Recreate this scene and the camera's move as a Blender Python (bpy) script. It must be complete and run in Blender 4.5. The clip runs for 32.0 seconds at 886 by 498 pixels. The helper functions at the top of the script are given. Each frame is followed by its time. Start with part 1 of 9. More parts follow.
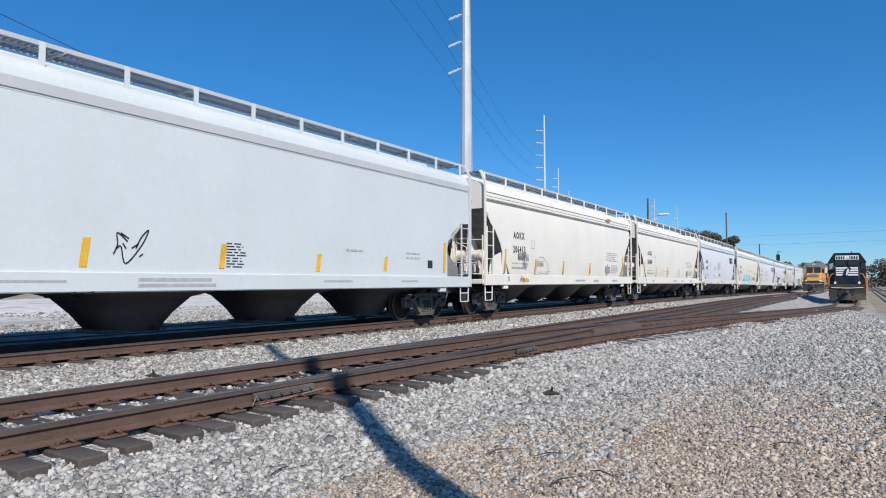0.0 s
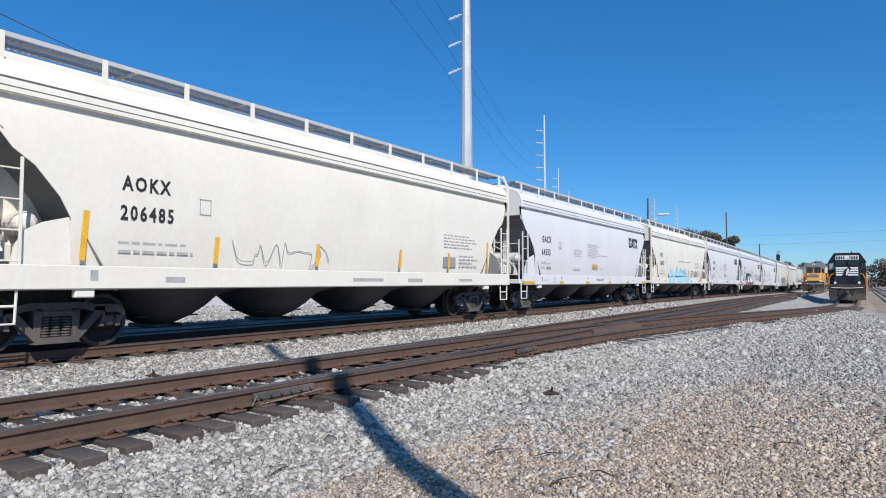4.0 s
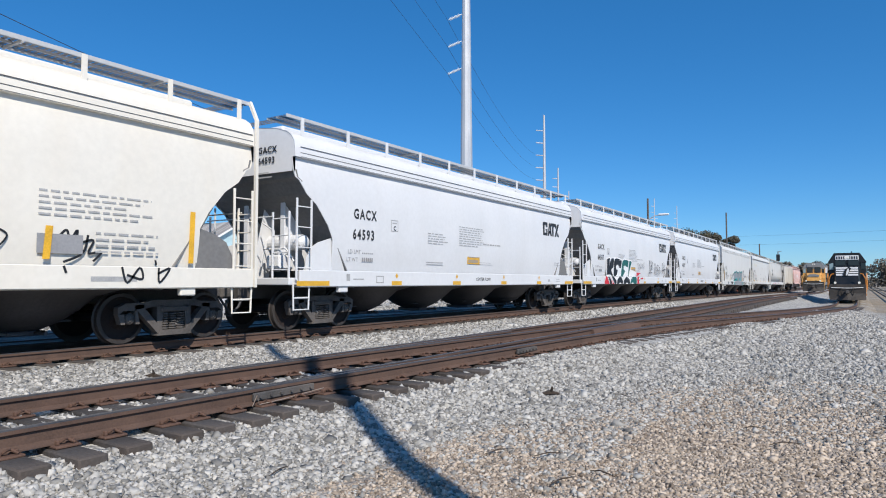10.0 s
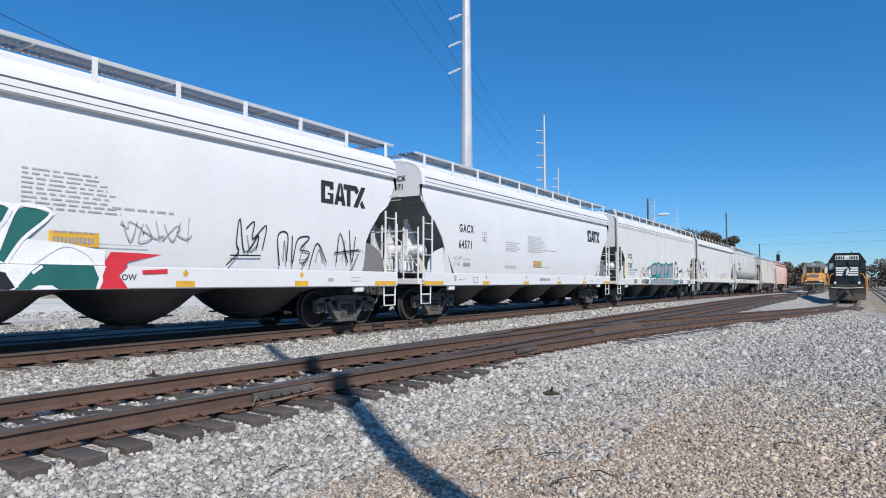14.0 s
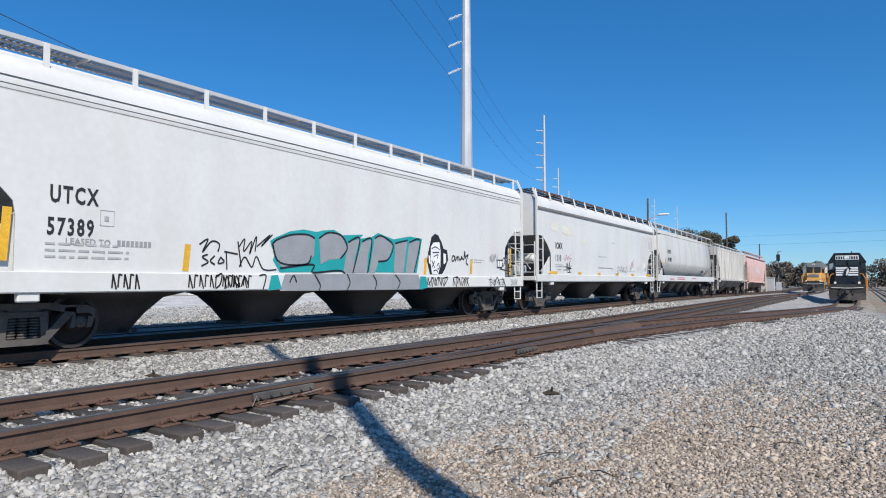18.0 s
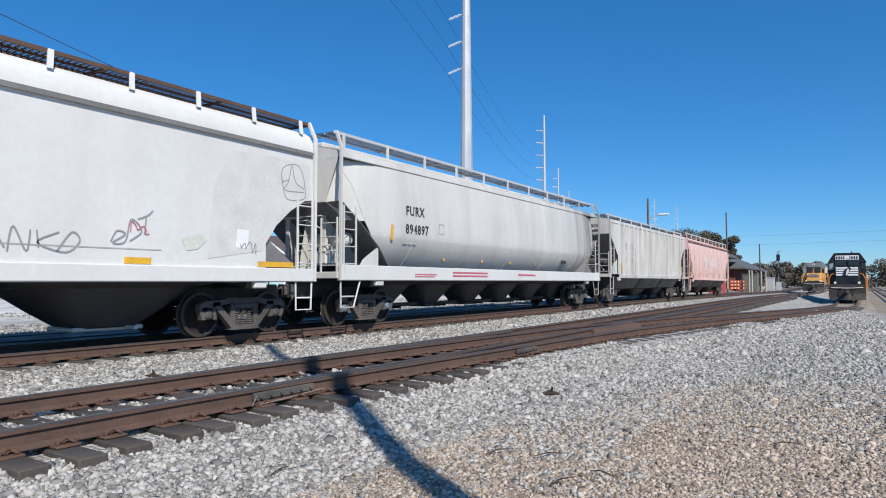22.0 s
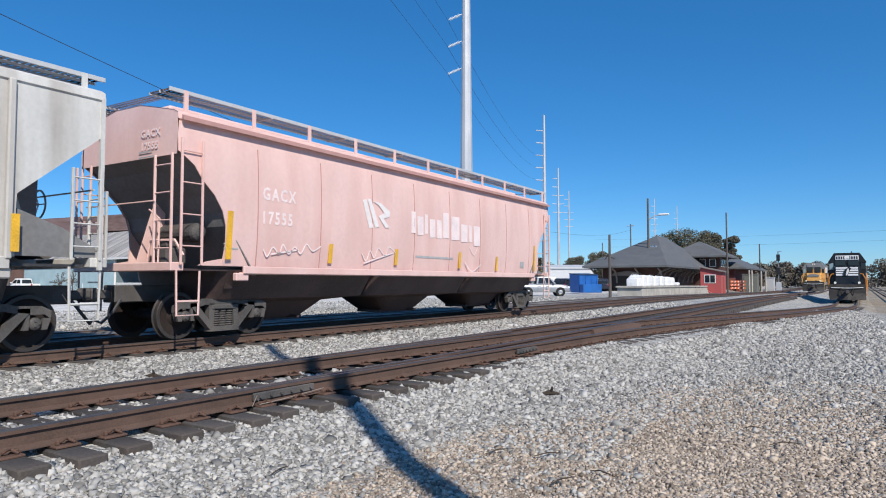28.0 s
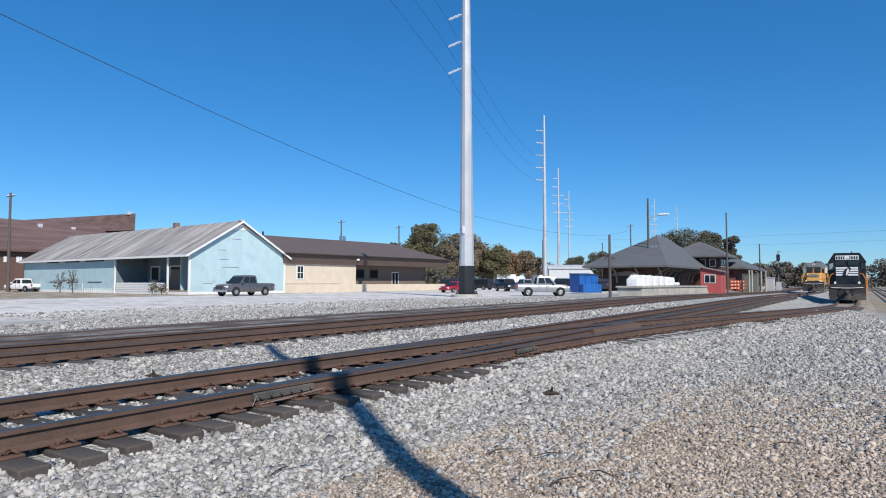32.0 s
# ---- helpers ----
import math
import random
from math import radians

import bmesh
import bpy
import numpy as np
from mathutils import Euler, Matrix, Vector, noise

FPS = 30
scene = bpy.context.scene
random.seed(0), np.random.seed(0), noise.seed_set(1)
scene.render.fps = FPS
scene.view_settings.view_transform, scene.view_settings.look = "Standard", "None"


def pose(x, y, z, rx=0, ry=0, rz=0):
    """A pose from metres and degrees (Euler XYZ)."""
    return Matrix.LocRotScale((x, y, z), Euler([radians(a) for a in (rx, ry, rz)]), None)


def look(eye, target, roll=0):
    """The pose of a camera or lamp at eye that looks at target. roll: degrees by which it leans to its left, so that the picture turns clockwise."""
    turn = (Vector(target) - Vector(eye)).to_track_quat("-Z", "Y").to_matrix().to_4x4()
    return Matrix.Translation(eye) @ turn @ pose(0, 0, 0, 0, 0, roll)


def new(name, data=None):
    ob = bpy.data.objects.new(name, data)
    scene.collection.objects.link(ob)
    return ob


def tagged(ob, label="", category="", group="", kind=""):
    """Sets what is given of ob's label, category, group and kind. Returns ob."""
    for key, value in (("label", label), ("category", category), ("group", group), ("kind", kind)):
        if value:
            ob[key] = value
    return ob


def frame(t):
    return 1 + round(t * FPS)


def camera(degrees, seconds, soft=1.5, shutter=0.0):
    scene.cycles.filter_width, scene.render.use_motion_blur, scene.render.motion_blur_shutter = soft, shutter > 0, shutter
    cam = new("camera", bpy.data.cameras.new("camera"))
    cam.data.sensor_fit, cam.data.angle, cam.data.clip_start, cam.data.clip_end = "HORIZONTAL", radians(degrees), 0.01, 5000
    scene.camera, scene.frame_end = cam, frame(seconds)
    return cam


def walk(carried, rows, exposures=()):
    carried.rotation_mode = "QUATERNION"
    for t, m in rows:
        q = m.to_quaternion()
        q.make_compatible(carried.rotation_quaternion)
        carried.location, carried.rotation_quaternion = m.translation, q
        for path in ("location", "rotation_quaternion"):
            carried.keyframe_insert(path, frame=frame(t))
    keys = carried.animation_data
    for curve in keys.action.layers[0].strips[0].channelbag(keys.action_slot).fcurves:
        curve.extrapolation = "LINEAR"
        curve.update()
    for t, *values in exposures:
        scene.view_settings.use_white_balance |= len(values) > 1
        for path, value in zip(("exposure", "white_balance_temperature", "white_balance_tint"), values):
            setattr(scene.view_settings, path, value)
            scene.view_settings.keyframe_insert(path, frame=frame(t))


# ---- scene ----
cam = camera(67.616, 32.0, soft=1.05)
EYE = (11.989, 0.0, 1.119)
VIEW = Matrix.Translation(EYE) @ pose(0, 0, 0, 92.8117, 0, 32.155)
walk(cam, [(0, VIEW), (32.0, VIEW)])

# ---- light ----
SUN_ELEVATION = radians(41)
SUN_WAY = Vector((0.815 * math.cos(SUN_ELEVATION), -0.58 * math.cos(SUN_ELEVATION), math.sin(SUN_ELEVATION))).normalized()
world = bpy.data.worlds.new("world")
scene.world = world
world.use_nodes = True
wn, wl = world.node_tree.nodes, world.node_tree.links
sky = wn.new("ShaderNodeTexSky")
sky.sky_type, sky.sun_disc = "NISHITA", False
sky.sun_elevation = SUN_ELEVATION
sky.sun_rotation = math.atan2(SUN_WAY.x, SUN_WAY.y)
sky.altitude, sky.air_density, sky.dust_density, sky.ozone_density = 100, 0.8, 0.25, 3.5
wn["Background"].inputs[1].default_value = 0.126
tint = wn.new("ShaderNodeMix")
tint.data_type, tint.blend_type = "RGBA", "MULTIPLY"
tint.inputs["Factor"].default_value = 1.0
tint.inputs["B"].default_value = (0.725, 0.905, 1.04, 1)
rich = wn.new("ShaderNodeHueSaturation")
rich.inputs["Saturation"].default_value = 1.18
haze = wn.new("ShaderNodeMix")
haze.data_type = "RGBA"
haze.inputs["Factor"].default_value = 0.24
haze.inputs["B"].default_value = (0.36, 2.2, 5.5, 1)
wl.new(sky.outputs[0], tint.inputs["A"]), wl.new(tint.outputs["Result"], rich.inputs["Color"]), wl.new(rich.outputs[0], haze.inputs["A"]), wl.new(haze.outputs["Result"], wn["Background"].inputs[0])
sun = new("sun", bpy.data.lights.new("sun", "SUN"))
sun.data.energy, sun.data.angle, sun.data.color = 4.7, radians(0.53), (1.0, 0.93, 0.83)
sun.matrix_world = look((0, 0, 60), Vector((0, 0, 60)) - SUN_WAY)
scene.view_settings.exposure = 0.0


# ---- materials ----
def mat(name, base, rough=0.6, metal=0.0, spread=0.15, scale=6.0, fine=60.0, bump=0.15, depth=0.01, dirt=None, dirt_amount=0.0,
        streak=False, random=0.0, island=False, coords="Object", spec=0.4):
    """A procedural material: two scales of mottling, optional dirt or streaks, fine relief."""
    m = bpy.data.materials.new(name)
    m.use_nodes = True
    n, l = m.node_tree.nodes, m.node_tree.links
    b = n["Principled BSDF"]
    b.inputs["Metallic"].default_value = metal
    b.inputs["Specular IOR Level"].default_value = spec
    tc = n.new("ShaderNodeTexCoord")
    co = tc.outputs[coords]
    n1, n2 = n.new("ShaderNodeTexNoise"), n.new("ShaderNodeTexNoise")
    n1.inputs["Scale"].default_value, n1.inputs["Detail"].default_value = scale, 5
    n2.inputs["Scale"].default_value, n2.inputs["Detail"].default_value = fine, 3
    l.new(co, n1.inputs["Vector"]), l.new(co, n2.inputs["Vector"])
    add = n.new("ShaderNodeMath")
    add.operation = "ADD"
    l.new(n1.outputs[0], add.inputs[0]), l.new(n2.outputs[0], add.inputs[1])
    ramp = n.new("ShaderNodeMapRange")
    ramp.inputs["From Min"].default_value, ramp.inputs["From Max"].default_value = 0.7, 1.3
    ramp.inputs["To Min"].default_value, ramp.inputs["To Max"].default_value = 1 - spread, 1 + spread
    l.new(add.outputs[0], ramp.inputs["Value"])
    value = ramp.outputs[0]
    if random:
        src = n.new("ShaderNodeNewGeometry").outputs["Random Per Island"] if island else n.new("ShaderNodeObjectInfo").outputs["Random"]
        rr = n.new("ShaderNodeMapRange")
        rr.inputs["To Min"].default_value, rr.inputs["To Max"].default_value = 1 - random, 1 + random
        l.new(src, rr.inputs["Value"])
        mu = n.new("ShaderNodeMath")
        mu.operation = "MULTIPLY"
        l.new(value, mu.inputs[0]), l.new(rr.outputs[0], mu.inputs[1])
        value = mu.outputs[0]
    hsv = n.new("ShaderNodeHueSaturation")
    hsv.inputs["Color"].default_value = (*base, 1)
    l.new(value, hsv.inputs["Value"])
    colour = hsv.outputs[0]
    if dirt is not None:
        mp = n.new("ShaderNodeMapping")
        mp.inputs["Scale"].default_value = streak if isinstance(streak, tuple) else (0.9, 0.9, 0.22) if streak else (0.8, 0.8, 0.8)
        n3 = n.new("ShaderNodeTexNoise")
        n3.inputs["Scale"].default_value, n3.inputs["Detail"].default_value = 1.4, 6
        l.new(co, mp.inputs["Vector"]), l.new(mp.outputs[0], n3.inputs["Vector"])
        dm = n.new("ShaderNodeMapRange")
        dm.inputs["From Min"].default_value, dm.inputs["From Max"].default_value = 0.42, 0.78
        dm.inputs["To Max"].default_value = dirt_amount
        l.new(n3.outputs[0], dm.inputs["Value"])
        mix = n.new("ShaderNodeMix")
        mix.data_type = "RGBA"
        mix.inputs["B"].default_value = (*dirt, 1)
        l.new(dm.outputs[0], mix.inputs["Factor"]), l.new(colour, mix.inputs["A"])
        colour = mix.outputs["Result"]
    l.new(colour, b.inputs["Base Color"])
    rm = n.new("ShaderNodeMapRange")
    rm.inputs["From Min"].default_value, rm.inputs["From Max"].default_value = 0.3, 0.7
    rm.inputs["To Min"].default_value, rm.inputs["To Max"].default_value = max(0.05, rough - 0.08), min(1, rough + 0.1)
    l.new(n1.outputs[0], rm.inputs["Value"]), l.new(rm.outputs[0], b.inputs["Roughness"])
    if bump:
        bp = n.new("ShaderNodeBump")
        bp.inputs["Strength"].default_value, bp.inputs["Distance"].default_value = bump, depth
        l.new(add.outputs[0], bp.inputs["Height"]), l.new(bp.outputs[0], b.inputs["Normal"])
    return m


def glow(name, colour, power):
    m = bpy.data.materials.new(name)
    m.use_nodes = True
    b = m.node_tree.nodes["Principled BSDF"]
    b.inputs["Base Color"].default_value = (*colour, 1)
    b.inputs["Emission Color"].default_value = (*colour, 1)
    b.inputs["Emission Strength"].default_value = power
    return m


def glass(name, tint, rough=0.05):
    m = bpy.data.materials.new(name)
    m.use_nodes = True
    b = m.node_tree.nodes["Principled BSDF"]
    b.inputs["Base Color"].default_value = (*tint, 1)
    b.inputs["Roughness"].default_value = rough
    b.inputs["Specular IOR Level"].default_value = 0.45
    return m


def grating(name, base, pitch, wide):
    """Open steel grating: slots between bearing bars that run along the walkway and cross bars between them."""
    m = mat(name, base, 0.6, 0.2, 0.15, 4, 40, 0.1, dirt=(base[0] * 0.6, base[1] * 0.5, base[2] * 0.45), dirt_amount=0.4)
    n, l = m.node_tree.nodes, m.node_tree.links
    tc, sx = n.new("ShaderNodeTexCoord"), n.new("ShaderNodeSeparateXYZ")
    l.new(tc.outputs["Object"], sx.inputs[0])
    cut = []
    for k, p, w in ((1, pitch, wide), (0, pitch * 0.8, wide * 0.8)):
        mod, cmp = n.new("ShaderNodeMath"), n.new("ShaderNodeMath")
        mod.operation, cmp.operation = "PINGPONG", "GREATER_THAN"
        mod.inputs[1].default_value, cmp.inputs[1].default_value = p, p * (1 - w)
        l.new(sx.outputs[k], mod.inputs[0]), l.new(mod.outputs[0], cmp.inputs[0])
        cut.append(cmp)
    mx = n.new("ShaderNodeMath")
    mx.operation = "MAXIMUM"
    l.new(cut[0].outputs[0], mx.inputs[0]), l.new(cut[1].outputs[0], mx.inputs[1])
    l.new(mx.outputs[0], n["Principled BSDF"].inputs["Alpha"])
    return m


RUST = (0.16, 0.07, 0.035)
GRIME = (0.22, 0.19, 0.16)
M = {}
M["paint_white"] = mat("white_car_paint", (0.72, 0.725, 0.735), 0.42, 0, 0.035, 0.7, 9, 0.03, dirt=(0.55, 0.53, 0.5), dirt_amount=0.16, streak=True)
M["paint_cream"] = mat("cream_car_paint", (0.79, 0.752, 0.675), 0.5, 0, 0.045, 0.7, 9, 0.03, dirt=(0.66, 0.54, 0.38), dirt_amount=0.16, streak=True)
M["paint_grey"] = mat("pale_grey_car_paint", (0.60, 0.635, 0.64), 0.45, 0, 0.035, 0.6, 9, 0.03, dirt=(0.5, 0.52, 0.5), dirt_amount=0.16, streak=True)
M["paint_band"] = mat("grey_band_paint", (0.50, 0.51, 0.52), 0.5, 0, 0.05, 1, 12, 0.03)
M["paint_chalk"] = mat("chalky_white_car_paint", (0.69, 0.69, 0.67), 0.5, 0, 0.045, 0.7, 9, 0.03, dirt=(0.5, 0.46, 0.4), dirt_amount=0.25, streak=True)
M["paint_old"] = mat("weathered_pale_car_paint", (0.63, 0.62, 0.59), 0.5, 0, 0.05, 0.7, 9, 0.03, dirt=(0.40, 0.38, 0.35), dirt_amount=0.5, streak=(0.8, 0.8, 0.10))
def sooty_end(m, y0, y1):
    """Dark run-down streaks over the trailing end of a car's side."""
    n, l = m.node_tree.nodes, m.node_tree.links
    b = n["Principled BSDF"]
    old = b.inputs["Base Color"].links[0].from_socket
    tc, sx, mp, nz = n.new("ShaderNodeTexCoord"), n.new("ShaderNodeSeparateXYZ"), n.new("ShaderNodeMapping"), n.new("ShaderNodeTexNoise")
    mp.inputs["Scale"].default_value = (0.5, 2.2, 0.12)
    nz.inputs["Scale"].default_value, nz.inputs["Detail"].default_value = 1.2, 4
    l.new(tc.outputs["Object"], sx.inputs[0]), l.new(tc.outputs["Object"], mp.inputs["Vector"]), l.new(mp.outputs[0], nz.inputs["Vector"])
    reach, streak, mul, mix = n.new("ShaderNodeMapRange"), n.new("ShaderNodeMapRange"), n.new("ShaderNodeMath"), n.new("ShaderNodeMix")
    reach.interpolation_type = "SMOOTHSTEP"
    reach.inputs["From Min"].default_value, reach.inputs["From Max"].default_value = y0, y1
    streak.inputs["From Min"].default_value, streak.inputs["From Max"].default_value = 0.3, 0.68
    l.new(sx.outputs[1], reach.inputs["Value"]), l.new(nz.outputs[0], streak.inputs["Value"])
    mul.operation = "MULTIPLY"
    l.new(reach.outputs[0], mul.inputs[0]), l.new(streak.outputs[0], mul.inputs[1])
    mix.data_type = "RGBA"
    mix.inputs["B"].default_value = (0.22, 0.205, 0.19, 1)
    l.new(mul.outputs[0], mix.inputs["Factor"]), l.new(old, mix.inputs["A"]), l.new(mix.outputs["Result"], b.inputs["Base Color"])


sooty_end(M["paint_old"], 13.0, 17.0)
M["paint_ribbed"] = mat("worn_grey_car_paint", (0.60, 0.59, 0.56), 0.6, 0, 0.07, 1.5, 14, 0.05, dirt=(0.26, 0.21, 0.17), dirt_amount=0.75, streak=(1.3, 1.3, 0.16))
M["paint_pink"] = mat("faded_pink_car_paint", (0.80, 0.55, 0.50), 0.55, 0, 0.05, 0.8, 10, 0.04, dirt=(0.60, 0.33, 0.28), dirt_amount=0.55, streak=True)
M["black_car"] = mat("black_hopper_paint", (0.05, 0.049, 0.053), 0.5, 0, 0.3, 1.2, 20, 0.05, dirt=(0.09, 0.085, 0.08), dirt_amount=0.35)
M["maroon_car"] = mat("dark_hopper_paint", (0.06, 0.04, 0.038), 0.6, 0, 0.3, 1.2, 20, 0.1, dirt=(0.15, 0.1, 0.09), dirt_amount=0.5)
M["groove"] = mat("seam_grey", (0.16, 0.16, 0.16), 0.7, 0, 0.2)
M["ink"] = mat("black_lettering", (0.03, 0.03, 0.033), 0.5, 0, 0.2, 8, 60, 0)
M["ink_thin"] = mat("faded_lettering", (0.40, 0.40, 0.40), 0.6, 0, 0.2, 8, 60, 0)
M["chalkwhite"] = mat("white_lettering", (0.82, 0.76, 0.74), 0.6, 0, 0.1, 8, 60, 0)
M["yellow"] = mat("yellow_reflector", (0.75, 0.42, 0.035), 0.4, 0, 0.2, 4, 40, 0, dirt=(0.5, 0.3, 0.1), dirt_amount=0.5)
M["truck_steel"] = mat("dusty_cast_steel", (0.085, 0.08, 0.077), 0.8, 0.05, 0.35, 4, 50, 0.35, dirt=(0.17, 0.145, 0.13), dirt_amount=0.6)
M["wheel_face"] = mat("rusty_wheel_steel", (0.026, 0.018, 0.016), 0.8, 0.05, 0.25, 4, 40, 0.2)
M["wheel_rim"] = mat("polished_wheel_tread", (0.07, 0.06, 0.055), 0.5, 0.4, 0.15, 6, 40, 0.05)
M["cap_blue"] = mat("blue_bearing_cap", (0.16, 0.24, 0.28), 0.5, 0.1, 0.3, 20, 60, 0.1)
M["galv"] = grating("grating_galvanised", (0.30, 0.30, 0.305), 0.05, 0.58)
M["rustgrate"] = grating("grating_rusty", (0.20, 0.14, 0.125), 0.05, 0.5)
M["rail_side"] = mat("rusted_rail_steel", (0.108, 0.068, 0.052), 0.85, 0.1, 0.25, 5, 60, 0.25, dirt=(0.15, 0.092, 0.069), dirt_amount=0.8)
M["rail_top"] = mat("worn_rail_head", (0.075, 0.075, 0.08), 0.45, 0.4, 0.2, 3, 30, 0.05, dirt=(0.10, 0.08, 0.07), dirt_amount=0.4)
M["tie"] = mat("creosoted_wood", (0.055, 0.052, 0.051), 0.85, 0, 0.4, 3, 30, 0.5, 0.02, dirt=(0.13, 0.10, 0.082), dirt_amount=0.7, random=0.3)
M["plate"] = mat("rusted_tie_plate", (0.125, 0.072, 0.052), 0.85, 0.2, 0.3, 8, 60, 0.3)
# grey darkened to stand for shade on slope sheets, webs, end gear and lip
M["grime_paint"] = mat("shade_darkened_grey", (0.20, 0.197, 0.195), 0.7, 0, 0.15, 1.2, 12, 0.05, dirt=(0.12, 0.11, 0.10), dirt_amount=0.5)


# ---- mesh building ----
from mathutils.geometry import tessellate_polygon


class Geo:
    """Collects vertices and faces of one mesh."""

    def __init__(self):
        self.v, self.f, self.m = [], [], []

    def add(self, verts, faces, slot=0):
        o = len(self.v)
        self.v += [tuple(p) for p in verts]
        self.f += [tuple(o + i for i in q) for q in faces]
        self.m += [slot] * len(faces)
        return self

    def hexa(self, p, slot=0):
        """Eight corners: four below, four above, counter-clockwise seen from above."""
        return self.add(p, [(3, 2, 1, 0), (4, 5, 6, 7), (0, 1, 5, 4), (1, 2, 6, 5), (2, 3, 7, 6), (3, 0, 4, 7)], slot)

    def box(self, x0, y0, z0, x1, y1, z1, slot=0):
        return self.hexa([(x0, y0, z0), (x1, y0, z0), (x1, y1, z0), (x0, y1, z0), (x0, y0, z1), (x1, y0, z1), (x1, y1, z1), (x0, y1, z1)], slot)

    def cbox(self, x0, y0, z0, x1, y1, z1, c=0.02, slot=0):
        """A box with chamfered edges."""
        c = min(c, (x1 - x0) * 0.4, (y1 - y0) * 0.4, (z1 - z0) * 0.4)
        vs, idx = [], {}
        for i, x in enumerate((x0, x1)):
            for j, y in enumerate((y0, y1)):
                for k, z in enumerate((z0, z1)):
                    sx, sy, sz = (c if i == 0 else -c), (c if j == 0 else -c), (c if k == 0 else -c)
                    for a in range(3):
                        idx[i, j, k, a] = len(vs)
                        vs.append((x + (0 if a == 0 else sx), y + (0 if a == 1 else sy), z + (0 if a == 2 else sz)))
        fs = []
        for s in (0, 1):
            for a, order in ((0, [(0, 0), (1, 0), (1, 1), (0, 1)]), (1, [(0, 0), (0, 1), (1, 1), (1, 0)]), (2, [(0, 0), (1, 0), (1, 1), (0, 1)])):
                q = []
                for u, w in order:
                    key = {0: (s, u, w), 1: (u, s, w), 2: (u, w, s)}[a]
                    q.append(idx[(*key, a)])
                fs.append(tuple(q) if s else tuple(reversed(q)))
        for i in (0, 1):
            for j in (0, 1):
                for k in (0, 1):
                    t = [idx[i, j, k, a] for a in range(3)]
                    fs.append(tuple(t) if (i + j + k) % 2 else tuple(reversed(t)))
        for j in (0, 1):
            for k in (0, 1):
                q = [idx[0, j, k, 1], idx[1, j, k, 1], idx[1, j, k, 2], idx[0, j, k, 2]]
                fs.append(tuple(q) if (j + k) % 2 else tuple(reversed(q)))
        for i in (0, 1):
            for k in (0, 1):
                q = [idx[i, 0, k, 2], idx[i, 1, k, 2], idx[i, 1, k, 0], idx[i, 0, k, 0]]
                fs.append(tuple(q) if (i + k) % 2 else tuple(reversed(q)))
        for i in (0, 1):
            for j in (0, 1):
                q = [idx[i, j, 0, 0], idx[i, j, 1, 0], idx[i, j, 1, 1], idx[i, j, 0, 1]]
                fs.append(tuple(q) if (i + j) % 2 else tuple(reversed(q)))
        return self.add(vs, fs, slot)

    def prism(self, poly, axis, a, b, slot=0):
        """Extrudes a polygon along an axis (0 x, 1 y, 2 z); poly gives the other two coordinates in their order."""
        def at(p, t):
            c = list(p)
            c.insert(axis, t)
            return tuple(c)
        k = len(poly)
        vs = [at(p, a) for p in poly] + [at(p, b) for p in poly]
        fs = [tuple(range(k))[::-1], tuple(range(k, 2 * k))] + [(i, (i + 1) % k, k + (i + 1) % k, k + i) for i in range(k)]
        return self.add(vs, fs, slot)

    def tube(self, pts, r, n=6, slot=0, caps=True):
        """A round bar along a polyline; r is one radius or one for each point."""
        pts = [Vector(p) for p in pts]
        rs = r if isinstance(r, (list, tuple)) else [r] * len(pts)
        vs, fs, up = [], [], None
        for i, p in enumerate(pts):
            d = (pts[min(i + 1, len(pts) - 1)] - pts[max(i - 1, 0)]).normalized()
            if up is None:
                up = Vector((0, 0, 1)) if abs(d.z) < 0.9 else Vector((1, 0, 0))
            s = d.cross(up).normalized()
            up = s.cross(d).normalized()
            for j in range(n):
                a = 2 * math.pi * (j + 0.5) / n
                vs.append(p + (s * math.cos(a) + up * math.sin(a)) * rs[i])
        for i in range(len(pts) - 1):
            for j in range(n):
                a, b = i * n + j, i * n + (j + 1) % n
                fs.append((a, b, b + n, a + n))
        if caps:
            fs += [tuple(range(n))[::-1], tuple(range((len(pts) - 1) * n, len(pts) * n))]
        return self.add(vs, fs, slot)

    def lathe(self, prof, centre, axis, n=20, slots=None):
        """Turns (distance along the axis, radius) pairs round an axis."""
        k, vs, fs = len(prof), [], []
        for j in range(n):
            a = 2 * math.pi * j / n
            for t, r in prof:
                c = [r * math.cos(a), r * math.sin(a)]
                c.insert(axis, t)
                vs.append(tuple(c[i] + centre[i] for i in range(3)))
        o = len(self.v)
        self.v += vs
        for j in range(n):
            for i in range(k - 1):
                a, b = j * k + i, ((j + 1) % n) * k + i
                self.f.append((o + a, o + a + 1, o + b + 1, o + b))
                self.m.append(slots[i] if slots else 0)
        return self

    def loft(self, sections, slot=0, closed=False, caps=False):
        """A skin through sections of equally many points."""
        k, vs, fs = len(sections[0]), [p for s in sections for p in s], []
        for i in range(len(sections) - 1):
            for j in range(k if closed else k - 1):
                a, b = i * k + j, i * k + (j + 1) % k
                fs.append((a, b, b + k, a + k))
        if caps:
            fs += [tuple(range(k))[::-1], tuple(range((len(sections) - 1) * k, len(sections) * k))]
        return self.add(vs, fs, slot)

    def mesh(self, name, mats):
        me = bpy.data.meshes.new(name)
        me.from_pydata(self.v, [], self.f)
        for m in mats if isinstance(mats, (list, tuple)) else [mats]:
            me.materials.append(m)
        if any(self.m):
            me.polygons.foreach_set("material_index", self.m)
        me.update()
        return me


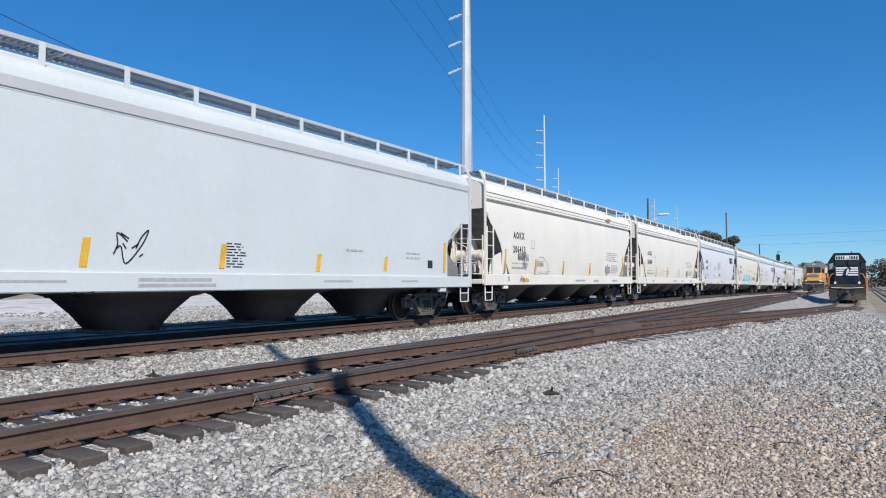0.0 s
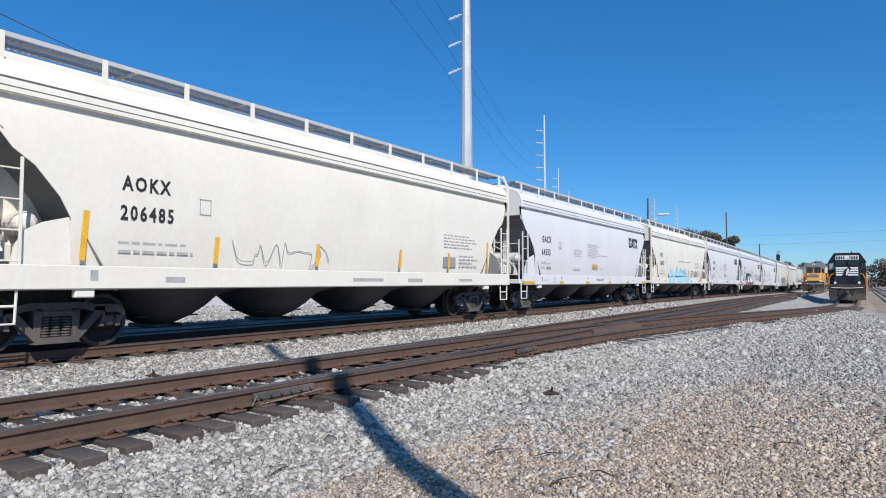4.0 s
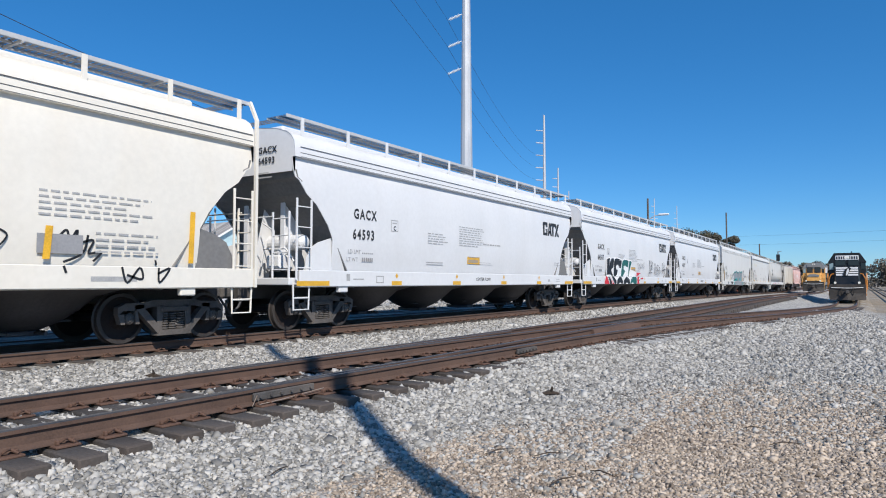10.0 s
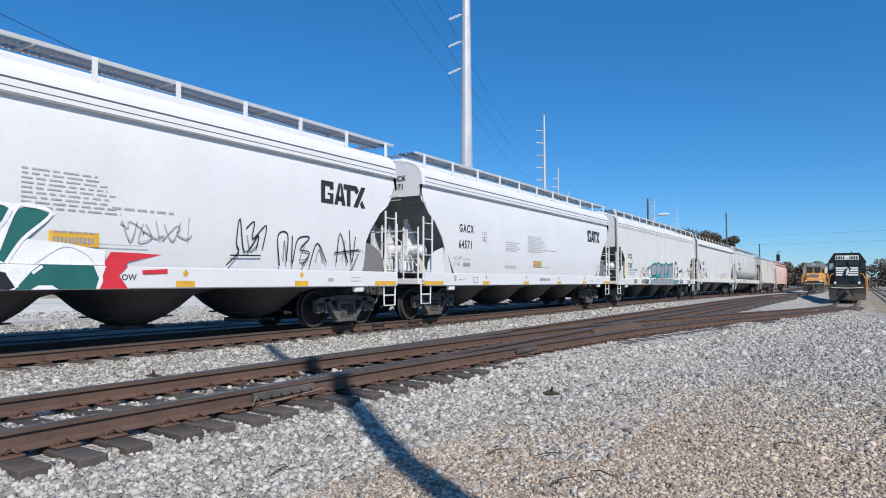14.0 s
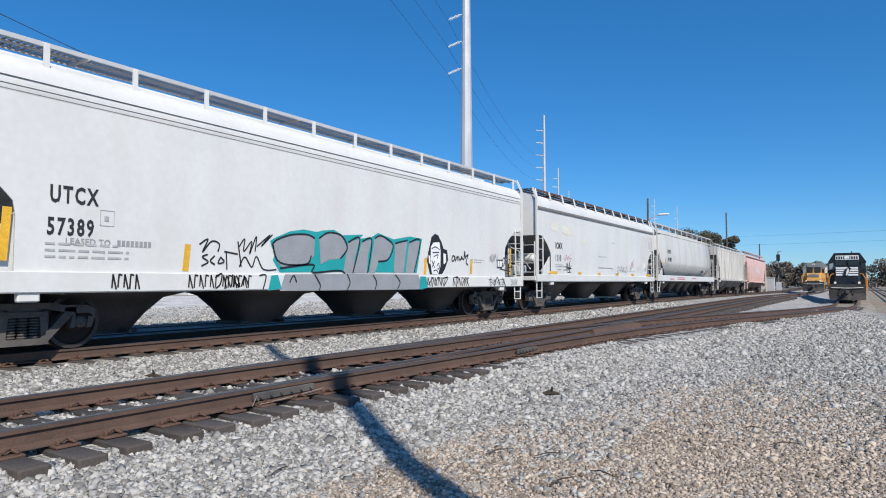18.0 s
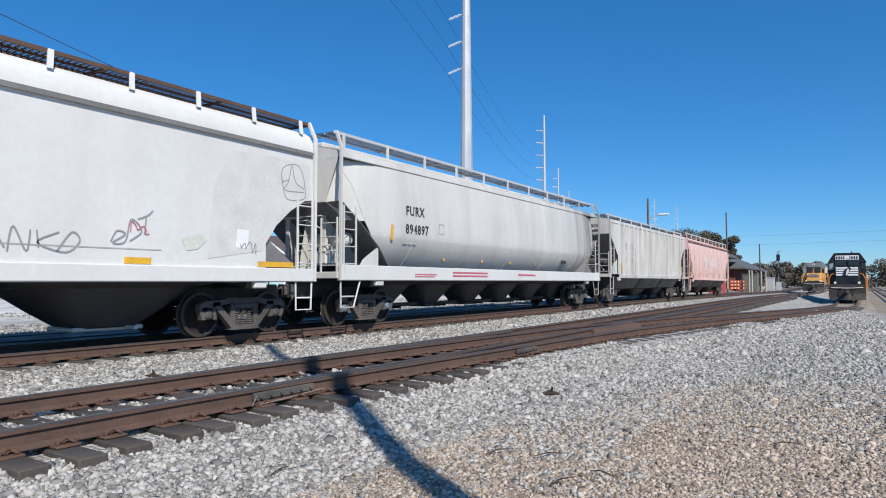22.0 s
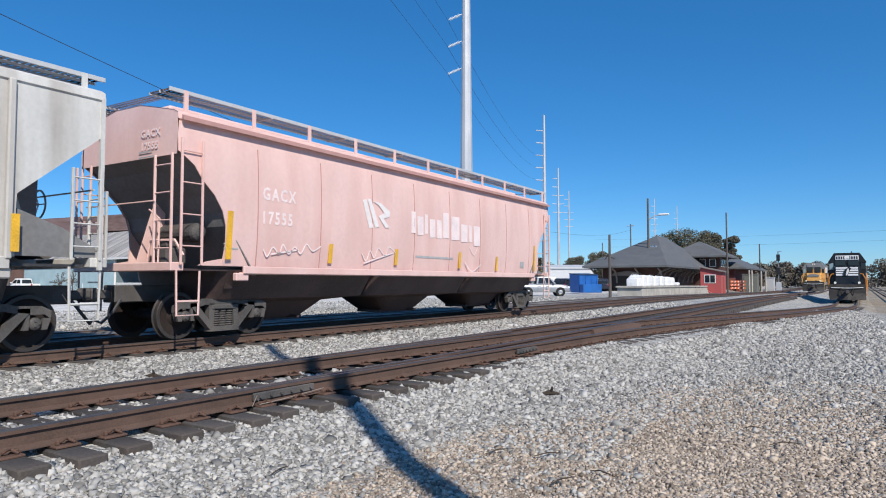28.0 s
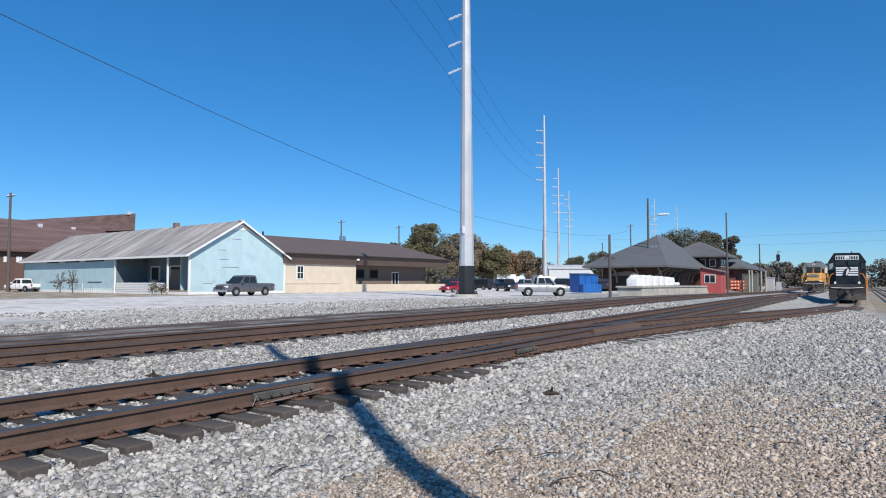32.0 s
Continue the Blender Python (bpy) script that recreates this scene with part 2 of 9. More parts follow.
def solid(name, geo, mats, flip=True):
    """A mesh with outward normals."""
    me = geo.mesh(name, mats)
    if flip:
        bm = bmesh.new()
        bm.from_mesh(me)
        bmesh.ops.recalc_face_normals(bm, faces=bm.faces)
        bm.to_mesh(me)
        bm.free()
    return me


def part(name, geo, mats, parent, label="", smooth=False, flip=True):
    me = geo if isinstance(geo, bpy.types.Mesh) else solid(name, geo, mats, flip)
    if smooth:
        me.polygons.foreach_set("use_smooth", [True] * len(me.polygons))
        me.set_sharp_from_angle(angle=radians(38))
    ob = new(name, me)
    ob.parent = parent
    if label:
        ob["label"] = label
    return ob


def thing(name, geo, mats, label, category, group="", kind="", smooth=False, flip=True):
    ob = part(name, geo, mats, None, "", smooth, flip)
    return tagged(ob, label, category, group, kind)


def group_of(name, m, label, category, group="", kind=""):
    ob = new(name)
    ob.matrix_world = m
    ob.empty_display_size = 0.3
    return tagged(ob, label, category, group, kind)


def smooth01(k):
    k = min(1.0, max(0.0, k))
    return k * k * (3 - 2 * k)


TEXTS = {}


def text_mesh(words, size, mats, thick=0.0, spacing=1.0, bold=0.0):
    """Lettering as a mesh that faces +x and runs along +y, centred on its left baseline."""
    key = (words, size, spacing, bold, mats.name)
    if key in TEXTS:
        return TEXTS[key]
    cu = bpy.data.curves.new("lettering", "FONT")
    cu.body, cu.size, cu.space_character, cu.offset, cu.resolution_u = words, size, spacing, bold, 2
    ob = bpy.data.objects.new("lettering", cu)
    scene.collection.objects.link(ob)
    dg = bpy.context.evaluated_depsgraph_get()
    me = bpy.data.meshes.new_from_object(ob.evaluated_get(dg))
    bpy.data.objects.remove(ob)
    me.transform(Matrix(((0, 0, 1, 0), (1, 0, 0, 0), (0, 1, 0, 0), (0, 0, 0, 1))))
    me.materials.clear()
    me.materials.append(mats)
    TEXTS[key] = me
    return me


def letter(words, x, y, z, size, material, parent, label="", bold=0.0, spacing=1.05, ends=False):
    ob = part("lettering", text_mesh(words, size, material, 0, spacing, bold), None, parent, label)
    ob.matrix_basis = pose(x, y, z, 0, 0, -90 if ends else 0)
    return ob


def bars(rows, x, parent, material, label="", name="small_print"):
    """Flat painted bars on the side plane x: rows of (y0, z0, y1, z1)."""
    g = Geo()
    for y0, z0, y1, z1 in rows:
        g.add([(x, y0, z0), (x, y1, z0), (x, y1, z1), (x, y0, z1)], [(0, 1, 2, 3)])
    ob = part(name, g, material, parent, label, flip=False)
    if len(rows) > 1:
        ob["kind"] = "stuff"
    return ob


def blob(pts, x, parent, material, label="", name="paint_patch"):
    """A flat painted shape on the side plane x from a (y, z) outline."""
    ring = [Vector((y, z, 0)) for y, z in pts]
    me = bpy.data.meshes.new(name)
    me.from_pydata([(x, y, z) for y, z in pts], [], [tuple(t) for t in tessellate_polygon([ring])])
    me.update()
    me.materials.append(material)
    return part(name, me, None, parent, label)


def scribble(strokes, x, r, parent, material, label="", name="graffiti_line"):
    """Painted lines of width 2r on the side plane x, one ribbon a stroke; each stroke is a list of (y, z)."""
    first = None
    for raw in strokes:
        s = []
        for i in range(len(raw) - 1):
            p0, p1, p2, p3 = raw[max(i - 1, 0)], raw[i], raw[i + 1], raw[min(i + 2, len(raw) - 1)]
            for j in range(5):
                t = j / 5
                s.append(tuple(0.5 * (2 * b + (c - a) * t + (2 * a - 5 * b + 4 * c - d) * t * t + (3 * b - a - 3 * c + d) * t ** 3) for a, b, c, d in zip(p0, p1, p2, p3)))
        s.append(tuple(raw[-1]))
        g, vs = Geo(), []
        for i, (y, z) in enumerate(s):
            (ya, za), (yb, zb) = s[max(i - 1, 0)], s[min(i + 1, len(s) - 1)]
            d = math.hypot(yb - ya, zb - za) or 1
            ny, nz = -(zb - za) / d * r, (yb - ya) / d * r
            vs += [(x, y - ny, z - nz), (x, y + ny, z + nz)]
        g.add(vs, [(2 * i, 2 * i + 2, 2 * i + 3, 2 * i + 1) for i in range(len(s) - 1)])
        ob = part(name, g, material, first or parent, label if first is None else "", flip=False)
        first = first or ob
    return first


# ---- ground ----
def near_rail(y):
    """Lateral place of the diverging track's outer rail."""
    pts = ((-60, 6.48), (1, 6.48), (5, 6.55), (8, 6.72), (12, 7.02), (16, 7.42), (20, 8.0), (25, 8.85), (31, 9.8), (38, 10.6), (47, 11.3), (58, 11.68), (75, 11.75), (400, 11.8))
    for i in range(len(pts) - 1):
        if y <= pts[i + 1][0] or i == len(pts) - 2:
            (a, u), (b, w) = pts[i], pts[i + 1]
            ua = (w - pts[max(i - 1, 0)][1]) / (b - pts[max(i - 1, 0)][0])
            n = pts[min(i + 2, len(pts) - 1)]
            wb = (n[1] - u) / (n[0] - a)
            t, h = (y - a) / (b - a), b - a
            return u * (2 * t ** 3 - 3 * t * t + 1) + ua * h * (t ** 3 - 2 * t * t + t) + w * (3 * t * t - 2 * t ** 3) + wb * h * (t ** 3 - t * t)
    return 11.8


def drop_main(y):
    return -0.6 * smooth01((y - 40) / 100)


def drop_yard(y):
    return -0.76 * smooth01((y - 14) / 60)


PROFILE = ((-1e5, -0.18), (-14, -0.18), (-6.2, -0.19), (-5.6, -0.16), (-2.4, -0.17), (-1.6, -0.24), (-1.3, -0.225), (1.3, -0.225), (1.6, -0.25), (2.3, -0.31), (3.6, -0.30),
           (4.2, -0.235), (6.3, -0.23), (6.75, -0.25), (7.25, -0.31), (7.9, -0.42), (8.6, -0.475), (1e5, -0.475))


def ground_z(x, y):
    s = near_rail(y) - 6.48
    k = smooth01((x - 4.5) / 1.8)
    u = x - s * k
    for (a, p), (b, q) in zip(PROFILE, PROFILE[1:]):
        if u <= b:
            z = p + (q - p) * (u - a) / (b - a)
            break
    if 6.55 < u < 7.9:
        z += 0.06 * smooth01((y - 8) / 2.5) * smooth01((u - 6.55) / 0.15) * smooth01((7.9 - u) / 0.7)
    w = smooth01((x + 9) / 5)
    kk = smooth01((x - 6) / 3)
    z += w * (drop_main(y) * (1 - kk) + drop_yard(y) * kk)
    if x > 7.6 and y < 40:
        z += 0.03 * noise.noise((x * 0.45, y * 0.45, 0)) * smooth01((x - 7.6) / 1.5)
    if x < -8:
        z += 0.03 * noise.noise((x * 0.06, y * 0.06, 3))
    return z


def spaced(stops):
    out = []
    for a, b, n in stops:
        out += [a + (b - a) * i / n for i in range(n)]
    return out + [stops[-1][1]]


GX = spaced(((-4000, -400, 4), (-400, -60, 8), (-60, -14, 10), (-14, -5, 9), (-5, 4.4, 30), (4.4, 13, 44), (13, 30, 12), (30, 200, 8), (200, 4000, 5)))
GY = spaced(((-3000, -100, 4), (-100, -10, 9), (-10, 2, 12), (2, 16, 70), (16, 60, 60), (60, 150, 30), (150, 500, 10), (500, 5000, 5)))
g = Geo()
g.v = [(x, y, ground_z(x, y)) for y in GY for x in GX]
nx = len(GX)
g.f = [(j * nx + i, j * nx + i + 1, (j + 1) * nx + i + 1, (j + 1) * nx + i) for j in range(len(GY) - 1) for i in range(nx - 1)]
g.m = [0] * len(g.f)


def gravel_material():
    m = bpy.data.materials.new("crushed_stone_ground")
    m.use_nodes = True
    n, l = m.node_tree.nodes, m.node_tree.links
    b = n["Principled BSDF"]
    b.inputs["Roughness"].default_value = 0.9
    b.inputs["Specular IOR Level"].default_value = 0.08
    tc = n.new("ShaderNodeTexCoord")
    co = tc.outputs["Object"]
    vo = n.new("ShaderNodeTexVoronoi")
    vo.inputs["Scale"].default_value = 26
    l.new(co, vo.inputs["Vector"])
    bw = n.new("ShaderNodeRGBToBW")
    l.new(vo.outputs["Color"], bw.inputs[0])
    # single stones from dark to pale
    cr = n.new("ShaderNodeValToRGB")
    e = cr.color_ramp.elements
    e[0].position, e[0].color = 0.1, (0.20, 0.194, 0.182, 1)
    e[1].position, e[1].color = 0.85, (0.54, 0.522, 0.488, 1)
    l.new(bw.outputs[0], cr.inputs[0])
    # brown dusty patches along the walkway
    nz = n.new("ShaderNodeTexNoise")
    nz.inputs["Scale"].default_value, nz.inputs["Detail"].default_value = 0.5, 6
    l.new(co, nz.inputs["Vector"])
    sx = n.new("ShaderNodeSeparateXYZ")
    l.new(co, sx.inputs[0])

    def ranged(src, a, b2, lo=0.0, hi=1.0):
        r = n.new("ShaderNodeMapRange")
        r.interpolation_type = "SMOOTHSTEP"
        for key, val in (("From Min", a), ("From Max", b2), ("To Min", lo), ("To Max", hi)):
            r.inputs[key].default_value = val
        l.new(src, r.inputs["Value"])
        return r.outputs[0]

    def times(p, q):
        mu = n.new("ShaderNodeMath")
        mu.operation = "MULTIPLY"
        l.new(p, mu.inputs[0]), l.new(q, mu.inputs[1])
        return mu.outputs[0]

    def mixed(fac, a, colour):
        mx = n.new("ShaderNodeMix")
        mx.data_type = "RGBA"
        mx.inputs["B"].default_value = (*colour, 1)
        l.new(fac, mx.inputs["Factor"]), l.new(a, mx.inputs["A"])
        return mx.outputs["Result"]

    edge = n.new("ShaderNodeMath")
    edge.operation, edge.inputs[1].default_value = "MULTIPLY_ADD", 2.2
    l.new(nz.outputs[0], edge.inputs[0]), l.new(sx.outputs[0], edge.inputs[2])
    reach = n.new("ShaderNodeMath")
    reach.operation, reach.inputs[1].default_value = "MULTIPLY_ADD", 4.0
    l.new(nz.outputs[0], reach.inputs[0]), l.new(sx.outputs[1], reach.inputs[2])
    path = times(ranged(edge.outputs[0], 8.9, 10.3), ranged(reach.outputs[0], 14.2, 9.6))
    dust = times(path, ranged(nz.outputs[0], 0.30, 0.5, 0.25, 0.95))
    colour = mixed(dust, cr.outputs[0], (0.41, 0.335, 0.27))
    far = times(ranged(sx.outputs[0], 9.3, 10.3), ranged(sx.outputs[1], 44, 58))
    colour = mixed(times(far, ranged(nz.outputs[0], 0.3, 0.5)), colour, (0.31, 0.26, 0.20))
    lot = n.new("ShaderNodeTexNoise")
    lot.inputs["Scale"].default_value, lot.inputs["Detail"].default_value = 0.12, 5
    l.new(co, lot.inputs["Vector"])
    colour = mixed(times(ranged(sx.outputs[0], -9, -16), ranged(lot.outputs[0], 0.35, 0.6, 0.7, 0.97)), colour, (0.66, 0.635, 0.60))
    tyre_wear = times(ranged(sx.outputs[0], -14, -22), ranged(nz.outputs[0], 0.55, 0.68, 0.0, 0.55))
    colour = mixed(tyre_wear, colour, (0.24, 0.225, 0.21))
    verge = times(ranged(sx.outputs[0], -38.5, -41.5), ranged(sx.outputs[1], 60, 52))
    colour = mixed(times(verge, ranged(nz.outputs[0], 0.3, 0.6, 0.35, 0.95)), colour, (0.26, 0.205, 0.13))
    # ballast colour darkened below the cars to deepen their shade
    train_shade = times(ranged(sx.outputs[0], 1.0, 0.5), ranged(sx.outputs[0], -2.9, -1.9))
    colour = mixed(times(train_shade, ranged(nz.outputs[0], 0.2, 0.6, 0.75, 0.95)), colour, (0.055, 0.047, 0.04))
    strip = times(ranged(sx.outputs[0], -1.7, -2.4), ranged(sx.outputs[0], -6.4, -5.4))
    colour = mixed(times(strip, ranged(nz.outputs[0], 0.4, 0.6, 0.45, 0.9)), colour, (0.10, 0.08, 0.068))
    grass = times(ranged(sx.outputs[0], -140, -170), ranged(lot.outputs[0], 0.3, 0.5))
    colour = mixed(grass, colour, (0.12, 0.12, 0.05))
    patch = n.new("ShaderNodeTexNoise")
    patch.inputs["Scale"].default_value, patch.inputs["Detail"].default_value, patch.inputs["Roughness"].default_value = 1.6, 9, 0.75
    l.new(co, patch.inputs["Vector"])
    worn = n.new("ShaderNodeHueSaturation")
    l.new(ranged(patch.outputs[0], 0.34, 0.66, 0.74, 1.22), worn.inputs["Value"]), l.new(colour, worn.inputs["Color"])
    l.new(worn.outputs[0], b.inputs["Base Color"])
    bp = n.new("ShaderNodeBump")
    bp.inputs["Strength"].default_value, bp.inputs["Distance"].default_value = 0.8, 0.03
    bp.invert = True
    l.new(ranged(sx.outputs[0], -7, -10, 0.8, 0.22), bp.inputs["Strength"])
    l.new(vo.outputs["Distance"], bp.inputs["Height"]), l.new(bp.outputs[0], b.inputs["Normal"])
    return m


M["gravel"] = gravel_material()
ground = thing("ground", g, M["gravel"], "pale grey crushed stone ground with brown dusty patches", "ground", kind="structure", flip=False)


# ---- stones ----
def stones(name, material, boxes, label):
    """Loose stones strewn over the ground, one joined mesh. boxes: x0, x1, y0, y1, stones a square metre, size."""
    rng = np.random.default_rng(7)
    box = np.array([(a, b, c) for a in (-1, 1) for b in (-1, 1) for c in (-1, 1)]) * 0.72
    tri = np.array([(0, 1, 3), (0, 3, 2), (4, 6, 7), (4, 7, 5), (0, 4, 5), (0, 5, 1), (2, 3, 7), (2, 7, 6), (0, 2, 6), (0, 6, 4), (1, 5, 7), (1, 7, 3)])
    vs, fs, n = [], [], 0
    for x0, x1, y0, y1, dens, size, lean in boxes:
        k = int((x1 - x0) * (y1 - y0) * dens)
        y = rng.uniform(y0, y1, k)
        x = rng.uniform(x0, x1, k) + np.array([(near_rail(b) - 6.48) * lean for b in y])
        z = np.array([ground_z(a, b) for a, b in zip(x, y)])
        s = size * rng.lognormal(0, 0.36, k)
        q = rng.normal(size=(k, 4))
        q /= np.linalg.norm(q, axis=1)[:, None]
        w, a, b, c = q.T
        rot = np.stack([1 - 2 * (b * b + c * c), 2 * (a * b - c * w), 2 * (a * c + b * w), 2 * (a * b + c * w), 1 - 2 * (a * a + c * c), 2 * (b * c - a * w),
                        2 * (a * c - b * w), 2 * (b * c + a * w), 1 - 2 * (a * a + b * b)], -1).reshape(k, 3, 3)
        p = (box[None] + rng.uniform(-0.42, 0.42, (k, 8, 3))) * rng.uniform(0.5, 1.15, (k, 1, 3))
        p = np.einsum("kij,knj->kni", rot, p) * s[:, None, None] * np.array([1, 1, 0.8])
        p += np.stack([x, y, z + s * 0.18], -1)[:, None]
        vs.append(p.reshape(-1, 3))
        fs.append((tri[None] + 8 * np.arange(k)[:, None, None]).reshape(-1, 3) + n)
        n += 8 * k
    vs, fs = np.concatenate(vs), np.concatenate(fs)
    me = bpy.data.meshes.new(name)
    me.vertices.add(len(vs)), me.loops.add(fs.size), me.polygons.add(len(fs))
    me.vertices.foreach_set("co", vs.ravel().astype(np.float32))
    me.loops.foreach_set("vertex_index", fs.ravel().astype(np.int32))
    me.polygons.foreach_set("loop_start", np.arange(0, fs.size, 3, dtype=np.int32))
    me.update(calc_edges=True)
    me.materials.append(material)
    return tagged(new(name, me), label, "gravel", kind="stuff")


def stone_material(name, lo, hi, dusty=None):
    m = bpy.data.materials.new(name)
    m.use_nodes = True
    n, l = m.node_tree.nodes, m.node_tree.links
    b = n["Principled BSDF"]
    b.inputs["Roughness"].default_value, b.inputs["Specular IOR Level"].default_value = 0.85, 0.3
    ge, cr, tc, nz, mx = n.new("ShaderNodeNewGeometry"), n.new("ShaderNodeValToRGB"), n.new("ShaderNodeTexCoord"), n.new("ShaderNodeTexNoise"), n.new("ShaderNodeMix")
    e = cr.color_ramp.elements
    e[0].color, e[1].color = (*lo, 1), (*hi, 1)
    mid = e.new(0.5)
    mid.color = (*[(p * 0.45 + q * 0.55) for p, q in zip(lo, hi)], 1)
    l.new(ge.outputs["Random Per Island"], cr.inputs[0])
    nz.inputs["Scale"].default_value = 30
    l.new(tc.outputs["Object"], nz.inputs["Vector"])
    mx.data_type, mx.blend_type = "RGBA", "MULTIPLY"
    mx.inputs["Factor"].default_value = 0.5
    gr = n.new("ShaderNodeMapRange")
    gr.inputs["To Min"].default_value, gr.inputs["To Max"].default_value = 0.6, 1.4
    l.new(nz.outputs[0], gr.inputs["Value"])
    l.new(cr.outputs[0], mx.inputs["A"]), l.new(gr.outputs[0], mx.inputs["B"])
    l.new(mx.outputs["Result"], b.inputs["Base Color"])
    return m


M["stone_pale"] = stone_material("pale_ballast_stone", (0.155, 0.15, 0.14), (0.535, 0.516, 0.483))
M["stone_dusty"] = stone_material("dusty_brown_gravel_stone", (0.17, 0.135, 0.105), (0.60, 0.505, 0.41))
stones("ballast", M["stone_pale"], (
    (6.75, 8.4, 2.0, 7, 1900, 0.020, 1), (6.75, 8.6, 7, 14, 1150, 0.0225, 1), (7.3, 9.2, 14, 26, 430, 0.028, 1),
    (8.35, 10.0, 5.6, 13, 850, 0.018, 0), (10.0, 12.4, 9.6, 14, 560, 0.019, 0), (10.0, 12.4, 7.4, 9.6, 260, 0.018, 0), (8.6, 12.6, 13, 24, 260, 0.025, 0), (8.3, 10.5, 3.0, 6.0, 260, 0.017, 0),
    (1.35, 4.4, 4, 10, 950, 0.023, 0), (1.35, 4.4, 10, 22, 430, 0.028, 0), (1.35, 4.4, 22, 44, 130, 0.036, 0), (9.5, 12.8, 24, 46, 90, 0.034, 0),
    (5.1, 6.4, 1.5, 8, 350, 0.025, 0), (-9.5, -5.6, 8, 30, 75, 0.03, 0), (-17, -9.5, 12, 42, 22, 0.034, 0), (-9.5, -5.2, 30, 50, 25, 0.04, 0)),
    "pale grey crushed ballast stones beside the rails")
stones("gravel", M["stone_dusty"], ((8.6, 12.4, 3.0, 6.6, 1500, 0.013, 0), (8.0, 9.4, 3.6, 6.4, 450, 0.014, 0), (9.2, 12.6, 6.4, 8.2, 1100, 0.014, 0), (9.4, 12.8, 8.0, 10.4, 700, 0.015, 0), (10.2, 13.2, 10.2, 12.2, 300, 0.016, 0)), "small dusty brown gravel on the walkway")


# ---- railway tracks ----
RAIL = ((-0.07, -0.172), (0.07, -0.172), (0.07, -0.16), (0.012, -0.135), (0.010, -0.05), (0.036, -0.040), (0.037, -0.010), (0.028, -0.001), (0, 0.0), (-0.028, -0.001), (-0.037, -0.010),
        (-0.036, -0.040), (-0.010, -0.05), (-0.012, -0.135), (-0.07, -0.16))


def rail_geo(line):
    """A rail swept along a line of (x, y, z) points of its head."""
    secs = []
    for i, (x, y, z) in enumerate(line):
        a, b = line[max(i - 1, 0)], line[min(i + 1, len(line) - 1)]
        t = Vector((b[0] - a[0], b[1] - a[1], 0)).normalized()
        secs.append([(x + p * t.y, y - p * t.x, z + q) for p, q in RAIL])
    g = Geo()
    k = len(RAIL)
    vs = [p for s in secs for p in s]
    g.v = vs
    for i in range(len(secs) - 1):
        for j in range(k):
            a, b = i * k + j, i * k + (j + 1) % k
            g.f.append((a, b, b + k, a + k))
            g.m.append(1 if j in (6, 7, 8, 9) else 0)
    g.f += [tuple(range(k)), tuple(range((len(secs) - 1) * k, len(secs) * k))[::-1]]
    g.m += [0, 0]
    return g


def along(x, y0, y1, drop, step=4.0):
    n = max(2, int((y1 - y0) / step))
    return [(x(y) if callable(x) else x, y, drop(y)) for y in (y0 + (y1 - y0) * i / n for i in range(n + 1))]


TIE = Geo().cbox(-1.3, -0.114, -0.18, 1.3, 0.114, 0, 0.014).mesh("tie", M["tie"])
PLATE = Geo().cbox(-0.17, -0.1, 0, 0.17, 0.1, 0.022, 0.006)
for px_, py_ in ((-0.1, -0.06), (0.1, 0.06), (0.1, -0.06), (-0.1, 0.06)):
    PLATE.cbox(px_ - 0.02, py_ - 0.014, 0.02, px_ + 0.02, py_ + 0.014, 0.06, 0.006)
for s_ in (-1, 1):
    PLATE.tube([(s_ * 0.09, -0.05, 0.03), (s_ * 0.13, -0.02, 0.065), (s_ * 0.10, 0.02, 0.06), (s_ * 0.14, 0.06, 0.03)], 0.011, 5)
PLATE = PLATE.mesh("tie_plate", M["plate"])


def track(name, centre, drop, y0, y1, label, tie_ys, tie_z=-0.194, skew=None, length=1.0, rails=((-0.7525, 0, 0), (0.7525, 0, 0)), plate_to=30):
    tr = group_of(name, Matrix.Identity(4), label, "railway track", kind="structure")
    for off, a, b in rails:
        line = along(lambda y: (centre(y) if callable(centre) else centre) + off, a or y0, b or y1, drop, 2.0)
        part("rail", rail_geo(line), [M["rail_side"], M["rail_top"]], tr)
    rnd = random.Random(len(name))
    for y in tie_ys:
        c = centre(y) if callable(centre) else centre
        turn = skew(y) if skew else 0
        t = part("tie", TIE, None, tr)
        t.matrix_basis = pose(c + rnd.uniform(-0.03, 0.03), y, drop(y) + tie_z + rnd.uniform(-0.006, 0.006), 0, 0, turn + rnd.uniform(-0.8, 0.8)) @ Matrix.Diagonal((length, 1, 1, 1))
        if y < plate_to:
            for off in (-0.7525, 0.7525):
                p = part("tie_plate", PLATE, None, tr)
                p.matrix_basis = pose(c + off, y, drop(y) + tie_z, 0, 0, turn)
    return tr


def tie_row(y0, y1, step, seed):
    r, out, y = random.Random(seed), [], y0
    while y < y1:
        out.append(y)
        y += step + r.uniform(-0.05, 0.05)
    return out


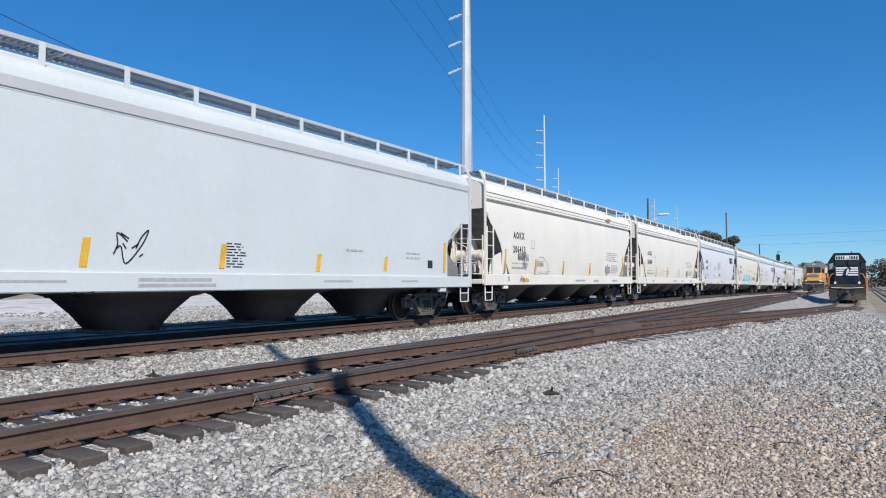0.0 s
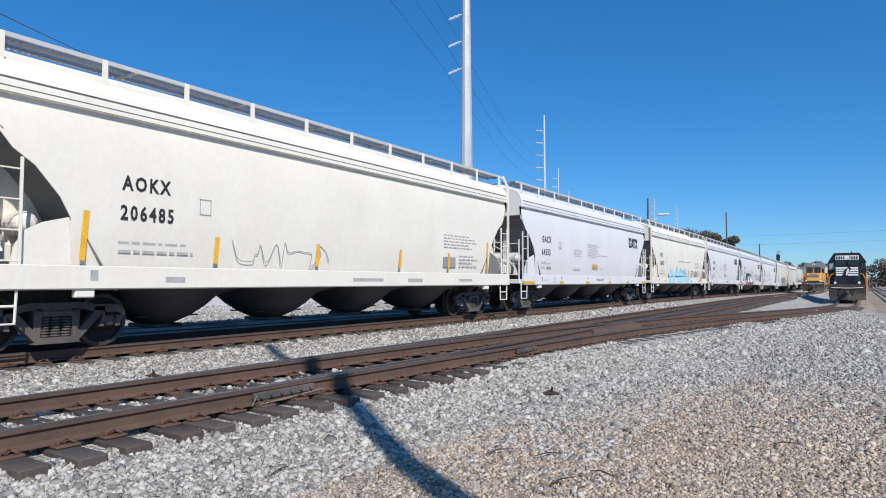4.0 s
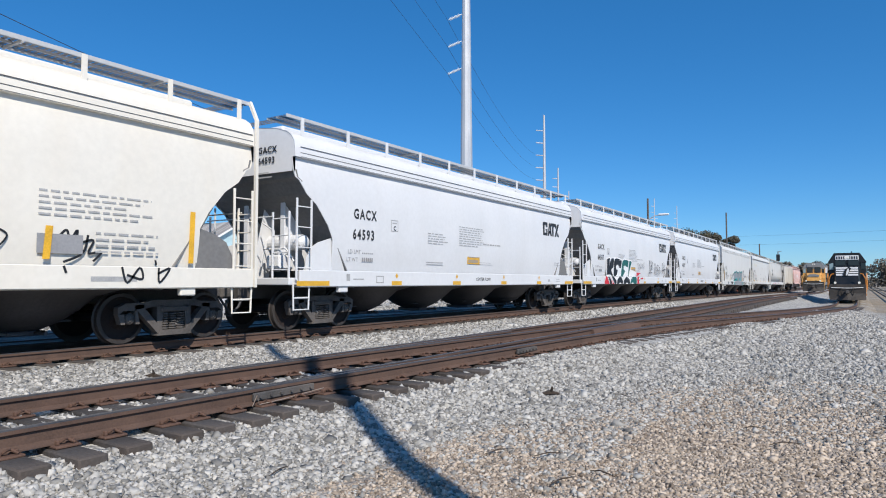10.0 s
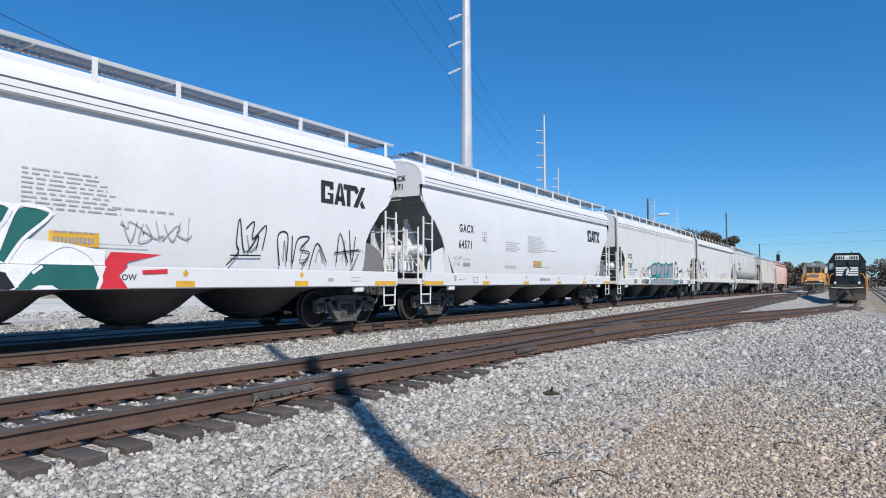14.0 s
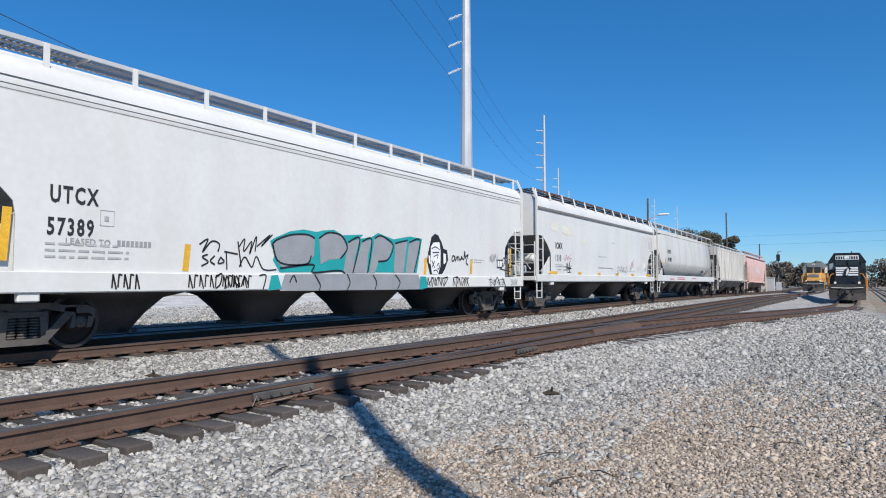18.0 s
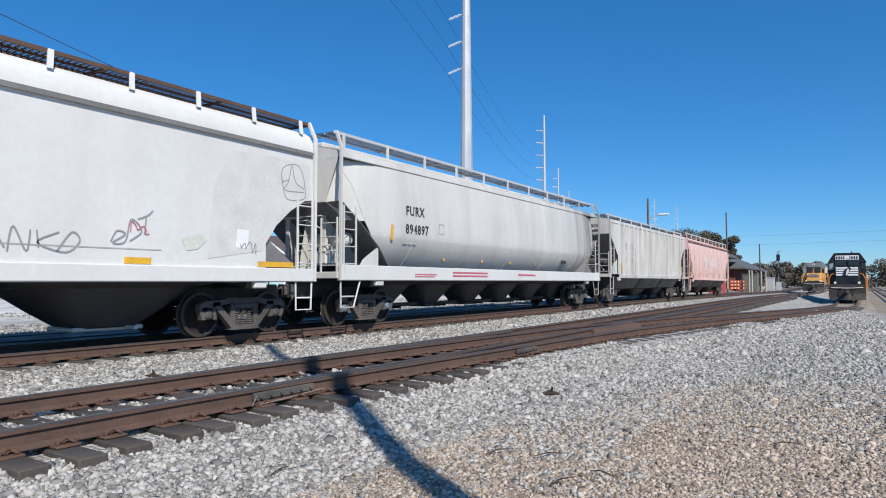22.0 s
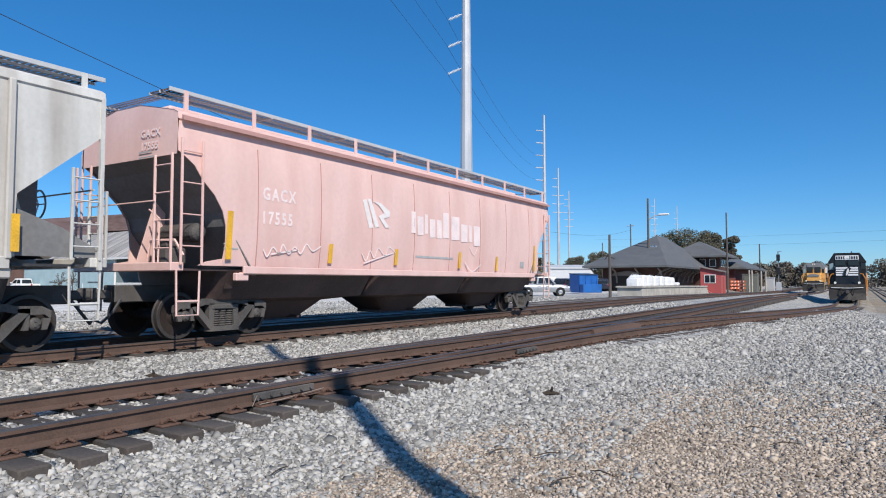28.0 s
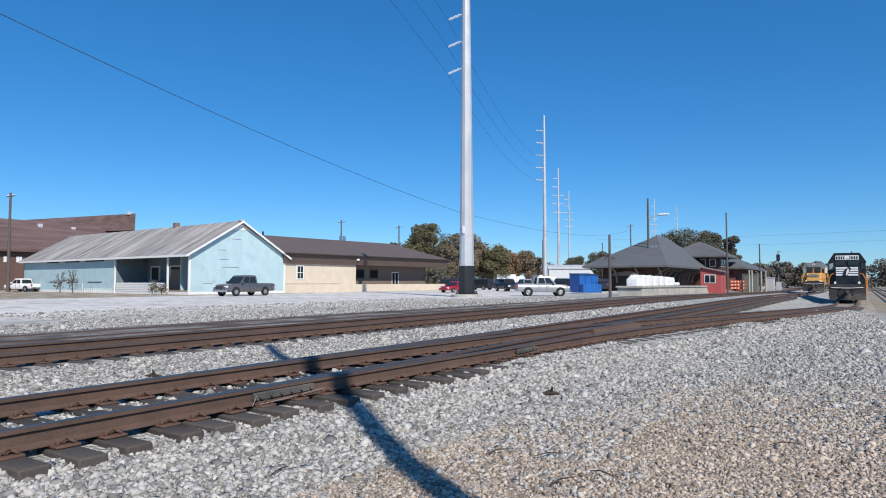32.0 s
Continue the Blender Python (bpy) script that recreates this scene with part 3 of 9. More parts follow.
track("main_track", 0.0, drop_main, -60, 420, "rust-brown rails on dark wooden ties in pale ballast", tie_row(3.0, 75, 0.53, 1))
track("turnout_track", lambda y: near_rail(y) - 0.7525, drop_yard, -40, 190, "rusty rails on creosoted ties curving away through a turnout",
      [2.5, 2.92, 3.31, 3.83, 4.15, 4.58, 4.97, 5.45, 5.88, 6.31, 6.8, 7.25, 7.75, 8.28] + tie_row(8.75, 60, 0.5, 2),
      rails=((0.7525, 0, 0), (-0.7525, 3.2, 0)), skew=lambda y: -math.degrees(math.atan((near_rail(y + 0.5) - near_rail(y - 0.5)))))
track("second_main_track", 5.7475, drop_main, -60, 420, "rust-brown rails of the second main line on dark ties", tie_row(14, 70, 0.52, 3),
      rails=((-0.7525, 0, 0), (0.7525, 3.0, 0)), plate_to=0)
track("siding_track", -3.92, lambda y: -0.13 + drop_main(y), -60, 150, "old rusty siding rails nearly buried in gravel", [], tie_z=-0.3)
track("yard_track", 15.6, drop_yard, 30, 300, "rusty yard rails beside the locomotive", tie_row(40, 75, 0.6, 5), plate_to=0)
# frog, guard rail, joint bars of the turnout
turnout = group_of("turnout_fittings", Matrix.Identity(4), "rusty frog and guard rail inside the turnout", "rail fitting", kind="structure")
part("guard_rail", rail_geo([(5.14, 8.3, -0.01), (5.12, 8.9, -0.01), (5.12, 13.2, -0.01), (5.15, 13.8, -0.01)]), [M["rail_side"], M["rail_top"]], turnout)
part("wing_rail", rail_geo([(6.36, 15.0, -0.01), (6.40, 15.6, -0.01), (6.42, 18.4, -0.02), (6.38, 19.2, -0.02)]), [M["rail_side"], M["rail_top"]], turnout)
part("guard_rail", rail_geo([(near_rail(y) - 0.07 - (0.05 if y in (13.0, 18.0) else 0), y, -0.02) for y in (13.0, 13.6, 15.5, 17.4, 18.0)]), [M["rail_side"], M["rail_top"]], turnout)
frog = Geo().hexa([(6.40, 15.4, -0.17), (6.62, 15.4, -0.17), (6.85, 18.6, -0.18), (6.38, 18.6, -0.18), (6.45, 15.4, -0.03), (6.56, 15.4, -0.03), (6.75, 18.6, -0.03), (6.45, 18.6, -0.03)])
part("frog_casting", frog, M["rail_side"], turnout)
for x, y, l in ((near_rail(5.3) + 0.028, 5.3, 0.9), (near_rail(10.8) + 0.03, 10.8, 0.8), (5.02 + 0.028, 9.0, 0.7)):
    j = Geo().cbox(x - 0.012, y - l / 2, -0.135, x + 0.03, y + l / 2, -0.05, 0.01)
    for i in range(6):
        j.tube([(x + 0.02, y - l / 2 + l * (i + 0.5) / 6, -0.092), (x + 0.055, y - l / 2 + l * (i + 0.5) / 6, -0.092)], 0.017, 6)
    part("joint_bar", j, M["truck_steel"], turnout, "dark rusted bolted joint bar")
wire = Geo().tube([(near_rail(4.9) + 0.10, 4.80, -0.17), (near_rail(5) + 0.12, 4.84, -0.06), (near_rail(5) + 0.12, 4.87, -0.16), (near_rail(5.3) + 0.12, 5.2, -0.15), (near_rail(6) + 0.07, 5.85, -0.12)], 0.006, 5)
M["cable_rust"] = mat("rusty_wire", (0.30, 0.24, 0.20), 0.7, 0.2, 0.2)
part("bond_wire", wire, M["cable_rust"], turnout, "thin rusty bond wire")
for i in range(9):
    y = 14.2 + i * 0.42
    part("rail_brace", Geo().prism([(4.92, -0.19), (4.76, -0.19), (4.90, -0.07), (4.92, -0.07)], 1, y - 0.09, y + 0.09), M["plate"], turnout)


# ---- covered hopper cars ----
# the train slows gently; TRAVEL is how far it has rolled towards -y at a time
def travel(t):
    return -138.70 + 8.076 * t - 0.02038 * t * t - 0.45 * max(0.0, 1 - t / 3.5) ** 2


WHEEL_R, AXLE = 0.457, 1.778
WHEEL = Geo()
for s_ in (-1, 1):
    prof = [(0.665, 0.02), (0.665, 0.12), (0.685, 0.16), (0.70, 0.34), (0.678, 0.38), (0.678, 0.482), (0.70, 0.487), (0.712, 0.459), (0.80, 0.455), (0.805, 0.45), (0.805, 0.39), (0.765, 0.36), (0.745, 0.20), (0.80, 0.15), (0.80, 0.0)]
    WHEEL.lathe([(s_ * t, r) for t, r in prof], (0, 0, 0), 0, 26, [0, 0, 0, 0, 1, 1, 1, 1, 1, 1, 0, 0, 0, 0])
WHEEL.tube([(-1.0, 0, 0), (1.0, 0, 0)], 0.08, 8)
WHEEL = solid("wheelset", WHEEL, [M["wheel_face"], M["wheel_rim"]])
WHEEL.polygons.foreach_set("use_smooth", [True] * len(WHEEL.polygons))
WHEEL.set_sharp_from_angle(angle=radians(40))


def side_frame_mesh(s):
    """Cast side frame: a bowed truss with window openings and a spring pocket."""
    g = Geo()
    x0, x1 = (0.94, 1.07) if s > 0 else (-1.07, -0.94)
    top = ((-1.12, 0.52), (-1.12, 0.66), (-0.98, 0.73), (-0.6, 0.74), (-0.45, 0.78), (0.45, 0.78), (0.6, 0.74), (0.98, 0.73), (1.12, 0.66), (1.12, 0.52), (1.02, 0.6), (0.76, 0.6), (0.62, 0.62), (0.45, 0.66), (-0.45, 0.66), (-0.62, 0.62), (-0.76, 0.6), (-1.02, 0.6))
    g.prism(list(top), 0, x0, x1)
    for k in (-1, 1):
        g.hexa([(x0, k * 0.62, 0.60), (x1, k * 0.62, 0.60), (x1, k * 0.80, 0.62), (x0, k * 0.80, 0.62), (x0, k * 0.62, 0.70), (x1, k * 0.62, 0.70), (x1, k * 0.80, 0.70), (x0, k * 0.80, 0.70)])
        g.prism([(k * 0.78, 0.62), (k * 0.62, 0.64), (k * 0.24, 0.22), (k * 0.32, 0.14)], 0, x0, x1 + 0.015 * s)
        g.prism([(k * 0.22, 0.68), (k * 0.36, 0.68), (k * 0.36, 0.2), (k * 0.26, 0.2)], 0, x0, x1)
        g.prism([(k * 1.12, 0.54), (k * 1.06, 0.36), (k * 0.98, 0.36), (k * 1.0, 0.54)], 0, x0, x1)
        g.prism([(k * 0.76, 0.64), (k * 0.70, 0.36), (k * 0.78, 0.36), (k * 0.80, 0.62)], 0, x0, x1)
    g.prism([(-0.36, 0.13), (0.36, 0.13), (0.32, 0.23), (-0.32, 0.23)], 0, x0 - 0.05, x1 + 0.04)
    return solid("side_frame", g, M["truck_steel"])


FRAMES = {1: side_frame_mesh(1), -1: side_frame_mesh(-1)}
SPRING = {}
for s_ in (1, -1):
    g = Geo()
    for i in range(3):
        y = (-0.17, 0.0, 0.17)[i]
        for k in range(7):
            g.lathe([(0.235 + k * 0.045, 0.05), (0.245 + k * 0.045, 0.078), (0.262 + k * 0.045, 0.078), (0.272 + k * 0.045, 0.05)], (s_ * 1.0, y, 0), 2, 10)
    g.cbox(s_ * 1.0 - 0.09, -0.3, 0.56, s_ * 1.0 + 0.09, 0.3, 0.66, 0.02)
    SPRING[s_] = solid("spring_nest", g, M["truck_steel"])
CAP = Geo().lathe([(0, 0.0), (0.02, 0.09), (0.13, 0.10), (0.16, 0.075), (0.17, 0.03), (0.17, 0.0)], (0, 0, 0), 0, 14)
for i in range(3):
    a = i * 2.094
    CAP.cbox(0.165, math.cos(a) * 0.045 - 0.014, math.sin(a) * 0.045 - 0.014, 0.185, math.cos(a) * 0.045 + 0.014, math.sin(a) * 0.045 + 0.014, 0.004)
CAPS = {c: solid("bearing_cap", CAP, M[c]) for c in ("truck_steel", "cap_blue")}
WHEELSETS = []


def bogie(car, y, cap="truck_steel"):
    g = Geo().cbox(-0.95, -0.2, 0.42, 0.95, 0.2, 0.72, 0.03).cbox(-0.8, -0.75, 0.5, 0.8, -0.67, 0.58, 0.02).cbox(-0.8, 0.67, 0.5, 0.8, 0.75, 0.58, 0.02)
    t = part("truck", g, M["truck_steel"], car, "dusty cast-steel wheel truck")
    t.location = (0, y, 0)
    for s in (1, -1):
        part("side_frame", FRAMES[s], None, t)
        tagged(part("spring_nest", SPRING[s], None, t), kind="stuff")
        for k in (-1, 1):
            c = part("bearing_cap", CAPS[cap], None, t, "blue bearing cap" if cap == "cap_blue" else "")
            c.matrix_basis = pose(s * 0.92, k * AXLE / 2, WHEEL_R) @ Matrix.Diagonal((s, 1, 1, 1))
    for k in (-1, 1):
        w = part("wheelset", WHEEL, None, t)
        w.location = (0, k * AXLE / 2, WHEEL_R)
        WHEELSETS.append((w, k * AXLE / 2))
    return t


def ladder(car, x, y0, y1, z0, z1, n, material, name="side_ladder", axis="y", r=0.014):
    """A ladder of two stiles and n rungs, on the side (axis y) or on the end (axis x)."""
    g = Geo()
    ends = [(x, y0), (x, y1)] if axis == "y" else [(y0, x), (y1, x)]
    for a, b in ends:
        g.cbox(a - 0.021, b - 0.021, z0, a + 0.021, b + 0.021, z1, 0.006)
    for i in range(n):
        z = z0 + (z1 - z0) * (i + 0.6) / n
        g.tube([(*ends[0], z), (*ends[1], z)], r, 5)
    return part(name, g, material, car)


SIDES = []


def hopper_car(sp):
    """A covered hopper, built with its leading end at y = 0 and rail heads at z = 0."""
    L, W, paint = sp["length"], 1.6, M[sp["paint"]]
    car = group_of("hopper_car", pose(0, 0, 0), sp["label"], "freight car", "freight train")
    dark, cut, eave, sill0, sill1 = M[sp.get("dark", "black_car")], sp["cut"], sp["eave"], sp["sill"][0], sp["sill"][1]
    barrel = sp.get("barrel", 0.0)
    zc, yc, ye = cut  # height where the slope sheet leaves the end, depth and height where it meets the side's end
    lead = sp.get("lead", 0.0)  # how far the leading end stands out
    edge = sp["edge"]  # the side sheet's end edge from the end panel down, as (y, z)
    ev, ez = [p[0] for p in edge][::-1], [p[1] for p in edge][::-1]
    tail = sp.get("tail", edge)
    tv, tz = [p[0] for p in tail][::-1], [p[1] for p in tail][::-1]

    def section(z, y=8.0):
        """Half width of the side at a height, drawn in towards rounded ends."""
        if not barrel or z < sill1:
            return W
        k = (z - sill1) / (eave - sill1)
        tuck = sp.get("round_end", 0.0) * max(0.0, 1 - min(y, L - y) / 1.9) ** 2
        if sp.get("belly"):
            mid, low = sp["belly"]
            return W - tuck - (low * ((mid - k) / mid) ** 1.6 if k < mid else barrel * ((k - mid) / (1 - mid)) ** 2.2)
        return W - barrel * abs(2 * k - 1.0) ** 2.6 - tuck

    SIDES.append(section)
    # side sheets
    for s in (1, -1):
        g = Geo()
        zs = sorted({round(sill1 + (eave - sill1) * i / 20, 3) for i in range(21)} | {z for z in ez if sill1 < z < eave})
        rows = []
        for z in zs:
            a = float(np.interp(z, ez, ev)) if z < edge[0][1] else 0.0
            b = float(np.interp(z, tz, tv)) if z < tail[0][1] else 0.0
            ys = sorted([a - lead] + [min(max(L * i / 24, a + 0.01), L - b - 0.01) for i in range(1, 24)] + [L - b])
            rows.append([(s * section(z, y), y, z) for y in ys])
        g.loft(rows)
        inner = [[(p[0] - s * 0.02, p[1], p[2]) for p in r] for r in rows]
        g.loft([rows[0], inner[0]])
        g.loft([[r[0] for r in rows], [r[0] for r in inner]])
        g.loft([[r[-1] for r in rows], [r[-1] for r in inner]])
        part("side_sheet", g, paint, car, smooth=True)
    # roof with longitudinal seams
    g = Geo()
    rp = [(W - barrel, eave), (W + 0.005, eave + 0.01), (W - 0.005, eave + 0.18), (W - 0.03, eave + 0.36), (W - 0.12, eave + 0.50), (W - 0.28, eave + 0.60), (1.0, eave + 0.70), (0.5, eave + 0.76), (0, eave + 0.78)]
    if sp.get("flatroof"):
        rp = [(W - barrel, eave), (W + 0.03 - barrel, eave + 0.02), (W + 0.01 - barrel, eave + 0.14), (W - 0.1 - barrel, eave + 0.20), (0.7, eave + 0.36), (0.4, eave + 0.42), (0, eave + 0.42)]
    rp = rp + [(-x, z) for x, z in rp[-2::-1]]
    secs = [[(x, y, z) for x, z in rp] for y in (-lead, L * 0.33, L * 0.66, L)]
    g.loft(secs)
    part("roof", g, paint, car, smooth=True)
    if sp.get("seams"):
        g = Geo()
        for z in sp["seams"]:
            for s in (1, -1):
                g.cbox(s * (W + 0.001) - 0.008, 0.03, z - 0.006, s * (W + 0.001) + 0.008, L - 0.03, z + 0.006, 0.003)
        part("roof_seam", g, M["groove"] if sp.get("dark_seams", True) else paint, car)
    if sp.get("band"):
        z0, z1 = sp["band"]
        for s in (1, -1):
            part("roof_band", Geo().box(s * (W + 0.02) - 0.003, 0.02, z0, s * (W + 0.02) + 0.003, L - 0.02, z1), M["paint_band"], car, "grey painted band")
    if sp.get("rail_lip"):
        z = sp["rail_lip"]
        for s in (1, -1):
            part("eave_rail", Geo().prism([(s * W, z + 0.05), (s * (W + 0.06), z + 0.03), (s * (W + 0.06), z - 0.05), (s * W, z - 0.03)], 1, 0.05, L - 0.05), M[sp.get("lip_paint", sp["paint"])], car)
    # ends
    for e in (0, 1):
        def Y(y):
            return L - y if e else y - lead
        g = Geo()
        top = [(x, Y(0.01), z) for x, z in rp]
        low = [(max(-W, min(W, x * 1.0)), Y(0.01), zc) for x, z in rp]
        if sp.get("nose") and not e:
            low = [(max(-1.08, min(1.08, x)), Y(0.01), sp["nose"]) for x, z in rp]
            for s in (1, -1):
                curve = [p for p in edge if p[1] >= 2.6]
                n_ = Geo().loft([[(s * (section(z, y) - 0.01), Y(y), z) for y, z in curve], [(s * 1.35, Y(y * 0.42), z) for y, z in curve], [(s * 1.08, Y(0.01), max(z, sp["nose"])) for y, z in curve]])
                part("nose_panel", n_, paint, car, smooth=True)
        g.loft([low, top])
        part("end_panel", g, paint, car)
        xs = W - 0.02
        line = [(y + 0.05, z) for y, z in edge if z >= ye - 0.01] + [(yc + 0.75, sill0 - 0.03)]
        if sp.get("nose"):
            line = [(0.02, sp["nose"]), (0.8, 2.52), (yc, ye), (yc + 0.75, sill0 - 0.03)]
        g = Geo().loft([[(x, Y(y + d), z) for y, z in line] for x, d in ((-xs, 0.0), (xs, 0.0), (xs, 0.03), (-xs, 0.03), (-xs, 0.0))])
        # shade below the overhanging end is put into the sheet's dark colour
        part("slope_sheet", g, M["grime_paint"], car, "sloping end sheet in shade-darkened grey")
        # webs that stand below the slope sheet at both sides
        for s in (1, -1):
            # trailing webs are coloured dark for shade, leading ones keep the car's paint
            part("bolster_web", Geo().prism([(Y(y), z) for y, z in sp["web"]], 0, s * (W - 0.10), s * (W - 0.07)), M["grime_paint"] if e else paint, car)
        # the plates between the draft sill and the slope sheet, flanged at the outer edge
        for s in (1, -1):
            if sp.get("shear"):
                g = Geo().prism([(Y(y), z) for y, z in sp["shear"]], 0, s * 0.62 - 0.012, s * 0.62 + 0.012)
                (ya, za), (yb, zb) = sp["shear"][0], sp["shear"][1]
                g.cbox(s * 0.62 - 0.07, min(Y(ya - 0.02), Y(ya + 0.02)), za, s * 0.62 + 0.07, max(Y(ya - 0.02), Y(ya + 0.02)), zb, 0.005)
                part("shear_plate", g, paint, car)
        g = Geo().prism([(Y(0.20), sill0 + 0.1), (Y(0.62), zc - 0.72), (Y(0.86), zc - 0.95), (Y(0.78), sill0 + 0.1)], 0, -0.012, 0.012)
        if sp.get("brace"):
            g.hexa([(-0.9, Y(0.02), sill1), (-0.76, Y(0.02), sill1), (-0.76, Y(0.06), sill1), (-0.9, Y(0.06), sill1), (0.62, Y(0.02), zc - 0.5), (0.72, Y(0.02), zc - 0.5), (0.72, Y(0.06), zc - 0.5), (0.62, Y(0.06), zc - 0.5)])
        part("end_stiffener", g, paint, car)
        if e:
            web = [(Y(yc + 0.5), sill0 + 0.05), (Y(yc * 0.98), ye), (Y(yc * 0.5), ye + (zc - ye) * 0.48), (Y(0.06), zc - 0.06), (Y(0.10), sill0 + 0.05)]
            if sp.get("nose"):
                web = [(Y(yc + 0.5), sill0 + 0.05), (Y(yc), ye + 0.4), (Y(0.06), 3.4), (Y(0.06), sill0 + 0.05)]
            # dark colour stands for the shade seen in the trailing end's opening
            part("shear_web", Geo().prism(web, 0, -0.34, -0.31), M["grime_paint"], car, "steel web in shade-darkened grey under the slope sheet")
        # end platform and sill, coupler
        g = Geo().cbox(-W + 0.02, min(Y(-0.12), Y(0.16)), sill0 + 0.04, W - 0.02, max(Y(-0.12), Y(0.16)), sill0 + 0.2, 0.015)
        part("end_sill", g, paint, car)
        g = Geo().cbox(-0.2, min(Y(-0.3), Y(2.6)), 0.72, 0.2, max(Y(-0.3), Y(2.6)), 1.05, 0.02)
        part("draft_sill", g, M["truck_steel"], car)
        g = Geo().cbox(-0.09, min(Y(-0.3), Y(-0.62)), 0.78, 0.09, max(Y(-0.3), Y(-0.62)), 0.96, 0.03)
        g.cbox(-0.17, min(Y(-0.55), Y(-0.72)), 0.74, 0.15, max(Y(-0.55), Y(-0.72)), 1.0, 0.05)
        part("coupler", g, M["truck_steel"], car, "rusty knuckle coupler")
        g = Geo().tube([(0.3, Y(-0.25), 0.78), (0.33, Y(-0.42), 0.55), (0.28, Y(-0.6), 0.36), (0.2, Y(-0.68), 0.42)], 0.028, 6)
        part("air_hose", g, M["black_car"], car)
        if not e:
            g = Geo().cbox(0.35, min(Y(0.35), Y(0.8)), sill1 + 0.02, 0.8, max(Y(0.35), Y(0.8)), sill1 + 0.36, 0.04)
            g.cbox(0.45, min(Y(0.42), Y(0.7)), sill1 + 0.36, 0.7, max(Y(0.42), Y(0.7)), sill1 + 0.5, 0.03)
            part("brake_valve", g, paint if sp.get("pale_gear", True) else M["truck_steel"], car, "brake control valve")
            g = Geo().lathe([(-0.62, 0.0), (-0.6, 0.1), (-0.54, 0.165), (-0.48, 0.185), (0.48, 0.185), (0.54, 0.165), (0.6, 0.1), (0.62, 0.0)], (0.55, Y(0.85), sill1 + 0.66), 0, 16)
            for xx in (0.2, 0.9):
                g.lathe([(-0.02, 0.19), (0.02, 0.195), (0.02, 0.19)], (xx, Y(0.85), sill1 + 0.66), 0, 16)
            part("air_reservoir", g, paint if sp.get("pale_gear", True) else M["truck_steel"], car, "cylindrical air reservoir")
            g = Geo().tube([(0.2, Y(0.35), sill1 + 0.1), (0.3, Y(0.35), sill1 + 0.5), (0.9, Y(0.45), sill1 + 0.5), (1.1, Y(0.5), sill1 + 0.2)], 0.025, 5)
            g.tube([(0.75, Y(0.2), sill1), (0.75, Y(0.22), sill1 + 0.9), (0.3, Y(0.3), sill1 + 1.1)], 0.018, 5)
            part("brake_pipe", g, paint, car)
        else:
            g = Geo().cbox(-0.9, min(Y(0.3), Y(0.7)), sill1 + 0.02, -0.4, max(Y(0.3), Y(0.7)), sill1 + 0.42, 0.04)
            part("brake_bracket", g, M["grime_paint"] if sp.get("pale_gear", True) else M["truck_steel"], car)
            part("brake_cylinder", Geo().tube([(0.1, Y(0.5), sill1 + 0.15), (0.9, Y(0.5), sill1 + 0.15)], 0.15, 12), M["grime_paint"] if sp.get("pale_gear", True) else M["truck_steel"], car, "dark grey brake cylinder")
            g = Geo().lathe([(-0.02, 0.25), (0.0, 0.28), (0.02, 0.25)], (-0.75, Y(-0.17), sill1 + 1.05), 1, 18)
            for k in range(3):
                g.tube([(-0.75, Y(-0.17), sill1 + 1.05), (-0.75 + 0.26 * math.cos(k * 2.1), Y(-0.17), sill1 + 1.05 + 0.26 * math.sin(k * 2.1))], 0.012, 5)
            g.tube([(-0.75, Y(-0.17), sill1 + 1.05), (-0.75, Y(0.05), sill1 + 1.05)], 0.03, 6).cbox(-0.87, min(Y(-0.08), Y(0.06)), sill1 + 0.85, -0.63, max(Y(-0.08), Y(0.06)), sill1 + 1.2, 0.03)
            part("hand_brake", g, paint, car, "hand brake wheel on its gear box")
        # dark deck added to cast shade under the end platform, with the body bolster over the truck
        g = Geo().box(-W + 0.14, min(Y(0.2), Y(yc + 0.9)), sill0 + 0.05, W - 0.14, max(Y(0.2), Y(yc + 0.9)), sill0 + 0.09)
        t_y = sp["trucks"][e]
        g.hexa([(-1.3, t_y - 0.2, 0.98), (1.3, t_y - 0.2, 0.98), (1.3, t_y + 0.2, 0.98), (-1.3, t_y + 0.2, 0.98), (-1.4, t_y - 0.2, sill0 + 0.08), (1.4, t_y - 0.2, sill0 + 0.08), (1.4, t_y + 0.2, sill0 + 0.08), (-1.4, t_y + 0.2, sill0 + 0.08)])
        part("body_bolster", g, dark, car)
        # ladders, corner posts, stirrups
        for s in (1, -1):
            lz = sp.get("ladder_top", 2.95)
            ladder(car, s * (W + 0.03), Y(0.05), Y(0.50), sill0 + 0.15, sp.get("side_ladder_top", lz), 4, paint)
            ladder(car, Y(-0.10), s * (W - 0.05), s * (W - 0.55), sill0 + 0.15, lz - 0.3, 4, paint, "end_ladder", "x")
            if sp.get("tall_post"):
                g = Geo()
                pz = sp.get("board_z", 4.66) + 0.02
                g.tube([(s * (W + 0.02), Y(-0.05), sill0), (s * (W + 0.02), Y(-0.05), pz - 0.4), (s * (W - 0.16), Y(-0.02), pz)] if not sp.get("post_z") else [(s * (W + 0.0), Y(0.03), sill0), (s * (W + 0.0), Y(0.03), sp["post_z"])], 0.045, 4)
                part("corner_post", g, paint, car)
            g = Geo().tube([(s * (W - 0.02), Y(0.0), sill0 + 0.05), (s * (W - 0.02), Y(0.02), 0.5), (s * (W - 0.02), Y(0.48), 0.5), (s * (W - 0.02), Y(0.50 if not sp.get("bent_step") else 0.75), sill0 + 0.05)], 0.022, 5)
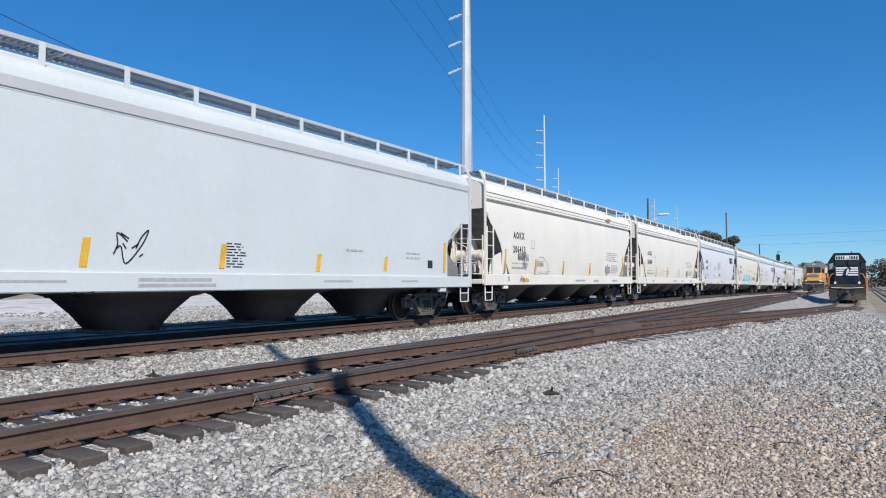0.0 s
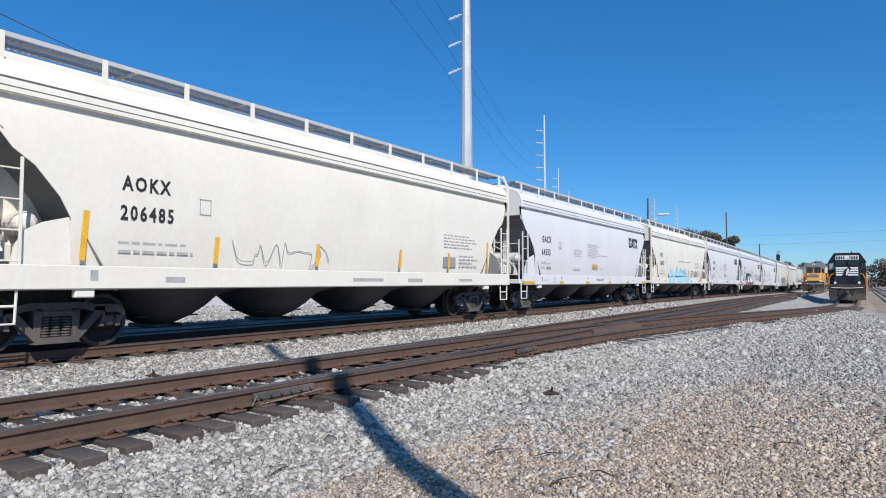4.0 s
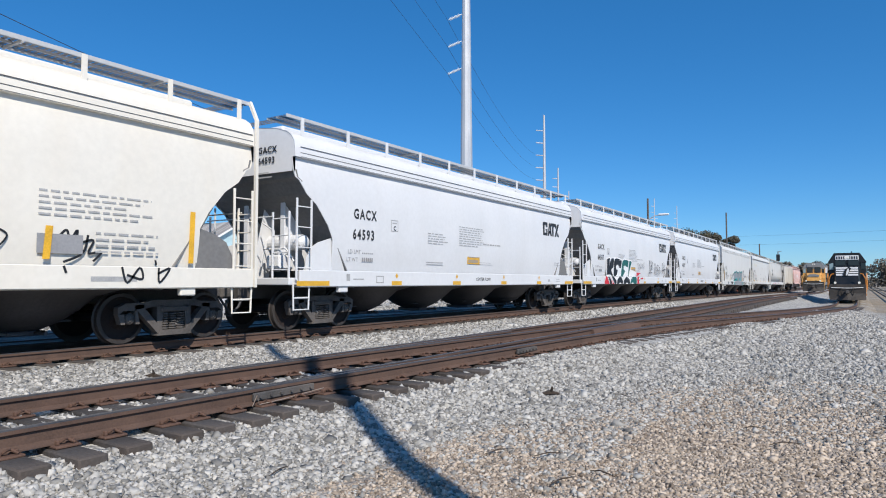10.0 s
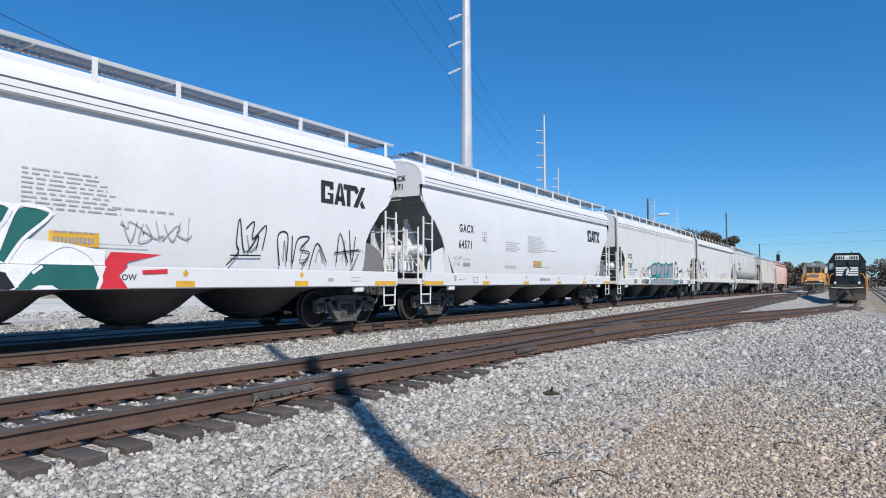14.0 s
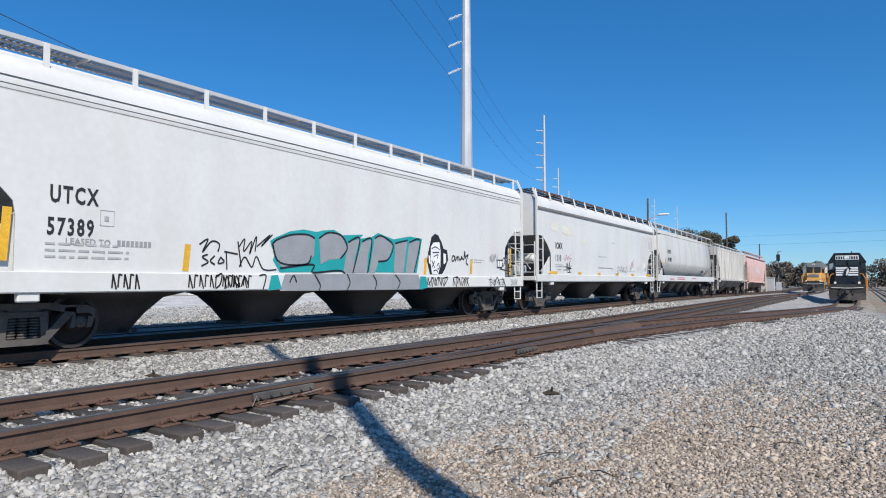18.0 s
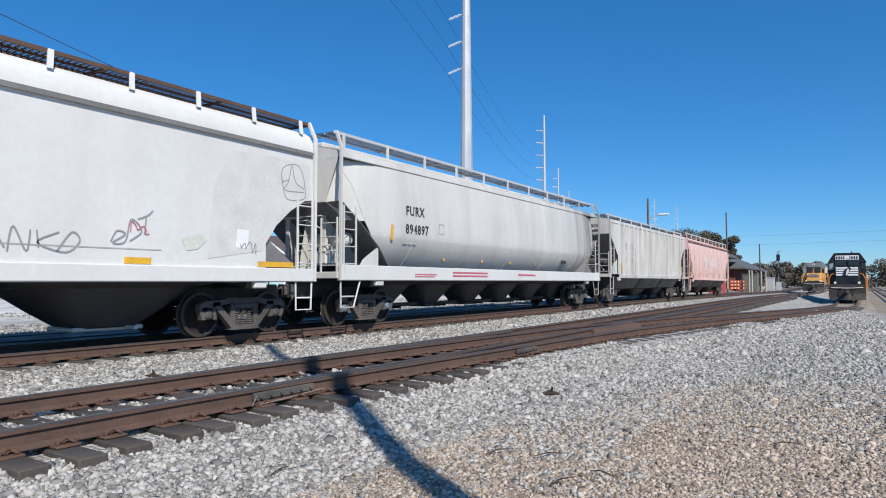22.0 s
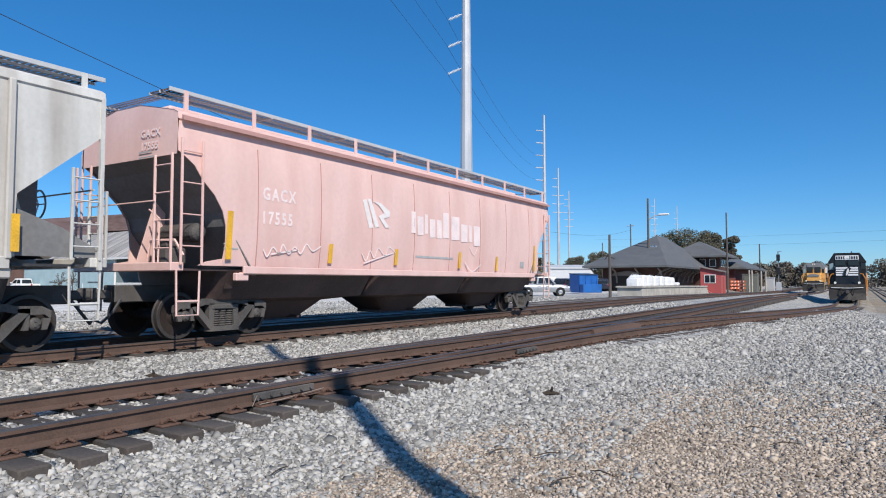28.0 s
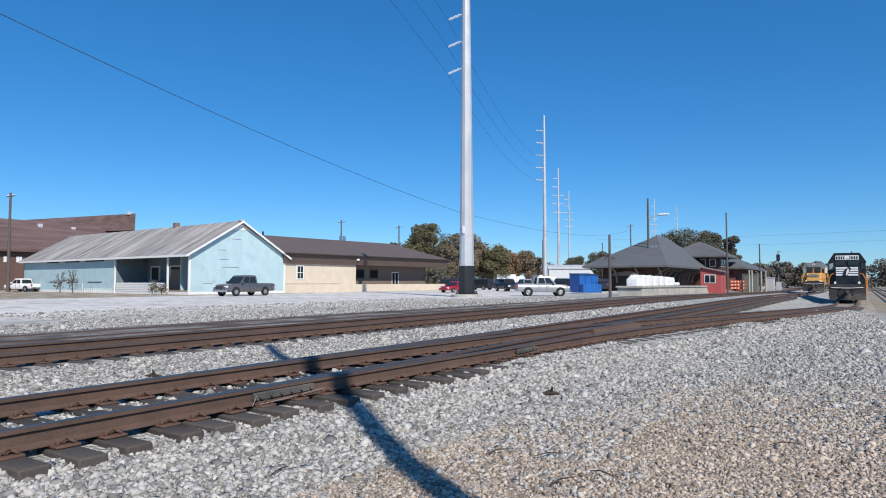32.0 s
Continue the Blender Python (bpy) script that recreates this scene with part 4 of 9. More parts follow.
            g.tube([(s * (W - 0.02), Y(0.01), 0.76), (s * (W - 0.02), Y(0.49), 0.76)], 0.02, 5)
            part("stirrup_step", g, paint, car)
        g = Geo().tube([(-W + 0.5, Y(-0.14), sill1 + 1.18), (W - 0.5, Y(-0.14), sill1 + 1.18)], 0.016, 5)
        part("hand_grab", g, paint, car)
    # side sills
    for s in (1, -1):
        a = sp.get("sill_start", 0.0)
        g = Geo().cbox(s * (W + 0.02) - 0.03, a, sill0, s * (W + 0.02) + 0.03, L - a, sill1, 0.012)
        g.cbox(s * (W - 0.06) - 0.07, a, sill0 - 0.01, s * (W - 0.06) + 0.07, L - a, sill0 + 0.03, 0.008)
        part("side_sill", g, M[sp.get("sill_paint", sp["paint"])], car, sp.get("sill_label", ""))
        for e in (0, 1):
            y = L - 1.5 if e else 1.5
            part("jacking_pad", Geo().cbox(s * (W - 0.05) - 0.06, y - 0.16, sill0 - 0.14, s * (W - 0.05) + 0.06, y + 0.16, sill0 + 0.02, 0.02), paint, car)
    # hoppers
    nb, h0, h1 = sp["bays"]
    step = (h1 - h0) / nb
    for i in range(nb):
        a, b = h0 + i * step, h0 + (i + 1) * step
        m, rings = (a + b) / 2, []
        for hl, z, hw, q in sp["rings"]:
            hl = min(hl, step / 2 - 0.004)
            ring = []
            for j in range(20):
                c, d = math.cos(j * math.tau / 20), math.sin(j * math.tau / 20)
                ring.append((hw * math.copysign(abs(c) ** (2 / q), c), m + hl * math.copysign(abs(d) ** (2 / q), d), z))
            rings.append(ring)
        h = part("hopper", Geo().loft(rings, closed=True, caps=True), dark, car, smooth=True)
        bw, bz = sp["rings"][-1][0], sp["rings"][-1][1]
        g = Geo().cbox(-0.42, m - bw - 0.06, bz - 0.05, 0.42, m + bw + 0.06, bz + 0.03, 0.02)
        g.tube([(-0.7, m + bw * 0.5, bz), (0.75, m + bw * 0.5, bz)], 0.035, 6)
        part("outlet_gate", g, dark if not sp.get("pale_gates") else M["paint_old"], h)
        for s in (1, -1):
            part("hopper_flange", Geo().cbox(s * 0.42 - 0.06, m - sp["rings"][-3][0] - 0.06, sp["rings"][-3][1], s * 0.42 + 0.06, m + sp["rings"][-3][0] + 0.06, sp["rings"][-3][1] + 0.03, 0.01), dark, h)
    if sp.get("pipe"):
        part("train_pipe", Geo().tube([(0.1, 2.6, sp["pipe"]), (0.1, L - 2.6, sp["pipe"])], 0.065, 8), dark, car)
    # running boards on posts
    rb = sp.get("board_z", 4.66)
    out, foot = sp.get("board_out", 1.42), eave + (0.16 if sp.get("flatroof") else 0.58)
    y0, y1 = -lead - sp.get("board_over", 0.1), L + sp.get("board_over", 0.1)
    for s in (1, -1):
        g = Geo().add([(s * (out - 0.6), y0, rb), (s * out, y0, rb), (s * out, y1, rb), (s * (out - 0.6), y1, rb)], [(0, 1, 2, 3)])
        part("running_board", g, M[sp.get("grate", "galv")], car, "open steel grating walkway", flip=False)
        g = Geo()
        for xx in (out - 0.6, out - 0.3, out):
            g.cbox(s * xx - 0.012, y0, rb - 0.05, s * xx + 0.012, y1, rb + (0.025 if xx == out else -0.004), 0.004)
        for i in range(1, int(L / 2.4) + 1):
            g.cbox(s * (out - 0.3) - 0.31, i * 2.4 - 0.02, rb - 0.07, s * (out - 0.3) + 0.31, i * 2.4 + 0.02, rb - 0.02, 0.005)
        part("board_edge", g, M["paint_band"] if sp.get("grate", "galv") == "galv" else M["rail_side"], car)
        n = sp.get("posts", 13)
        for i in range(n):
            y = 0.25 + (L - 0.5) * i / (n - 1)
            lean, low = (0.0, 0.0) if not sp.get("lean_posts") else (0.1, 0.06)
            p = Geo().hexa([(s * (out + lean), y - 0.045 - low, foot - 0.08), (s * (out + lean + 0.03), y - 0.045 - low, foot - 0.08), (s * (out + lean + 0.03), y + 0.045 - low, foot - 0.08), (s * (out + lean), y + 0.045 - low, foot - 0.08),
                            (s * (out - 0.005), y - 0.045, rb + 0.02), (s * (out + 0.025), y - 0.045, rb + 0.02), (s * (out + 0.025), y + 0.045, rb + 0.02), (s * (out - 0.005), y + 0.045, rb + 0.02)])
            part("board_bracket", p, paint, car)
    for e in (0, 1):
        y = L - 0.22 if e else 0.04 - lead
        part("crossover_board", Geo().add([(-out, y, rb), (out, y, rb), (out, y + 0.3, rb), (-out, y + 0.3, rb)], [(0, 1, 2, 3)]), M[sp.get("grate", "galv")], car, flip=False)
    g = Geo().cbox(-0.45, 0.6, eave + (0.38 if sp.get("flatroof") else 0.70), 0.45, L - 0.6, rb + (-0.02 if sp.get("flatroof") else 0.05), 0.04)
    part("hatch_cover", g, paint, car, "long trough hatch cover")
    # side extras
    if sp.get("ribs"):
        n = sp["ribs"]
        for s in (1, -1):
            for i in range(n):
                y = yc + 0.12 + (L - 2 * yc - 0.24) * i / (n - 1)
                part("side_rib", Geo().cbox(s * (W + 0.03) - 0.045, y - 0.05, sill1 - 0.04, s * (W + 0.03) + 0.045, y + 0.05, eave + 0.03, 0.02), paint, car)
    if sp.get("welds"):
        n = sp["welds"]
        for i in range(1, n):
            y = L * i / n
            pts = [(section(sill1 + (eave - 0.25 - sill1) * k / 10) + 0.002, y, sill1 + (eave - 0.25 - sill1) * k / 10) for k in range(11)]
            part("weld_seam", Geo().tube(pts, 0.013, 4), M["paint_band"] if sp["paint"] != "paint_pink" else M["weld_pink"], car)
    for y in sp["trucks"]:
        bogie(car, y, sp.get("cap", "truck_steel"))
    return car


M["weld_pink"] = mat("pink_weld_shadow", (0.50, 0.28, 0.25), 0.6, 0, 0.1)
ROUND = dict(length=16.3, cut=(3.55, 1.28, 2.05), eave=3.86, sill=(1.0, 1.37), bays=(4, 2.35, 14.15), barrel=0.085,
             edge=((0, 3.58), (0.05, 3.42), (0.16, 3.36), (0.38, 3.08), (0.70, 2.86), (1.08, 2.42), (1.26, 2.10), (1.28, 1.37)),
             web=((1.30, 2.14), (0.86, 2.02), (0.60, 1.88), (0.47, 1.64), (0.42, 1.37), (1.30, 1.37)), shear=((0.62, 1.37), (0.62, 2.98), (1.0, 2.62), (1.3, 2.2), (1.75, 1.37)),
             rings=((1.46, 1.05, 1.55, 12), (1.40, 0.985, 1.40, 4), (1.16, 0.86, 1.12, 2.4), (0.92, 0.62, 0.90, 2.2), (0.62, 0.43, 0.66, 2.2), (0.42, 0.34, 0.46, 2.2), (0.25, 0.27, 0.3, 2.6)), seams=(3.88, 3.97, 4.10), trucks=(1.36, 14.95), board_z=4.79, posts=11)
STEEL = dict(ROUND, paint="paint_white", lead=0.14, label="white covered hopper car with yellow reflectors on the main track")
CREAM = dict(ROUND, paint="paint_cream", tall_post=True, brace=True, length=16.35, label="cream covered hopper car with rust-streaked side sill")
STARTS = (-138.4, -120.0, -102.35, -84.70, -67.05, -49.40, -31.75, -14.10, 3.60, 23.32, 41.10, 61.17, 78.98)
LONG3 = dict(cut=(2.9, 1.25, 2.1), eave=3.90, sill=(0.95, 1.27), edge=((0, 2.95), (0.15, 2.91), (0.50, 2.90), (0.98, 2.58), (1.24, 2.30), (1.28, 2.1), (1.28, 1.2)),
             web=((1.30, 2.14), (1.10, 1.92), (0.90, 1.78), (0.55, 1.55), (0.50, 1.27), (1.30, 1.27)),
             rings=((1.50, 1.0, 1.5, 12), (1.16, 0.82, 0.85, 4), (0.86, 0.52, 0.6, 4), (0.62, 0.22, 0.45, 4)), posts=13, tall_post=True, board_z=4.79)
TAIL = ((0.0, 3.6), (0.02, 3.4), (0.18, 2.9), (0.55, 2.45), (1.15, 2.0), (1.5, 1.75), (1.55, 1.52))
SPECS = [
    dict(LONG3, length=17.3, paint="paint_grey", seams=(3.92,), dark_seams=False, band=(3.95, 4.12), bays=(4, 1.4, 15.7), trucks=(1.6, 15.7), label="pale grey covered hopper car with a grey roof band"),
    dict(CREAM), dict(CREAM), dict(STEEL), dict(CREAM), dict(STEEL), dict(STEEL), dict(STEEL),
    dict(LONG3, length=18.3, paint="paint_chalk", seams=(3.92, 4.00, 4.12), dark_seams=True, bays=(4, 1.45, 16.7), trucks=(1.7, 16.78), label="chalky white covered hopper car with large graffiti"),
    # the eave rail's grey carries the shade of its downward face
    dict(LONG3, length=16.8, paint="paint_chalk", rail_lip=3.98, lip_paint="grime_paint", cut=(2.9, 1.36, 2.1), edge=((0, 2.95), (0.2, 2.91), (0.54, 2.90), (1.0, 2.6), (1.34, 2.26), (1.38, 2.1), (1.38, 1.4)),
         web=((1.40, 2.12), (1.15, 1.92), (0.94, 1.78), (0.60, 1.55), (0.58, 1.40), (1.40, 1.40)), bays=(3, 1.75, 15.0), rings=((2.0, 1.15, 1.5, 12), (1.70, 1.0, 0.9, 4), (1.1, 0.58, 0.65, 4), (0.62, 0.28, 0.45, 4)), sill=(1.12, 1.40), trucks=(1.45, 15.35), grate="rustgrate", lean_posts=True, board_z=4.71, pale_gates=True, label="white covered hopper car with a rusty brown walkway"),
    dict(length=18.3, paint="paint_old", cut=(4.12, 1.5, 1.98), edge=((0.02, 4.12), (0.22, 3.95), (0.56, 3.53), (0.72, 3.15), (0.96, 2.63), (1.20, 2.27), (1.50, 1.99), (1.50, 1.52)), web=((1.52, 2.0), (1.22, 1.84), (0.92, 1.67), (0.80, 1.52), (1.52, 1.52)), shear=((0.45, 1.52), (0.45, 3.3), (0.9, 2.6), (1.5, 2.0), (1.9, 1.52)),
         eave=4.12, tail=TAIL, barrel=0.12, nose=3.05, belly=(0.33, 0.50), round_end=0.26, pipe=0.42, sill=(1.15, 1.52), sill_paint="paint_chalk", sill_start=0.0, sill_label="white side sill", bays=(6, 2.15, 16.9), rings=((1.22, 1.18, 1.45, 12), (1.10, 1.02, 0.7, 4), (0.5, 0.55, 0.4, 5), (0.4, 0.38, 0.34, 5)), flatroof=True,
         trucks=(1.66, 17.15), cap="cap_blue", tall_post=True, posts=11, bent_step=True, board_z=4.72, welds=6, label="weathered pale barrel-sided covered hopper car"),
    dict(length=16.4, paint="paint_ribbed", cut=(3.5, 1.29, 2.2), edge=((0, 3.52), (0.02, 3.47), (0.44, 3.12), (1.29, 2.41), (1.30, 2.2), (1.30, 1.4)), web=((1.32, 2.22), (0.58, 1.95), (0.06, 1.65), (0.06, 1.50), (1.32, 1.50)), eave=4.05, sill=(1.30, 1.48), sill_start=1.38, bays=(3, 1.15, 15.25), rings=((2.6, 1.34, 1.55, 12), (2.6, 0.76, 1.15, 12), (1.4, 0.67, 0.75, 6), (0.8, 0.30, 0.5, 6)), flatroof=True, ribs=17, trucks=(1.5, 14.8), posts=9, board_z=4.48, tall_post=True, post_z=4.1, label="worn grey ribbed covered hopper car", ladder_top=2.9, pale_gear=False),
    dict(length=16.9, paint="paint_pink", dark="maroon_car", cut=(3.45, 1.09, 1.9), edge=((0, 3.5), (0.09, 3.45), (0.34, 3.28), (0.52, 3.03), (0.80, 2.77), (1.0, 2.47), (1.08, 2.2), (1.09, 1.85), (1.03, 1.4)), web=((1.06, 1.56), (0.7, 1.5), (0.5, 1.42), (1.06, 1.42)), eave=4.08, barrel=0.07, sill=(1.27, 1.42), sill_start=1.5, rail_lip=4.12, lip_paint="weld_pink", bays=(3, 1.1, 15.6), rings=((2.6, 1.34, 1.55, 12), (2.6, 0.76, 1.15, 12), (1.4, 0.67, 0.75, 6), (0.8, 0.30, 0.5, 6)), flatroof=True, welds=9,
         trucks=(1.5, 15.4), posts=11, board_z=4.66, label="faded pink covered hopper car at the end of the train", ladder_top=3.75, pale_gear=False),
]
CARS = [hopper_car(sp) for sp in SPECS]


# ---- materials of the town ----
M["steel_pole"] = mat("galvanised_pole", (0.56, 0.57, 0.59), 0.5, 0.35, 0.08, 0.6, 8, 0.05, dirt=(0.42, 0.43, 0.45), dirt_amount=0.5, streak=True)
M["black_base"] = mat("black_coated_steel", (0.02, 0.022, 0.025), 0.5, 0, 0.2)
M["concrete"] = mat("weathered_concrete", (0.50, 0.47, 0.42), 0.9, 0, 0.12, 1.2, 20, 0.2, dirt=(0.24, 0.22, 0.19), dirt_amount=0.75)
M["pole_wood"] = mat("weathered_pole_wood", (0.115, 0.098, 0.088), 0.9, 0, 0.25, 3, 30, 0.3)
M["porcelain"] = mat("white_insulator", (0.75, 0.78, 0.8), 0.25, 0, 0.05)
M["cable"] = mat("dark_cable", (0.03, 0.03, 0.035), 0.6, 0, 0.1, bump=0)
M["wall_blue"] = mat("pale_blue_painted_boards", (0.45, 0.61, 0.655), 0.7, 0, 0.05, 0.5, 8, 0.1, dirt=(0.33, 0.47, 0.5), dirt_amount=0.55)
# house blue darkened so the porch's shade sits in the wall colour
M["porch_shade_blue"] = mat("shaded_blue_boards", (0.15, 0.23, 0.27), 0.8, 0, 0.2, 1, 10, 0.2, dirt=(0.2, 0.18, 0.16), dirt_amount=0.6)
M["trim_white"] = mat("white_trim_paint", (0.78, 0.78, 0.76), 0.6, 0, 0.06)
M["roof_tin"] = mat("weathered_tin_roof", (0.45, 0.42, 0.385), 0.65, 0.15, 0.14, 0.4, 9, 0.15, dirt=(0.15, 0.12, 0.10), dirt_amount=1.0, streak=(3.2, 0.22, 0.22), random=0.22)
M["roof_brown"] = mat("brown_metal_roof", (0.135, 0.10, 0.085), 0.6, 0, 0.12, 0.5, 8, 0.1)
M["fascia_brown"] = mat("dark_brown_fascia", (0.105, 0.075, 0.062), 0.6, 0, 0.12, 0.5, 8, 0.1)
M["roof_rust"] = mat("rusty_red_roof", (0.13, 0.08, 0.072), 0.75, 0, 0.25, 0.3, 6, 0.1, dirt=(0.24, 0.17, 0.15), dirt_amount=0.7, streak=(0.3, 0.05, 1.2))
M["wall_brown"] = mat("dark_brown_brick_wall", (0.14, 0.085, 0.07), 0.85, 0, 0.2, 1, 14, 0.2)
M["wall_beige"] = mat("beige_stucco", (0.66, 0.56, 0.44), 0.8, 0, 0.06, 0.5, 12, 0.1, dirt=(0.5, 0.42, 0.33), dirt_amount=0.4)
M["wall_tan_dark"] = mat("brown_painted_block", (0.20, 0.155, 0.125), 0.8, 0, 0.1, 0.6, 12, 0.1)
M["window_dark"] = glass("dark_window_glass", (0.02, 0.025, 0.03))
M["interior_dark"] = mat("dark_interior", (0.045, 0.038, 0.034), 0.8, 0, 0.2)
M["board_old"] = mat("bare_old_plywood", (0.26, 0.20, 0.15), 0.8, 0, 0.2, 2, 20, 0.2)
M["slate"] = mat("grey_slate_shingles", (0.125, 0.13, 0.135), 0.75, 0, 0.15, 0.4, 9, 0.2, dirt=(0.09, 0.085, 0.08), dirt_amount=0.6)
M["brick_red"] = mat("red_painted_brick", (0.36, 0.085, 0.065), 0.75, 0, 0.14, 0.7, 16, 0.2)
# brick darkened in colour to stand for shade below the wide eaves
M["brick_shaded"] = mat("dark_brown_brick", (0.085, 0.042, 0.034), 0.8, 0, 0.2, 0.8, 16, 0.2)
M["brick_worn"] = mat("worn_red_brick", (0.24, 0.085, 0.07), 0.8, 0, 0.2, 0.8, 16, 0.2)
M["booth_red"] = mat("red_painted_siding", (0.46, 0.105, 0.10), 0.6, 0, 0.08)
M["bracket"] = mat("pale_brown_bracket_wood", (0.22, 0.19, 0.17), 0.7, 0, 0.15)
M["tarp_white"] = mat("white_bulk_bag", (0.80, 0.80, 0.79), 0.7, 0, 0.07, 2, 10, 0.3, 0.05)
M["dumpster_blue"] = mat("blue_dumpster_paint", (0.02, 0.13, 0.42), 0.45, 0, 0.15, 1.5, 12, 0.1, dirt=(0.02, 0.07, 0.2), dirt_amount=0.5)
M["shed_metal"] = mat("pale_metal_siding", (0.55, 0.56, 0.57), 0.5, 0.1, 0.08)
M["silver"] = mat("silver_car_paint", (0.34, 0.355, 0.38), 0.4, 0.3, 0.04, spec=0.6)
M["gunmetal"] = mat("grey_car_paint", (0.14, 0.14, 0.15), 0.3, 0.4, 0.04, spec=0.6)
M["car_red"] = mat("red_car_paint", (0.34, 0.02, 0.035), 0.3, 0.1, 0.04, spec=0.6)
M["car_dark"] = mat("dark_car_paint", (0.025, 0.028, 0.04), 0.3, 0.1, 0.04, spec=0.6)
M["car_white"] = mat("white_vehicle_paint", (0.75, 0.75, 0.75), 0.35, 0, 0.04)
M["tyre"] = mat("black_rubber", (0.02, 0.02, 0.02), 0.8, 0, 0.2)
M["rim"] = mat("alloy_rim", (0.45, 0.45, 0.46), 0.35, 0.8, 0.1)
M["lamp_glass"] = glass("clear_lamp_glass", (0.75, 0.78, 0.8), 0.1)
M["chrome"] = mat("bright_metal", (0.6, 0.6, 0.62), 0.25, 0.9, 0.05)
M["loco_black"] = mat("black_locomotive_paint", (0.012, 0.0125, 0.014), 0.35, 0, 0.3, 0.8, 10, 0.05, dirt=(0.05, 0.046, 0.043), dirt_amount=0.3, spec=0.45)
M["loco_dust"] = mat("dusty_black_running_gear", (0.05, 0.045, 0.042), 0.8, 0, 0.3, 2, 20, 0.2, dirt=(0.13, 0.11, 0.095), dirt_amount=0.6)
M["loco_white"] = mat("white_locomotive_stripe", (0.74, 0.75, 0.76), 0.45, 0, 0.05)
M["loco_orange"] = mat("orange_safety_paint", (0.62, 0.22, 0.03), 0.5, 0, 0.1)
M["loco_yellow"] = mat("armour_yellow_paint", (0.74, 0.40, 0.12), 0.45, 0, 0.1, 0.7, 8, 0.05, dirt=(0.45, 0.2, 0.05), dirt_amount=0.5)
M["loco_grey"] = mat("grey_locomotive_paint", (0.20, 0.21, 0.22), 0.5, 0, 0.12)
M["headlight"] = mat("headlight_lens", (0.8, 0.78, 0.7), 0.15, 0, 0.05, bump=0)
M["orange_net"] = mat("orange_barrier_plastic", (0.75, 0.16, 0.06), 0.6, 0, 0.1)
M["bark"] = mat("grey_brown_bark", (0.10, 0.08, 0.065), 0.9, 0, 0.25, 4, 30, 0.4)
for key, name, base in (("leaf_olive", "olive_foliage", (0.16, 0.15, 0.085)), ("leaf_tan", "dry_tan_foliage", (0.23, 0.185, 0.125)), ("leaf_orange", "autumn_orange_foliage", (0.26, 0.165, 0.10)),
                        ("leaf_dark", "dark_green_foliage", (0.135, 0.13, 0.095)), ("leaf_pine", "pine_foliage", (0.14, 0.13, 0.10)), ("leaf_grey", "bare_grey_brush", (0.18, 0.16, 0.135))):
    M[key] = mat(name, base, 0.85, 0, 0.2, 0.7, 8, 0, random=0.18, island=True, spec=0.1)
LOT = -0.18


# ---- poles and wires ----
def steel_pole(x, y, z0, height, r0, r1, arms, label, base=False):
    p = group_of("transmission_pole", pose(x, y, z0), label, "utility pole", "transmission line")
    k = 2.6 / height
    g = Geo().tube([(0, 0, 2.6 if base else 0), (0, 0, height)], [r0 + (r1 - r0) * (k if base else 0), r1], 12)
    part("shaft", g, M["steel_pole"], p)
    if base:
        part("base_section", Geo().tube([(0, 0, 0.24), (0, 0, 2.6)], [r0 + 0.02, r0 + (r1 - r0) * k + 0.02], 12), M["black_base"], p, "black coated base section")
        g = Geo().lathe([(0.24, 0.0), (0.24, 0.95), (0.30, 0.95), (0.30, 0.0)], (0, 0, 0), 2, 16)
        for i in range(16):
            a = i * math.pi / 8
            g.tube([(0.86 * math.cos(a), 0.86 * math.sin(a), 0.24), (0.86 * math.cos(a), 0.86 * math.sin(a), 0.52)], 0.03, 6)
        part("base_flange", g, M["black_base"], p)
        part("footing", Geo().lathe([(-0.3, 1.32), (0.20, 1.30), (0.24, 1.22), (0.24, 0.0)], (0, 0, 0), 2, 24), M["concrete"], p, "round concrete footing")
        g = Geo()
        for i in range(6):
            g.cbox(0.62, -0.03, 6 + i * 0.5, 0.72, 0.03, 6.06 + i * 0.5, 0.01)
        part("ground_plate", Geo().cbox(-0.05, -r0 - 0.03, 5.3, 0.15, -r0 + 0.1, 5.9, 0.02), M["loco_white"], p)
    for az, side, length, drop in arms:
        rr = r0 + (r1 - r0) * az / height
        e = Vector(side).normalized()
        a = e * rr
        if length > 2 or not base:
            g = Geo().tube([(a.x, a.y, az), (a.x + e.x * length, a.y + e.y * length, az + drop)], 0.05 if base else 0.11, 5)
            part("insulator_arm", g, M["steel_pole"], p)
        else:
            g = Geo()
            for i in range(9):
                t0 = 0.18 + 0.82 * i / 9
                c = Vector((a.x + e.x * length * t0, a.y + e.y * length * t0, az + drop * t0))
                d = Vector((e.x * length, e.y * length, drop)).normalized() * 0.05
                g.tube([c - d, c - d * 0.3, c + d * 0.3, c + d], [0.03, 0.12, 0.12, 0.03], 8)
            g.tube([(a.x, a.y, az), (a.x + e.x * length, a.y + e.y * length, az + drop)], 0.035, 6)
            part("insulator", g, M["porcelain"], p, "white ribbed post insulator")
    return p


